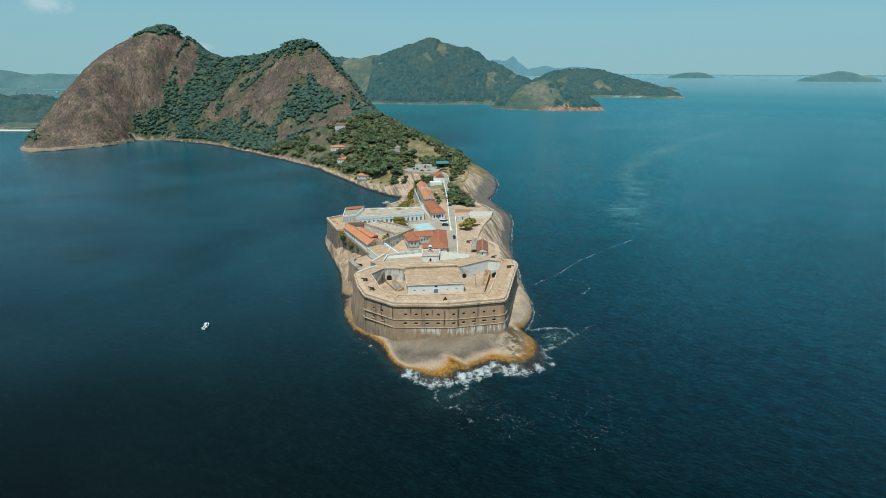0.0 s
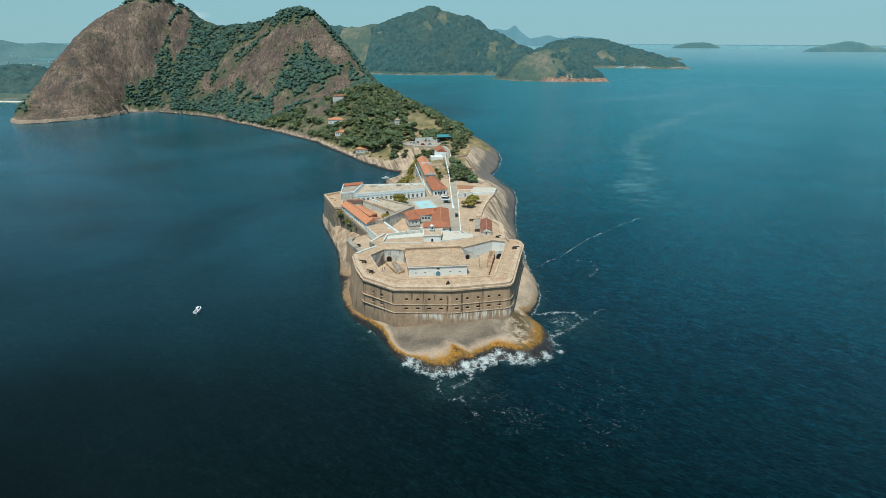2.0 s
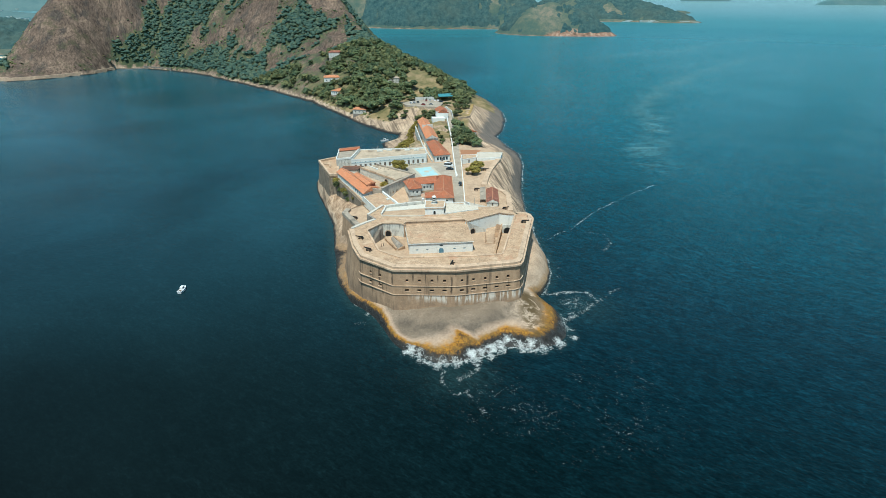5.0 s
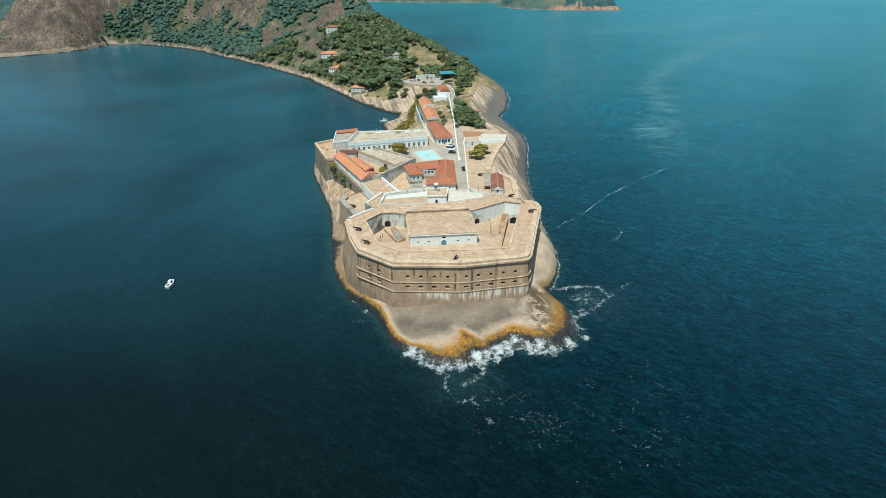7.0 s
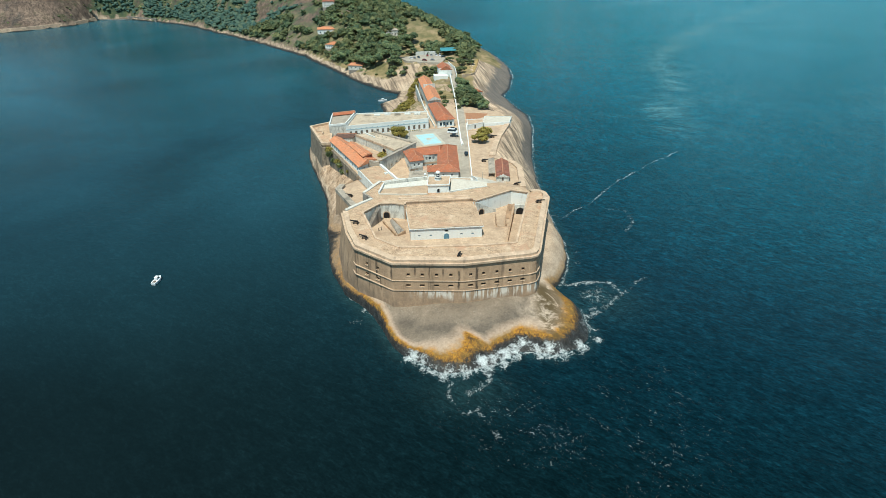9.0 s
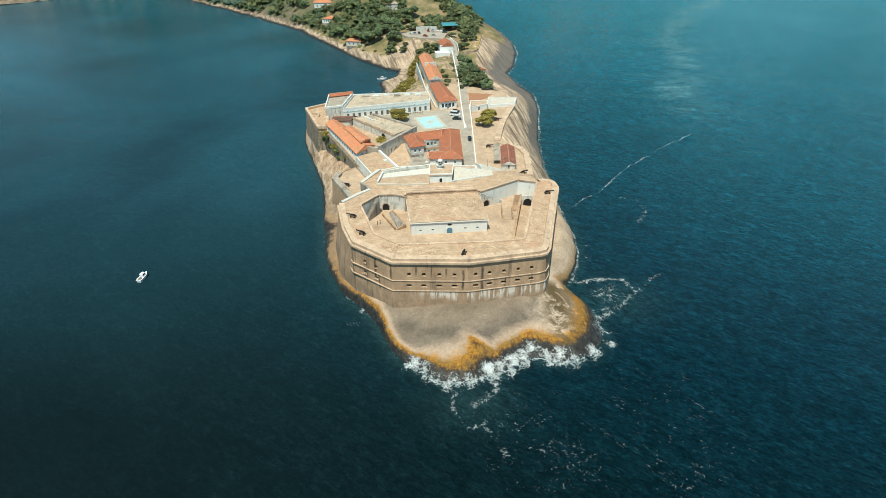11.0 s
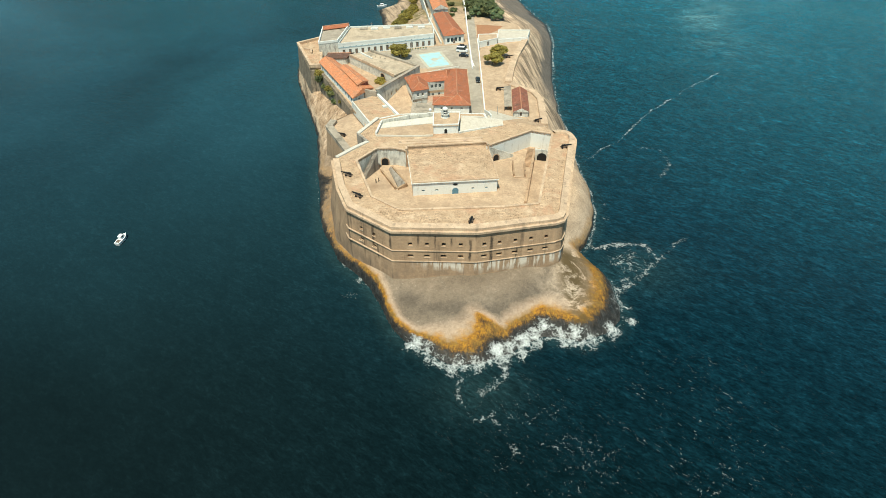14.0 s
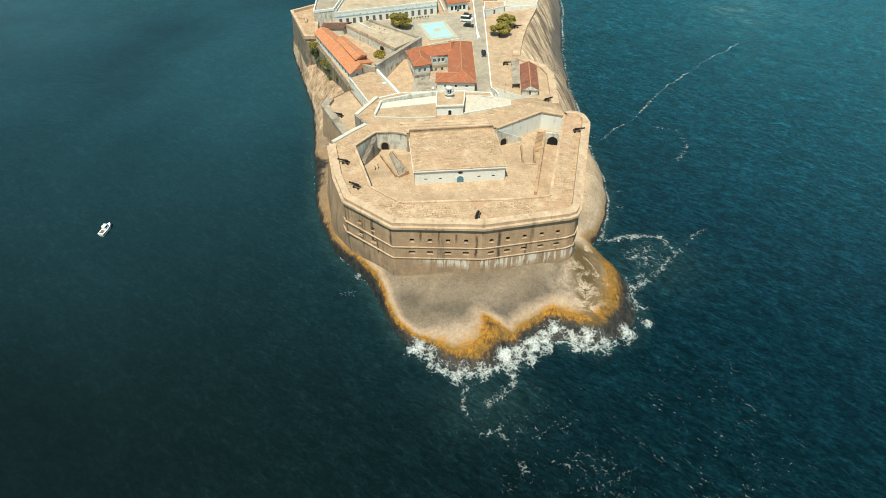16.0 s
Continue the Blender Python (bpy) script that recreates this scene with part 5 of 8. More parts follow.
def on_wall(p0, p1, u, z, inn=0.0):
    """The pose of something on the wall from p0 to p1, u metres along, its y pointing out."""
    d = (Vector(p1) - Vector(p0)).normalized()
    n = Vector((d.y, -d.x))
    q = Vector(p0) + d * u - n * inn
    m = Matrix(((-d.x, n.x, 0, q.x), (-d.y, n.y, 0, q.y), (0, 0, 1, z), (0, 0, 0, 1)))
    return m


def archway(parent, p0, p1, u, z, w, h, material=DARK, trim=TRIM, label="dark arched doorway"):
    m = on_wall(p0, p1, u, z)
    bm = arch_shape(bmesh.new(), w + 0.7, h + 0.35, -0.3, 0.10)
    f = part("archway", bm, trim, parent)
    f.matrix_basis = m
    # a near-black panel stands for the unlit inside, unless a door is given
    bm = arch_shape(bmesh.new(), w, h, -0.25, 0.125)
    d = part("doorway", bm, material, f, label)
    return f


def spaced(n, run, w, sill, h, left=1.0, right=1.0):
    """n openings spread evenly along a wall: (start, end, foot, head)."""
    step = (run - left - right) / n
    return [(left + step * (k + 0.5) - w / 2, left + step * (k + 0.5) + w / 2, sill, sill + h) for k in range(n)]


def building(name, label, poly, z0, z1, wall, openings=None, frame_mat=None, category="building", group=""):
    """Walls over an outline with real openings. openings: for a side's number, rows of (count, width, sill, height, door)."""
    poly = ccw(poly)
    c = sum((Vector(p) for p in poly), Vector((0, 0))) / len(poly)
    ob = thing(name, label, category, (c.x, c.y, z0), group=group)
    n = len(poly)
    for i in range(n):
        p0, p1 = poly[i], poly[(i + 1) % n]
        run = (Vector(p1) - Vector(p0)).length
        holes = []
        for cnt, w, sill, h, door in (openings or {}).get(i, ()):
            rows = spaced(cnt, run, w, z0 + sill, h)
            holes += [(r, door) for r in rows]
        bm = pierced(bmesh.new(), p0, p1, z0, z1, [h for h, _ in holes], 0.28)
        part("wall", bm, wall, ob)
        for (a, b, s, e), door in holes:
            w = part("door" if door else "window", window_mesh(b - a, e - s, frame_mat or WHITE, False, door), None, ob)
            w.matrix_basis = on_wall(p0, p1, (a + b) / 2, s, 0.20)
    return ob


def hip_roof(parent, quad, eave, rise, over, material, hip=1.0, name="roof", label=""):
    """A tiled roof over four corners with its ridge along the longer way; hip: 1 hipped, 0 gabled ends."""
    q = [Vector(p) for p in offset(ccw(quad), over)]
    if (q[1] - q[0]).length + (q[3] - q[2]).length < (q[2] - q[1]).length + (q[0] - q[3]).length:
        q = q[1:] + q[:1]
    a, b = (q[0] + q[3]) / 2, (q[1] + q[2]) / 2
    half = ((q[3] - q[0]).length + (q[2] - q[1]).length) / 4
    d = (b - a).normalized()
    r0, r1 = a + d * half * hip, b - d * half * hip
    bm = bmesh.new()
    lo = [bm.verts.new((p.x, p.y, eave)) for p in q]
    ed = [bm.verts.new((p.x, p.y, eave - 0.22)) for p in q]
    t = [bm.verts.new((r0.x, r0.y, eave + rise)), bm.verts.new((r1.x, r1.y, eave + rise))]
    for f in ((lo[0], lo[1], t[1], t[0]), (lo[1], lo[2], t[1]), (lo[2], lo[3], t[0], t[1]), (lo[3], lo[0], t[0])):
        bm.faces.new(f)
    for k in range(4):
        bm.faces.new((ed[k], ed[(k + 1) % 4], lo[(k + 1) % 4], lo[k]))
    bm.faces.new(ed[::-1])
    es = [e for e in bm.edges if all(v.co.z > eave - 0.1 for v in e.verts)]
    bmesh.ops.subdivide_edges(bm, edges=es, cuts=5, use_grid_fill=True)
    for v in bm.verts:
        if v.co.z > eave + 0.02:
            v.co.z += 0.10 * noise.noise(v.co * 0.35)
    ob = part(name, bm, material, parent, label)
    cap = bmesh.new()
    tube(cap, t_co(r0, eave + rise + 0.02), t_co(r1, eave + rise + 0.02), 0.2, 0.2, 8)
    for p, r in ((q[0], r0), (q[3], r0), (q[1], r1), (q[2], r1)):
        if hip > 0.3:
            tube(cap, t_co(p, eave + 0.05), t_co(r, eave + rise), 0.15, 0.15, 6)
    part("ridge_tiles", cap, RIDGE, ob)
    return ob


def t_co(p, z):
    return (p[0], p[1], z)


def gables(parent, quad, eave, rise, over, material):
    """Plastered end walls closing a gabled roof."""
    q = [Vector(p) for p in offset(ccw(quad), over)]
    if (q[1] - q[0]).length + (q[3] - q[2]).length < (q[2] - q[1]).length + (q[0] - q[3]).length:
        q = q[1:] + q[:1]
    for a, b, c in ((q[3], q[0], q[1]), (q[1], q[2], q[3])):
        out = (b - c if a is q[3] else a - q[0]).normalized() * 0.09
        bm = bmesh.new()
        rings = [[bm.verts.new((*(p + o), z)) for p, z in ((a, eave - 0.12), (b, eave - 0.12), ((a + b) / 2, eave + rise - 0.12))] for o in (out, out * -3)]
        for f in (rings[0], rings[1][::-1]):
            bm.faces.new(f)
        for k in range(3):
            bm.faces.new((rings[0][k], rings[1][k], rings[1][(k + 1) % 3], rings[0][(k + 1) % 3]))
        bmesh.ops.recalc_face_normals(bm, faces=bm.faces)
        part("gable", bm, material, parent)


# ---------------- the seaward bastion ----------------
DECK_UP, YARD_UP, COURT_UP = 24.0, 20.3, 18.0
RIM = [(-42.4, 265), (-33, 275.8), (-37.4, 281.2), (-31.2, 293), (-24, 296.6), (-11.5, 298), (7.5, 297.6), (8.6, 292.6), (14, 292), (22, 289.5), (29.6, 286.5), (31, 283.4)]
fort = thing("fortress_bastion", "weathered brown stone bastion with gun deck and sunken courtyard", "fortress", (0, 255, 3))
CORNERS = ccw(BASTION)


def bastion_walls():
    tops = 23.6
    feet = offset(CORNERS, 1.3)
    near, snug = (-34.5, 235.7), offset(CORNERS, 0.3)
    for k in range(len(feet)):
        if CORNERS[k][0] < -30:
            feet[k] = snug[k] if CORNERS[k] == near else (feet[k][0] - 2.2, feet[k][1])
    holes = {}
    n = len(CORNERS)
    at = {name: CORNERS.index(p) for name, p in (("west", (-34.5, 235.7)), ("front", (-21, 225.4)), ("east", (2.5, 225)))}
    for side, us in (("west", (0.30, 0.60)), ("front", (0.215, 0.41, 0.61, 0.81)), ("east", (0.093, 0.288, 0.49, 0.693, 0.89))):
        i = at[side]
        run = (Vector(CORNERS[(i + 1) % n]) - Vector(CORNERS[i])).length
        for u in us:
            holes.setdefault(i, []).append((u * run - 0.52, u * run + 0.52, 18.5, 19.55))
            holes[i].append((u * run - 0.78, u * run + 0.78, 14.6, 15.5))
    for i in range(n):
        if i == n - 1:
            continue
        p0, p1 = CORNERS[i], CORNERS[(i + 1) % n]
        w = part("wall", pierced(bmesh.new(), p0, p1, 2.0, tops, holes.get(i, []), 0.9, (feet[i], feet[(i + 1) % n])), FORT, fort)
        for a, b, c, e in holes.get(i, []):
            bm = box(bmesh.new(), (-(b - a) / 2 - 0.16, -0.08, -0.26), ((b - a) / 2 + 0.16, 0.10, -0.02))
            s = part("embrasure_sill", bm, TRIM, w, "pale stone sill of a gun embrasure")
            s.matrix_basis = on_wall(p0, p1, (a + b) / 2, c, -1.3 * (tops - c) / (tops - 2.0))
            # black panel in place of the unlit inside of the embrasure
            bm = box(bmesh.new(), (-(b - a) / 2, -0.05, 0), ((b - a) / 2, 0.05, e - c))
            s = part("embrasure_shutter", bm, DARK, w, "dark recessed gun embrasure")
            s.matrix_basis = on_wall(p0, p1, (a + b) / 2, c, 0.75 - 1.3 * (tops - c) / (tops - 2.0))


bastion_walls()


def band(pts, z0, z1, out, thick, name, material, label=""):
    line = offset(ccw(BASTION), out)[:len(BASTION)]
    part(name, wall_run(line, thick, z0, z1), material, fort, label)


band(BASTION, 22.95, 23.6, 0.28, 0.95, "cornice", TRIM, "projecting pale stone cornice")
band(BASTION, 22.5, 22.95, 0.12, 0.45, "cornice", FORT)
band(BASTION, 16.72, 16.96, 0.46, 0.42, "string_course", TRIM)
band(BASTION, 13.12, 13.36, 0.68, 0.42, "string_course", TRIM)


def parapet():
    bm = bmesh.new()
    outer, inner, low = offset(ccw(BASTION), 0.02), offset(ccw(BASTION), -1.9), offset(ccw(BASTION), -2.05)
    rings = [[bm.verts.new((x, y, z)) for x, y in r] for r, z in ((outer, 23.55), (outer, 24.55), (inner, 24.85), (low, 23.95))]
    n = len(outer)
    for a, b in zip(rings, rings[1:]):
        for i in range(n - 1):
            bm.faces.new((a[i], a[i + 1], b[i + 1], b[i]))
    bmesh.ops.recalc_face_normals(bm, faces=bm.faces)
    bmesh.ops.subdivide_edges(bm, edges=[e for e in bm.edges if e.calc_length() > 3], cuts=6, use_grid_fill=True)
    for v in bm.verts:
        if v.co.z > 24.3:
            v.co.z += 0.09 * noise.noise(v.co * 0.6)
    part("parapet", bm, TRIM, fort, "worn sloping stone parapet")


parapet()
outline = [p for p in ccw(offset(ccw(BASTION), -1.2))]
cut = ccw(BASTION).index((31, 283.4))
ring = [outline[(cut + 1 + k) % len(outline)] for k in range(len(outline))]
part("gun_deck", sheet(ring[:-1] + [(31.5, 282.2)] + RIM[::-1][1:], [COURT], DECK_UP, 0.6), DECK, fort, "sunbaked brick gun deck")
part("courtyard_floor", sheet(offset(ccw(COURT), 0.6), [], COURT_UP, 0.4), SAND, fort, "dusty courtyard floor")


def court_walls():
    c = ccw(COURT)
    n = len(c)
    pale = {(-34.9, 262): GREY_OLD, (-29.4, 270): GREY_OLD, (-23.2, 270.2): GREY_OLD, (7.6, 272.2): WHITE, (23.7, 283.7): WHITE, (7.3, 275): TRIM}
    for i in range(n):
        a, b = c[i], c[(i + 1) % n]
        mat = FORT
        for k, v in pale.items():
            if k in (a, b) and {a, b} != {(-34.9, 262), (-27.9, 241.4)} and {a, b} != {(23.7, 283.7), (30.3, 281.3)} - {(23.7, 283.7)}:
                mat = v
        d = (Vector(b) - Vector(a)).normalized()
        o = Vector((d.y, -d.x)) * 0.3
        part("court_wall", wall_run([tuple(Vector(a) + o), tuple(Vector(b) + o)], 0.6, 17.6, DECK_UP + 0.04), mat, fort)
        part("kerb", wall_run([tuple(Vector(a) + o * 0.9), tuple(Vector(b) + o * 0.9)], 0.7, DECK_UP, DECK_UP + 0.42), TRIM, fort)


court_walls()
# arches in the courtyard walls (outside hand towards the court)
archway(fort, (-29.4, 270), (-23.2, 270.2), 2.4, COURT_UP, 2.3, 2.6)
part("stair_wall", wall_run([(7.9, 272.6), (16.9, 276.2)], 0.5, 17.8, [23.9, 19.0]), GREY_OLD, fort, "mouldy wall falling from the deck into the court")
archway(fort, (7.99, 272.37), (16.99, 275.97), 3.0, COURT_UP, 2.0, 2.3)
part("casemate_front", wall_run([(24.2, 274.6), (29.2, 273.6)], 0.8, 17.8, 22.0), GREY_OLD, fort)
archway(fort, (24.2, 274.2), (29.2, 273.2), 2.4, COURT_UP, 3.3, 2.9, DARK, GREY_OLD, "wide dark casemate arch")


def wedge(poly, hs, mat, name, label=""):
    part(name, prism(poly, COURT_UP - 0.2, hs), mat, fort, label)


# ramps, low walls and stairs in the courtyard
wedge([(-25.6, 266.8), (-24.9, 267.0), (-19.3, 256.3), (-21.4, 255.1)], [18.4, 19.6, 19.3, 18.3], FORT_GREY, "ramp", "sloping masonry ramp with dark stains")
part("low_wall", wall_run([(-28.0, 265.8), (-22.3, 254.6)], 0.5, 17.8, 19.0), FORT, fort)
part("low_wall", wall_run([(-24.3, 266.4), (-19.0, 256.4), (-21.6, 254.6)], 0.5, 17.8, [19.9, 19.5, 18.6]), FORT, fort)
part("low_wall", wall_run([(16.4, 271.6), (16.1, 262.6)], 0.5, 17.8, 19.2), FORT, fort)
part("low_wall", wall_run([(19.7, 262.4), (20.3, 270.4)], 0.5, 17.8, 19.2), FORT, fort)
part("kerb", wall_run([(15.9, 262.4), (19.9, 262.1)], 0.4, 17.8, 18.35), TRIM, fort)
part("low_wall", wall_run([(24.2, 276.2), (18.2, 246.4)], 0.8, 17.8, [21.6, 19.2]), FORT, fort)


def stairs(p, q, width, z0, z1, n, mat, parent, name="stairs"):
    bm = bmesh.new()
    p, q = Vector(p), Vector(q)
    d = (q - p) / n
    s = Vector((d.y, -d.x)).normalized() * width / 2
    for k in range(n):
        a, b = p + d * k, p + d * (k + 1)
        prism([tuple(a - s), tuple(a + s), tuple(b + s), tuple(b - s)], z0 - 0.2, z0 + (z1 - z0) * (k + 1) / n, 0, bm)
    part(name, bm, mat, parent)


stairs((-33.6, 260.2), (-29.6, 267.4), 1.5, COURT_UP, DECK_UP, 24, FORT_GREY, fort)
stairs((21.2, 269.2), (22.8, 275.6), 2.4, COURT_UP, 21.6, 16, FORT, fort)
# three long steps behind the barrack roof
for k, (y0, y1) in enumerate(((272.0, 273.4), (273.4, 274.8), (274.8, 276.2))):
    part("step", prism([(-22.4, y0), (6.4, y0 + 2.9), (6.2, y1 + 2.9), (-22.6, y1)], 22.5, 23.75 + 0.17 * (k + 1) + 0.05), TRIM, fort)

for k, (x, y) in enumerate(((-29.0, 258.6), (-28.2, 259.4))):
    po = thing("stone_post", "short dark post standing in the dusty courtyard", "post", (x, y, COURT_UP), group="courtyard posts")
    part("shaft", tube(bmesh.new(), (x, y, COURT_UP - 0.1), (x, y, COURT_UP + 1.3), 0.16, 0.13, 8), WOOD, po)
    part("cap", tube(bmesh.new(), (x, y, COURT_UP + 1.3), (x, y, COURT_UP + 1.42), 0.19, 0.12, 8), IRON, po)

# barrack block in the courtyard
QUAD = [(-16.5, 251.1), (9.9, 254.0), (7.6, 274.9), (-19.3, 272.0)]
block = thing("barrack_block", "white barrack with blue door and flat earthen roof in courtyard", "barrack", (-4, 262, COURT_UP))


def barrack():
    q = ccw(QUAD)
    for i in range(4):
        p0, p1 = q[i], q[(i + 1) % 4]
        run = (Vector(p1) - Vector(p0)).length
        front = {p0, p1} == {(-16.5, 251.1), (9.9, 254.0)}
        us = (0.12, 0.28, 0.71, 0.87) if front else ()
        holes = [(u * run - 0.45, u * run + 0.45, 19.4, 19.9) for u in us]
        part("wall", pierced(bmesh.new(), p0, p1, COURT_UP, 22.4, holes, 0.3), WHITE if front else GREY_OLD, block)
        for a, b, c, e in holes:
            w = part("window", window_mesh(b - a, e - c, BLUE), None, block)
            w.matrix_basis = on_wall(p0, p1, (a + b) / 2, c, 0.2)
        if front:
            d = archway(block, p0, p1, 0.5 * run, COURT_UP, 2.0, 2.2, BLUE, WHITE, "blue wooden double door in an arch")
            bm = tube(bmesh.new(), (0, -0.1, 0), (0, 0.12, 0), 0.55, 0.55, 16)
            v = part("oculus", bm, DARK, block, "small round dark window")
            v.matrix_basis = on_wall(p0, p1, 0.5 * run, 21.4) @ Matrix.Diagonal((1.3, 1, 0.6, 1))
            bm = box(bmesh.new(), (-run / 2, -0.1, 0), (run / 2, 0.10, 0.14))
            part("blue_band", bm, BLUE, block).matrix_basis = on_wall(p0, p1, run / 2, 22.16)
    part("cornice", prism(offset(q, 0.45), 22.4, 22.7), WHITE, block)
    part("roof", prism(offset(q, 0.3), 22.7, 22.95), DECK, block, "flat sunbaked roof")
    part("coping", wall_run(offset(q, 0.15), 0.35, 22.7, 23.1, True), TRIM, block)


barrack()

# ---------------- white terrace and lighthouse behind the gun deck ----------------
terrace = thing("terrace_wall", "whitewashed terrace with sloping parapets behind the gun deck", "wall", (-10, 287, DECK_UP))
part("terrace", prism([(-30.6, 279.6), (-11, 279.8), (-11, 290.0), (-29.4, 285.8)], 23.6, 24.3), SAND, terrace, "sandy terrace floor")
part("sloping_face", prism([(-29.6, 284.6), (-11, 288.8), (-11, 292.6), (-29.0, 288.0)], 23.6, [24.5, 24.5, 25.3, 24.9]), PALE, terrace)
part("parapet", wall_run([(-29.2, 288.0), (-20, 291.2), (-11.4, 293.0)], 0.9, 23.6, [25.9, 26.4, 26.6]), GREY_OLD, terrace)
part("parapet", wall_run([(-30.8, 280.2), (-29.4, 287.8)], 0.7, 23.6, [25.0, 25.9]), WHITE_OLD, terrace)
part("parapet", wall_run([(-30.8, 279.4), (-20, 278.9), (-11, 279.6)], 0.6, 23.6, 24.5), DUSTY, terrace)
part("sloping_face", prism([(-2, 281.8), (14, 288.4), (14, 290.8), (-1, 292.4)], 23.6, [24.3, 24.4, 25.0, 25.6]), DUSTY, terrace)
part("parapet", wall_run([(-2, 281.6), (0.5, 283.0), (14, 288.4)], 0.5, 23.6, [24.7, 24.6, 24.3]), WHITE_OLD, terrace)
part("parapet", wall_run([(-1, 292.2), (6, 292.6), (14, 291.0)], 0.6, 23.6, [25.7, 25.2, 24.7]), PALE, terrace)
lh = building("lighthouse", "small white lighthouse with a glazed lantern on a square base", [(-10.8, 281.2), (-2.2, 281.9), (-1.6, 291.6), (-10.8, 291.0)], DECK_UP, 27.0, WHITE, category="lighthouse")
archway(lh, (-10.8, 281.2), (-2.2, 281.9), 4.3, DECK_UP + 0.2, 1.0, 1.6, DARK, WHITE, "dark open doorway")
part("base_roof", prism([(-11.1, 280.9), (-1.9, 281.6), (-1.3, 291.9), (-11.1, 291.3)], 27.0, 27.25), SAND, lh)
part("parapet", wall_run([(-10.9, 281.1), (-2.1, 281.8), (-1.5, 291.7), (-10.9, 291.1)], 0.3, 27.2, 27.7, True), WHITE, lh)
LX, LY = -6.8, 288.0
tower = part("tower", tube(tube(tube(bmesh.new(), (LX, LY, 27.2), (LX, LY, 27.6), 1.5, 1.4, 16), (LX, LY, 27.6), (LX, LY, 28.5), 1.0, 0.95, 16), (LX, LY, 28.5), (LX, LY, 28.65), 1.55, 1.55, 16), WHITE_OLD, lh, "stained white lantern base")
part("lantern_glass", tube(bmesh.new(), (LX, LY, 28.65), (LX, LY, 30.3), 0.88, 0.88, 12), PANE, tower, "dark lantern glass")
for k in range(8):
    a = k * math.tau / 8
    part("mullion", tube(bmesh.new(), (LX + 0.93 * math.cos(a), LY + 0.93 * math.sin(a), 28.6), (LX + 0.93 * math.cos(a), LY + 0.93 * math.sin(a), 30.35), 0.06, 0.06, 6), WHITE, tower)
    part("baluster", tube(bmesh.new(), (LX + 1.48 * math.cos(a + 0.39), LY + 1.48 * math.sin(a + 0.39), 28.6), (LX + 1.48 * math.cos(a + 0.39), LY + 1.48 * math.sin(a + 0.39), 29.55), 0.04, 0.04, 5), STEEL, tower)
bm = bmesh.new()
for k in range(20):
    a, b = (j_ * math.tau / 20 for j_ in (k, k + 1))
    tube(bm, (LX + 1.48 * math.cos(a), LY + 1.48 * math.sin(a), 29.55), (LX + 1.48 * math.cos(b), LY + 1.48 * math.sin(b), 29.55), 0.05, 0.05, 6)
part("gallery_rail", bm, STEEL, tower)
bm = bmesh.new()
bmesh.ops.create_uvsphere(bm, u_segments=14, v_segments=8, radius=1.0, matrix=Matrix.Translation((LX, LY, 30.35)) @ Matrix.Diagonal((1, 1, 0.65, 1)))
tube(bm, (LX, LY, 30.9), (LX, LY, 31.5), 0.12, 0.08, 8)
part("lantern_dome", bm, WHITE, tower)
globe = thing("globe_lamp", "white globe lamp on a short post", "lamp", (-12.3, 294.4, 24.0))
part("post", tube(bmesh.new(), (-12.3, 294.4, 24.0), (-12.3, 294.4, 26.6), 0.09), STEEL, globe)
bm = bmesh.new()
bmesh.ops.create_uvsphere(bm, u_segments=14, v_segments=10, radius=0.55, matrix=Matrix.Translation((-12.3, 294.4, 27.0)))
part("globe", bm, CAR_WHITE, globe)

# ---------------- the yard behind ----------------
west_side = [(-36, 282), (-38, 300), (-43.5, 309), (-63, 349), (-67, 349.5), (-78.6, 379), (-69, 390), (-56, 396), (-17, 400), (-15, 440)]
pave = [(-36, 290)] + west_side[1:] + [(9.5, 432), (31, 416), (33.5, 393), (28, 372), (24, 352), (22, 336), (31.5, 329), (32.4, 316), (30, 296), (-12, 297)]
tagged(part("pavement", sheet(offset(ccw(pave), -0.3), [PIT], YARD_UP, 1.0), SAND), "dusty sandy yard behind the bastion", "yard", kind="structure")
tagged(part("pit_floor", prism([(-33.9, 317.6), (-24, 297.0), (-19.4, 304), (-19.6, 318.2), (-23.4, 331.6), (-25.4, 332.0)], 14.0, [17.0, 17.4, 17.2, 17.6, 20.8, 20.8]), SAND), "sandy court sloping down between the houses", "yard", kind="structure")
tagged(part("inner_court_floor", sheet(offset(ccw(PIT), 0.2), [], 16.6, 0.5), YARD), "worn paved floor of the small inner court", "yard", kind="structure")
for a, b in ((PIT[0], PIT[1]), (PIT[1], PIT[2])):
    tagged(part("pit_wall", wall_run([a, b], 0.6, 14.6, YARD_UP + 0.2), GREY_OLD), "mouldy grey retaining wall of the sunken court", "wall", kind="structure")
tagged(part("retaining_wall_west", wall_run(west_side[2:8], 1.4, 5.0, YARD_UP + 0.05, False, None, 1.2), MOULD_SHADE), "tall retaining wall dark with mould and painted shade over the rocks", "wall", kind="structure")
tagged(part("retaining_wall_north", wall_run([(-56, 396), (-17, 400), (-15, 440)], 1.2, 8.0, YARD_UP + 0.05), GREY_OLD), "grey retaining wall", "wall", kind="structure")
tagged(part("retaining_wall_east", wall_run([(30.2, 296), (30.8, 308), (31.4, 319), (29.6, 325.4), (25.6, 329.4), (20.4, 334.0)], 2.6, 12.0, YARD_UP + 0.7, False, None, 0.5), TRIM), "low pale parapet over the seaward slope", "wall", kind="structure")
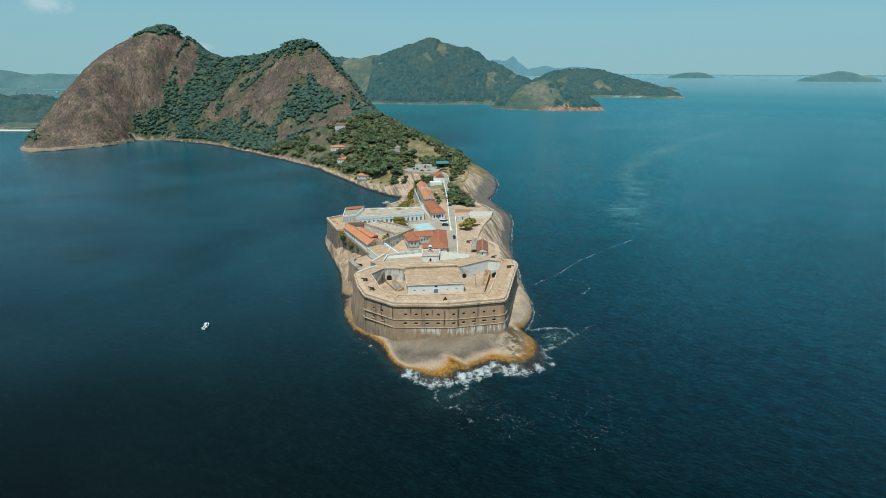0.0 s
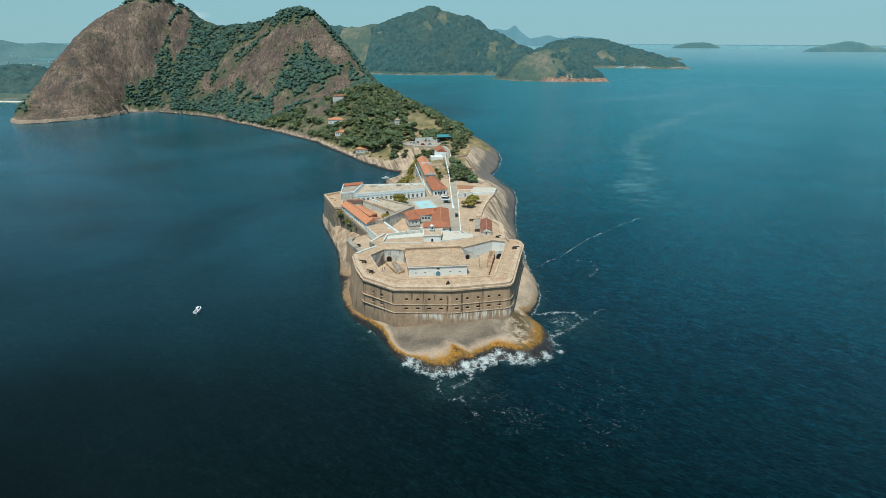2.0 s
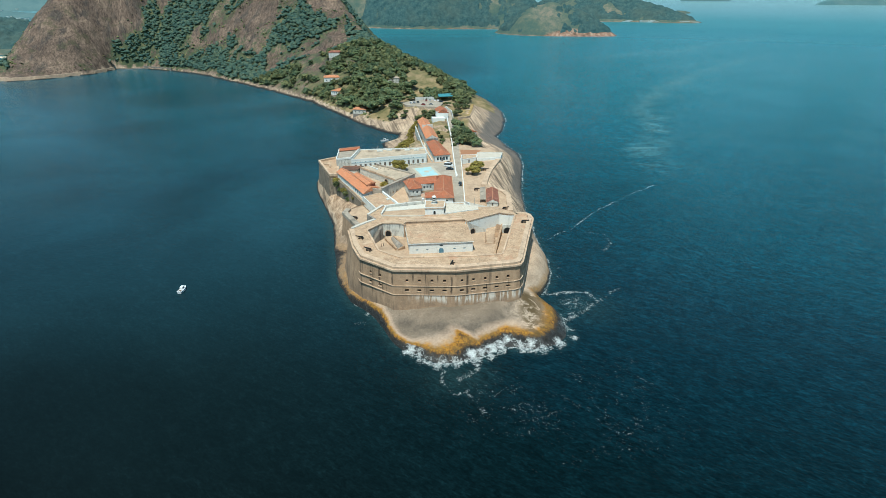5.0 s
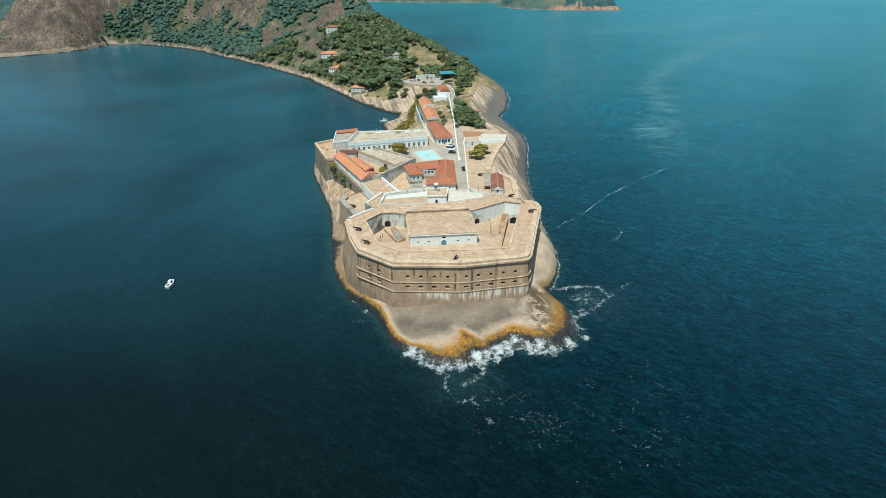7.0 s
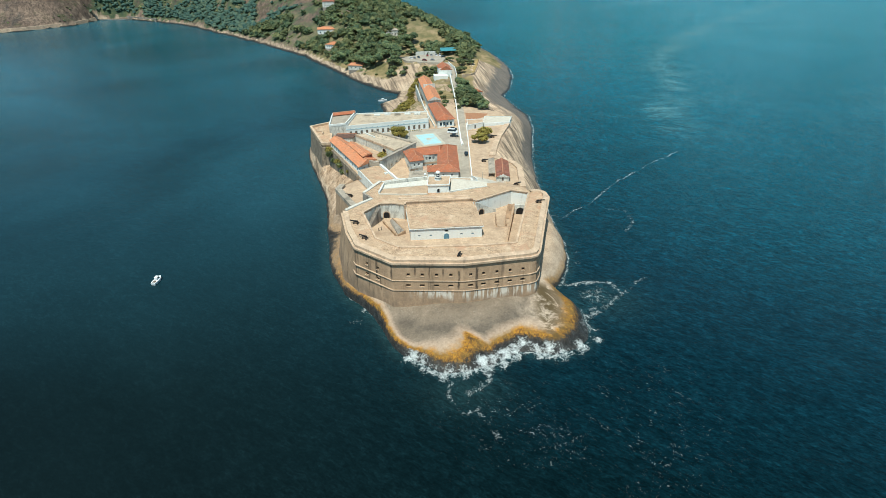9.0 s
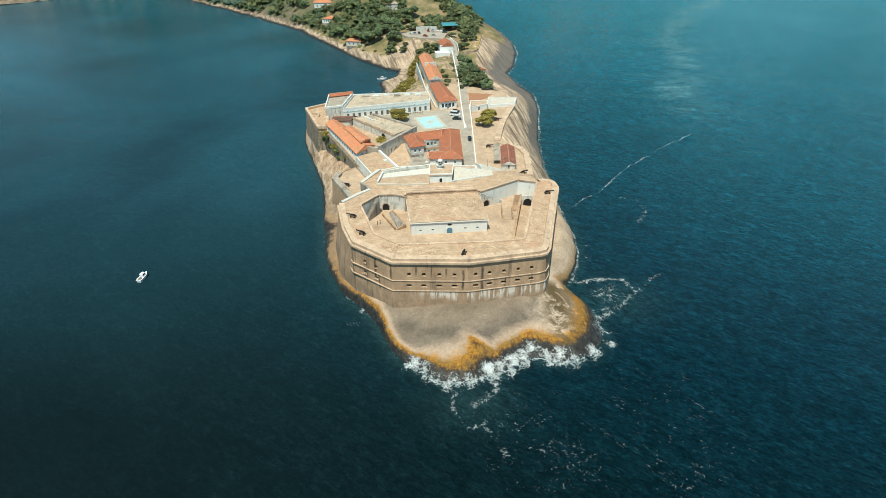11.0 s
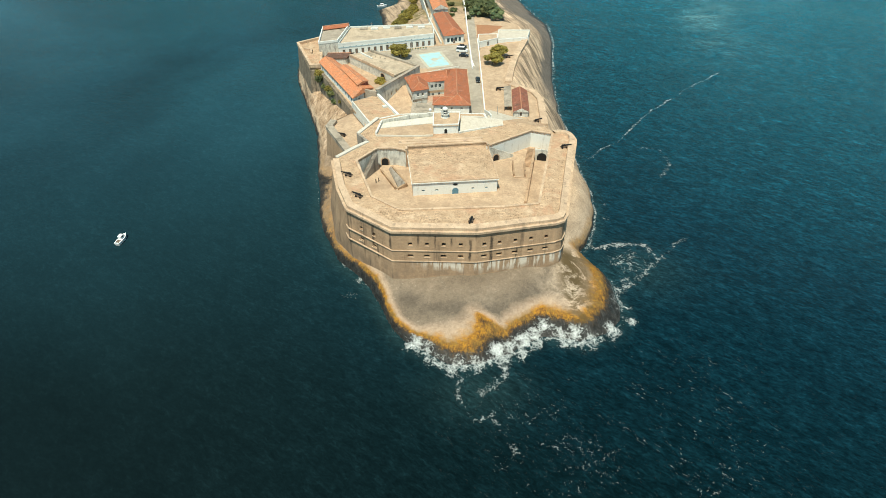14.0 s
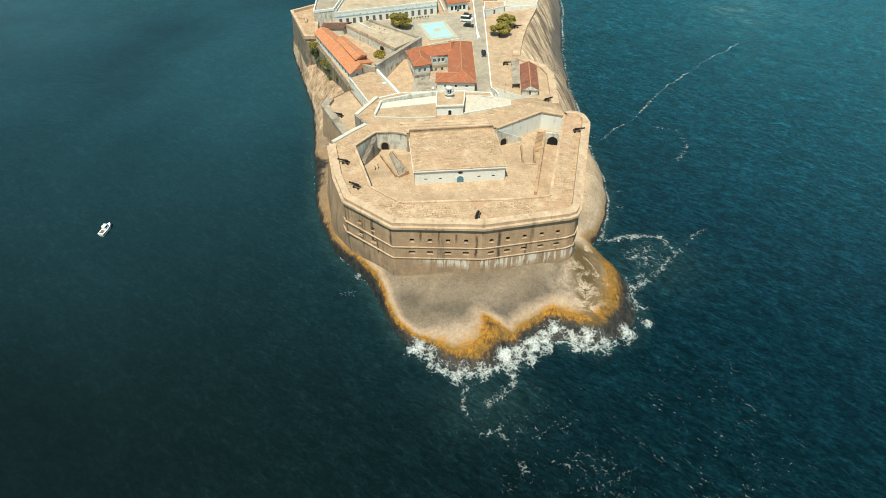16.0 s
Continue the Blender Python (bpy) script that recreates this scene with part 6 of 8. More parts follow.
tagged(part("retaining_wall_east_far", wall_run([(19.8, 336.0), (22.4, 352), (25.8, 367.5), (32.8, 391.0)], 3.0, 10.0, YARD_UP + 0.75, False, None, 1.0), TRIM), "tan escarp wall above the streaked rock", "wall", kind="structure")
tagged(part("escarp_south", wall_run([(-42, 264), (-33, 275.5), (-37.2, 281.4), (-31.3, 293)], 0.9, 8.0, DECK_UP + 0.05), FORT_GREY), "stained wall stepping down beside the deck", "wall", kind="structure")
tagged(part("escarp_parapet", wall_run([(-42, 264.1), (-37, 270.6), (-33.2, 275.2)], 1.3, DECK_UP, [24.5, 24.5, 24.3]), PALE), "whitewashed parapet beside the deck", "wall", kind="structure")
tagged(part("escarp_parapet_upper", wall_run([(-37.1, 281.3), (-31.4, 292.8)], 1.3, DECK_UP - 0.1, [24.3, 24.7]), PALE), "whitewashed parapet beside the terrace", "wall", kind="structure")
tagged(part("escarp_rear", wall_run([(-31.3, 293), (-24, 296.6), (-11.5, 298), (7.6, 297.6), (8.4, 293.0)], 0.8, 14.0, DECK_UP + 0.1), WHITE_OLD), "whitewashed rear wall of the gun deck", "wall", kind="structure")

# road, ramp walls, court
tagged(part("road", sheet([(3.2, 306), (8.0, 303), (8.1, 350), (8.3, 400), (8.0, 440), (4.6, 520), (0.6, 520), (4.2, 440), (4.4, 400), (4.6, 352), (3.0, 352)], [], YARD_UP + 0.03, 0.3), ASPHALT), "narrow dusty asphalt road", "road", kind="structure")
tagged(part("parking_yard", sheet([(-24, 352), (3.0, 352), (3.2, 306.4), (4.6, 352), (4.4, 384), (-13, 381), (-57, 367), (-45, 363)], [], YARD_UP + 0.016, 0.3), YARD), "worn grey paved yard", "yard", kind="structure")


def low_wall(name, label, pts, thick, z0, z1, mat):
    return tagged(part(name, wall_run(pts, thick, z0, z1), mat), label, "wall")


low_wall("boundary_wall", "low whitewashed wall beside the road", [(8.6, 390), (8.7, 368), (8.4, 306.9), (9.6, 301), (10.2, 296)], 0.45, YARD_UP - 0.1, [21.3, 21.3, 21.5, 23.2, 24.3], WHITE)
low_wall("boundary_wall", "whitewashed wall climbing beside the road", [(0.4, 514), (3.4, 440), (3.9, 399), (5.0, 352)], 0.6, YARD_UP - 0.3, [23.0, 22.2, 22.0, 21.2], WHITE)
low_wall("wall_steps", "whitewashed broken steps at the end of the wall", [(4.9, 361.2), (5.2, 358.0), (5.9, 354.6), (3.8, 357.6)], 0.9, YARD_UP - 0.1, [20.9, 20.6, 20.3, 20.25], WHITE)
low_wall("boundary_wall", "low wall behind the sports court", [(-15.8, 345), (-8, 349.6), (-1.3, 352.6)], 0.4, YARD_UP - 0.1, YARD_UP + 0.9, WHITE_OLD)
ramp = thing("deck_ramp", "dusty ramp from the gun deck to the yard, partly whitewashed", "ramp", (14, 304, YARD_UP))
part("whitewashed_slope", prism([(8.6, 292.7), (14, 292.1), (20, 297.5), (24, 300.9), (19, 303), (10.2, 309)], 14.0, [23.96, 23.96, 22.1, 20.4, 20.4, 20.4]), DUSTY, ramp, "worn whitewashed paving")
part("sandy_slope", prism([(14, 292.1), (22, 289.6), (29.7, 286.6), (30.4, 296), (24, 300.9), (20, 297.5)], 14.0, [23.96, 23.96, 23.96, 20.6, 20.4, 22.1]), DECK, ramp)


def sports_court():
    m = Mat("faded court paint", 0.8)
    n = m.noise(0.35, 6, 0.7)
    c = m.ramp(n, (0.38, (0.50, 0.47, 0.38)), (0.47, (0.36, 0.54, 0.56)), (0.7, (0.37, 0.61, 0.65)))
    m.colour(c).bump(m.noise(4, 4, 0.6), 0.1, 0.02)
    e = plain("worn court border", (0.47, 0.43, 0.335), 0.85)
    q = [(-21.6, 370.0), (-9.4, 374.6), (-3.4, 355.6), (-15.2, 351.6)]
    ob = thing("sports_court", "faded light blue painted sports court with a pale border", "court", (-12, 363, YARD_UP))
    part("border", sheet(q, [], YARD_UP + 0.06, 0.1), e, ob)
    part("playing_surface", sheet(offset(ccw(q), -1.4), [], YARD_UP + 0.09, 0.1), m.m, ob)
    cxy = (-12.4, 363.0)
    part("centre_patch", tube(bmesh.new(), (*cxy, YARD_UP + 0.05), (*cxy, YARD_UP + 0.11), 1.6, 1.6, 24), e, ob)


sports_court()

# ---------------- houses ----------------
# long white building with a row of arched doors
longq = [(-57.3, 367.0), (-12.9, 382.0), (-14.0, 397.0), (-55.0, 392.0)]
lw = building("long_barrack", "long white barrack with dark doors and a flat grey roof", longq, YARD_UP, 26.0, WHITE,
              {0: ((15, 1.3, 0.3, 2.4, True), (15, 0.5, 3.7, 0.5, False)), 1: ((3, 1.1, 1.0, 1.6, False),)}, BLUE, "barrack")
part("roof", prism(offset(ccw(longq), -0.4), 25.2, 25.6), ROOF_TAN, lw, "flat dusty cement roof")
part("parapet", wall_run(offset(ccw(longq), -0.1), 0.32, 25.6, 26.3, True), WHITE, lw)
part("blue_band", wall_run([tuple(Vector(longq[0]) + Vector((0.02, -0.1))), tuple(Vector(longq[1]) + Vector((0.02, -0.1)))], 0.12, 24.0, 24.3), LIGHT_BLUE, lw)
for k in range(6):
    u = 0.10 + 0.14 * k
    p = Vector(longq[3]).lerp(Vector(longq[2]), u) + Vector((1.0, -4.0 - (k % 2)))
    part("roof_hatch", prism([(p.x, p.y), (p.x + 3.4, p.y + 0.5), (p.x + 3.2, p.y + 2.6), (p.x - 0.2, p.y + 2.1)], 25.5, 26.2 + 0.2 * (k % 2)), WHITE_OLD if k % 3 else ROOF_GREY, lw)
wingq = [(-66.0, 365.5), (-57.6, 368.5), (-55.4, 391.5), (-68.0, 388.0)]
wg = building("barrack_wing", "tall white end wing with mouldy walls and orange tiles", wingq, YARD_UP, 27.0, GREY_OLD, {3: ((2, 1.0, 2.5, 1.4, False),)}, WHITE, "barrack")
part("roof", prism(offset(ccw(wingq), -0.3), 26.2, 26.6), ROOF_GREY, wg)
part("parapet", wall_run(offset(ccw(wingq), -0.1), 0.5, 26.4, 27.4, True), WHITE, wg)
hip_roof(wg, [(-66.8, 384.0), (-55.6, 389.0), (-55.8, 393.0), (-67.6, 388.2)], 27.2, 0.9, 0.3, TILE_RED, 0.0)
# two houses in a line with orange roofs
fh = building("officers_house", "white house with a hipped red tile roof and tall front windows", [(-7.8, 383.5), (1.6, 386.8), (-6.6, 420.6), (-13.6, 418.0)], YARD_UP, 24.7, WHITE,
              {0: ((4, 1.3, 0.9, 2.0, False), (1, 1.2, 0.1, 2.4, True)), 1: ((7, 1.1, 1.0, 1.8, False),), 3: ((7, 1.1, 1.0, 1.8, False),)}, BLUE, "house")
hip_roof(fh, [(-7.8, 383.5), (1.6, 386.8), (-6.6, 420.6), (-13.6, 418.0)], 24.7, 2.3, 0.6, TILE_RED, 1.0)
rh = building("row_house", "long grey house with bright orange tile roof", [(-14.0, 421.5), (-6.3, 424.0), (-15.0, 485.0), (-22.4, 482.0)], 19.4, 26.2, GREY_OLD,
              {1: ((9, 1.1, 1.0, 1.8, False),), 3: ((12, 1.1, 1.4, 1.8, False),)}, WHITE, "house")
hip_roof(rh, [(-14.0, 421.5), (-6.3, 424.0), (-15.0, 485.0), (-22.4, 482.0)], 26.2, 2.4, 0.5, TILE, 0.0)
gables(rh, [(-14.0, 421.5), (-6.3, 424.0), (-15.0, 485.0), (-22.4, 482.0)], 26.2, 2.4, 0.5, GREY_OLD)
part("parting_wall", wall_run([(-17.9, 452.8), (-10.4, 455.3)], 0.5, 25.8, 28.9), WHITE_OLD, rh)
low_wall("boundary_wall", "stained wall along the lower path", [(-9.5, 384.0), (-16.5, 422.0), (-24.5, 484.0)], 0.6, 16.0, 21.6, WHITE_OLD)
# L-shaped house
lh1 = building("commandants_house", "white two-storey house with red tile roofs round a small court", [(-19.9, 318.0), (-14.2, 320.4), (-14.4, 326.8), (-7.4, 329.0), (-3.4, 340.4), (-23.6, 331.0)], 15.4, 24.2, WHITE_OLD,
               {0: ((2, 1.0, 6.0, 1.4, False), (1, 1.0, 1.8, 1.5, False)), 2: ((3, 1.1, 6.0, 1.5, False), (2, 1.0, 2.2, 1.5, False)), 5: ((4, 0.9, 6.0, 1.4, False),)}, WHITE, "house")
hip_roof(lh1, [(-22.0, 325.4), (-6.4, 329.2), (-3.0, 341.0), (-23.8, 331.2)], 24.2, 2.2, 0.4, TILE_RED, 0.5)
hip_roof(lh1, [(-20.0, 318.0), (-14.0, 320.4), (-15.6, 332.0), (-22.6, 328.8)], 24.2, 2.0, 0.5, TILE_RED, 0.8)
lh2 = building("commandants_wing", "white side wing with a hipped red tile roof", [(-11.2, 305.4), (2.3, 305.2), (1.6, 340.0), (-6.9, 340.2), (-6.9, 312.6), (-11.2, 311.6)], 15.4, 24.2, WHITE,
               {0: ((3, 0.9, 6.6, 1.0, False),), 1: ((8, 0.9, 6.2, 1.2, False),), 3: ((3, 1.0, 6.0, 1.4, False),)}, WHITE, "house")
hip_roof(lh2, [(-7.0, 305.0), (2.5, 304.9), (1.7, 340.2), (-7.0, 340.4)], 24.2, 2.3, 0.4, TILE_RED, 1.0)
hip_roof(lh2, [(-11.4, 305.2), (-1.2, 305.2), (-1.2, 312.4), (-11.4, 311.8)], 24.2, 1.7, 0.4, TILE_RED, 0.8)
cs = building("court_shed", "low court shed with a patched tile and cement roof", [(-13.8, 314.2), (-7.2, 314.4), (-7.3, 322.4), (-13.6, 320.2)], 15.4, 19.8, WHITE_OLD, {0: ((1, 1.1, 0.2, 2.0, True),)}, WHITE, "shed")
part("roof", prism([(-14.2, 313.8), (-7.1, 314.0), (-7.2, 322.6), (-14.0, 320.4)], 19.8, [20.0, 20.0, 21.0, 21.0]), roof_material("patched pale tiles", (0.50, 0.33, 0.23), (0.38, 0.22, 0.14), (0.42, 0.37, 0.30)), cs)
shed = building("lean_to", "low shed with a lichened cement roof", [(-20.0, 303.2), (-11.2, 304.4), (-11.4, 312.0), (-19.6, 311.0)], 15.4, 20.8, WHITE_OLD, {0: ((2, 1.2, 0.2, 2.1, True),)}, WHITE, "shed")
part("roof", prism(offset([(-20.0, 303.2), (-11.2, 304.4), (-10.8, 312.0), (-19.6, 311.0)], 0.3), 20.8, [21.0, 21.0, 21.9, 21.9]), ROOF_GREY, shed)
# grey casemate block with a slanting roof
gq = [(-51.0, 357.6), (-28.7, 333.4), (-19.2, 343.4), (-40.5, 361.6)]
gb = building("casemate_block", "large mouldy grey block with lichened sloping cement roof", gq, YARD_UP - 0.3, 24.0, GREY_OLD, {}, None, "building")
part("roof", prism(offset(ccw(gq), 0.1), 23.8, [24.4, 24.4, 24.9, 24.9]), ROOF_TAN, gb)
part("parapet", wall_run([(-41.6, 361.0), (-19.6, 342.6)], 1.2, 23.6, 25.6), ROOF_GREY, gb)
part("ridge_wall", wall_run([(-46.5, 359.6), (-40.0, 351.8)], 0.6, 23.6, 25.2), WHITE_OLD, gb)
part("kerb", wall_run([(-50.6, 357.2), (-28.9, 333.7)], 0.5, 23.8, 24.9), TRIM, gb)
archway(gb, (-51.0, 357.6), (-28.7, 333.4), 25.0, YARD_UP, 2.6, 2.6)
for u in (0.25, 0.4, 0.55, 0.7):
    w = part("vent", box(bmesh.new(), (-0.25, -0.25, 0), (0.25, 0.25, 0.7)), ROOF_GREY, gb)
    w.matrix_basis = pose(-44.5 + 15 * u, 357.0 - 8 * u, 24.5)
cw = thing("curtain_wall", "tall mouldy grey wall with windows above the sunken court", "wall", (-26, 330, 15))
part("wall", pierced(bmesh.new(), (-34.0, 316.0), (-18.2, 342.6), 15.2, 25.2, [(a, a + 1.2, 19.6, 21.2) for a in (9.0, 12.5, 16.0)], 0.4), GREY_OLD, cw)
part("wall_back", wall_run([(-34.3, 317.0), (-19.0, 342.8)], 0.8, 15.0, 25.0), GREY_OLD, cw)
part("coping", wall_run([(-34.2, 316.6), (-18.6, 342.9)], 1.5, 25.0, 25.35), ROOF_GREY, cw)
part("corner_wall", wall_run([(-40.0, 318.6), (-34.2, 316.2)], 0.9, 18.0, 24.6), ROOF_GREY, cw)
# house with the long orange roof
oq = [(-63.0, 350.4), (-43.2, 312.6), (-36.6, 322.4), (-58.6, 355.0)]
oh = building("orange_roofed_house", "long low white house with bright orange tiles and a raised ridge", oq, YARD_UP - 0.6, 23.6, WHITE, {0: ((12, 1.2, 1.1, 1.6, False),), 1: ((2, 1.0, 1.0, 1.5, False),)}, BLUE, "house")
hip_roof(oh, oq, 23.6, 1.8, 0.5, TILE, 0.05)
part("raised_ridge_wall", prism([(-51.6, 338.0), (-42.0, 319.6), (-38.4, 324.0), (-49.4, 341.0)], 24.0, 25.9), TILE_DARK, oh)
hip_roof(oh, [(-51.6, 338.0), (-42.0, 319.6), (-38.4, 324.0), (-49.4, 341.0)], 25.9, 0.7, 0.3, TILE, 0.0)
dq = [(-61.6, 356.6), (-52.2, 356.6), (-50.0, 363.4), (-59.6, 362.4)]
dh = building("small_store", "small store with an old dark red tile roof", dq, YARD_UP, 23.2, GREY_OLD, {}, None, "shed")
hip_roof(dh, dq, 23.2, 1.2, 0.4, TILE_OLD, 0.0)
# hut on the seaward platform
hq = [(19.2, 302.8), (24.8, 302.8), (26.0, 322.6), (20.4, 323.2)]
hut = building("gun_hut", "long hut with a weathered red tile roof", hq, YARD_UP, 22.6, GREY_OLD, {0: ((1, 1.0, 0.1, 1.9, True),), 1: ((4, 0.9, 1.0, 1.0, False),)}, WHITE, "hut")
hip_roof(hut, hq, 22.6, 1.5, 0.35, TILE_DARK, 0.0)
gables(hut, hq, 22.6, 1.5, 0.35, GREY_OLD)
yardw = thing("lean_roof", "low grey sheet roof leaning on the hut", "roof", (17.6, 318, YARD_UP))
part("sheet_roof", prism([(16.0, 308.2), (18.9, 308.2), (20.1, 328.2), (17.2, 327.6)], 22.0, [22.15, 22.5, 22.5, 22.15]), ROOF_GREY, yardw)
for p in ((16.2, 308.4), (17.3, 327.2), (16.8, 318.0)):
    part("post", tube(bmesh.new(), (*p, YARD_UP), (*p, 22.05), 0.12), WOOD, yardw)
for p in ((18.7, 308.4), (19.9, 327.8)):
    part("post", tube(bmesh.new(), (*p, YARD_UP), (*p, 22.05), 0.12), WOOD, yardw)
# white buildings at the seaward end of the yard
wq = [(8.9, 379.0), (18.2, 385.0), (18.6, 391.6), (8.9, 390.6)]
wb = building("gate_house", "plain whitewashed low building with flat roof", wq, YARD_UP, 23.2, WHITE, {0: ((1, 1.1, 0.1, 2.0, True),)}, BLUE)
part("roof", prism(offset(ccw(wq), -0.2), 22.8, 23.0), SAND, wb)
part("parapet", wall_run(offset(ccw(wq), -0.1), 0.35, 22.9, 23.25, True), WHITE, wb)
tq = [(18.8, 390.0), (33.6, 390.6), (36.4, 404.0), (20.0, 404.0)]
tb = building("terrace_block", "low white terrace with a dusty floor above the seaward wall", tq, 16.0, 20.9, WHITE_OLD, {}, WHITE)
part("roof", prism(offset(ccw(tq), -0.2), 20.6, 20.8), DUSTY, tb)
part("parapet", wall_run(offset(ccw(tq), -0.1), 0.4, 20.7, 21.3, True), WHITE_OLD, tb)
part("front_wall", wall_run([(18.6, 386.4), (26, 388.4), (34.2, 390.2)], 0.5, 19.4, 22.0), WHITE, tb)
gardenq = [(8.9, 392.0), (19.6, 405.5), (23.0, 413.0), (9.0, 415.0)]
tagged(part("garden_bed", sheet(gardenq, [], YARD_UP + 0.06, 0.3), plain("red garden soil", (0.34, 0.17, 0.09), 0.95)), "bare red garden bed", "garden", kind="structure")
# low platforms on the bay side
mb = [(-43.6, 311.0), (-33.6, 290.4), (-24.0, 297.4), (-34.6, 318.0)]
mbt = thing("inner_bastion", "square bastion with stained walls and a sandy top", "bastion", (-34, 304, 9))
q = ccw(mb)
for i in range(4):
    part("wall", pierced(bmesh.new(), q[i], q[(i + 1) % 4], 7.0, 22.6, [], 0.3, (offset(q, 1.0)[i], offset(q, 1.0)[(i + 1) % 4])), WHITE_OLD, mbt)
part("top", sheet(offset(q, -0.2), [], 22.5, 0.3), DECK, mbt, "sandy flat top")
part("parapet", wall_run([(-24.1, 297.5), (-34.5, 317.8)], 0.9, 22.3, 23.5), WHITE, mbt)
part("parapet", wall_run([(-43.3, 310.9), (-33.6, 290.8)], 0.5, 22.3, 22.75), WHITE_OLD, mbt)
part("vent_box", prism([(-30.6, 305.2), (-29.2, 305.8), (-29.8, 307.2), (-31.2, 306.6)], 22.4, 23.1), WHITE_OLD, mbt)
lt = [(-51.4, 295.7), (-41.2, 276.2), (-37.4, 281.0), (-33.8, 290.4), (-43.6, 309.6), (-49.6, 302.0)]
ltt = thing("lower_battery", "low sandy gun platform over the rocks with stained walls", "battery", (-43, 292, 5))
q = ccw(lt)
for i in range(len(q)):
    part("wall", pierced(bmesh.new(), q[i], q[(i + 1) % len(q)], 2.0, 18.6, [], 0.3, (offset(q, 1.6)[i], offset(q, 1.6)[(i + 1) % len(q)])), FORT, ltt)
part("floor", sheet(offset(q, -0.2), [], 18.5, 0.3), SAND, ltt)
part("parapet", wall_run([(-49.4, 301.0), (-50.4, 296.2), (-40.4, 277.2)], 2.6, 18.2, 19.7), ROOF_GREY, ltt, "broad lichened parapet")
# corner bastion
nq = [(-67.2, 350.0), (-62.6, 350.6), (-65.5, 366.5), (-68.6, 388.0), (-79.0, 379.0)]
nb = thing("corner_bastion", "tall tan stone bastion at the corner of the bay", "bastion", (-72, 368, 3))
q = ccw(nq)
for i in range(len(q)):
    part("wall", pierced(bmesh.new(), q[i], q[(i + 1) % len(q)], -1.5, 21.6, [(3.0, 4.4, 17.0, 18.3)] if i == 0 else [], 0.8, (offset(q, 1.8)[i], offset(q, 1.8)[(i + 1) % len(q)])), FORT, nb)
part("floor", sheet(offset(q, -0.3), [], 21.5, 0.4), DECK, nb)
part("parapet", wall_run(q, 1.2, 21.3, 22.7, True), TRIM, nb)
part("traverse", wall_run([(-74.5, 372.0), (-71.0, 371.0), (-70.2, 366.5)], 0.8, 21.3, 22.4), TRIM, nb)

# ---------------- woods on the near hills ----------------


def hill_wood():
    rnd = np.random.RandomState(5)
    n = 105000
    x, y = rnd.uniform(-700, 70, n), rnd.uniform(600, 1180, n)
    z, sd, on, d = land_height(*ragged(x, y))
    c = cover(x, y, z, d)
    back = np.interp(x, [p[0] for p in CREST[:20]], [p[1] for p in CREST[:20]])
    ok = on & (c > rnd.uniform(0.42, 0.66, n)) & (z > 5) & (y < back + 45) & (sd > 4.5)
    for px, py, r in OPEN:
        ok &= np.hypot(x - px, y - py) > r
    return x[ok], y[ok], z[ok], rnd


# clearings round houses, paths and the car park: x, y, radius
OPEN = [(-135.4, 736, 13), (-122, 690, 9), (-86, 616, 9), (-141, 807, 8), (-122, 728, 10), (-25, 690, 13), (-20, 675, 12), (-30, 705, 9), (-25, 585, 26), (-5, 596, 20), (-62, 590, 10), (-118, 700, 8), (-112, 640, 8), (-95, 622, 9)]
OPEN = [(*far_off(x, y), r) if y > 600 else (x, y, r) for x, y, r in OPEN]


def plant_wood():
    x, y, z, rnd = hill_wood()
    # the seaward slope is bare rock
    ok = (x < 24) | (y > 700)
    x, y, z = x[ok], y[ok], z[ok]
    far = y > 820
    keep = far & (rnd.uniform(0, 1, len(x)) < 1.0)
    clumps("forest", "dense dark green forest covering the hill slopes", FOREST, x[keep], y[keep], z[keep] + 1.6, rnd.uniform(1.2, 3.6, keep.sum()), 91, fine=1, flat=0.6, soft=True)
    for leaf, low, high, label in ((LEAF[0], 0.0, 0.38, "dense dark green trees covering the headland"), (LEAF[1], 0.38, 0.52, "olive green trees covering the headland")):
        u = (fbm(x, y, 18, 2, 57) * 0.5 + 0.5) * 0.4 + rnd.uniform(0, 1, len(x)) * 0.75
        keep = ~far & (u > low) & (u < high) & (rnd.uniform(0, 1, len(x)) < 0.42)
        clumps("forest", label, leaf, x[keep], y[keep], z[keep] + 1.6, rnd.uniform(1.3, 4.6, keep.sum()), 93, fine=2, flat=0.85)
    # pale scrub among the bare rock
    n = 26000
    x, y = rnd.uniform(-660, -120, n), rnd.uniform(880, 1160, n)
    z, sd, on, d = land_height(*ragged(x, y))
    c = cover(x, y, z, d)
    k = on & (c > 0.02) & (c < 0.5) & (z > 8) & (sd > 5) & (rnd.uniform(0, 1, n) < 0.25) & (fbm(x, y, 12, 3, 35) > 0.05)
    clumps("scrub", "low olive scrub between bare rock faces", LEAF[1], x[k], y[k], z[k], rnd.uniform(0.8, 2.0, k.sum()), 95, fine=1, flat=0.6)
    # low bushes along the shore of the bay
    n = 9000
    x, y = rnd.uniform(-560, -50, n), rnd.uniform(560, 1020, n)
    z, sd, on, d = land_height(*ragged(x, y))
    k = on & (z > 5.5) & (z < 16) & (sd > 6) & (fbm(x, y, 25, 3, 37) > 0.0) & (rnd.uniform(0, 1, n) < 0.5)
    for px, py, r in OPEN:
        k &= np.hypot(x - px, y - py) > r * 0.8
    clumps("scrub", "green scrub above the shore rocks", LEAF[1], x[k], y[k], z[k], rnd.uniform(0.9, 2.4, k.sum()), 97, fine=1, flat=0.7)


plant_wood()

# ---------------- single trees ----------------


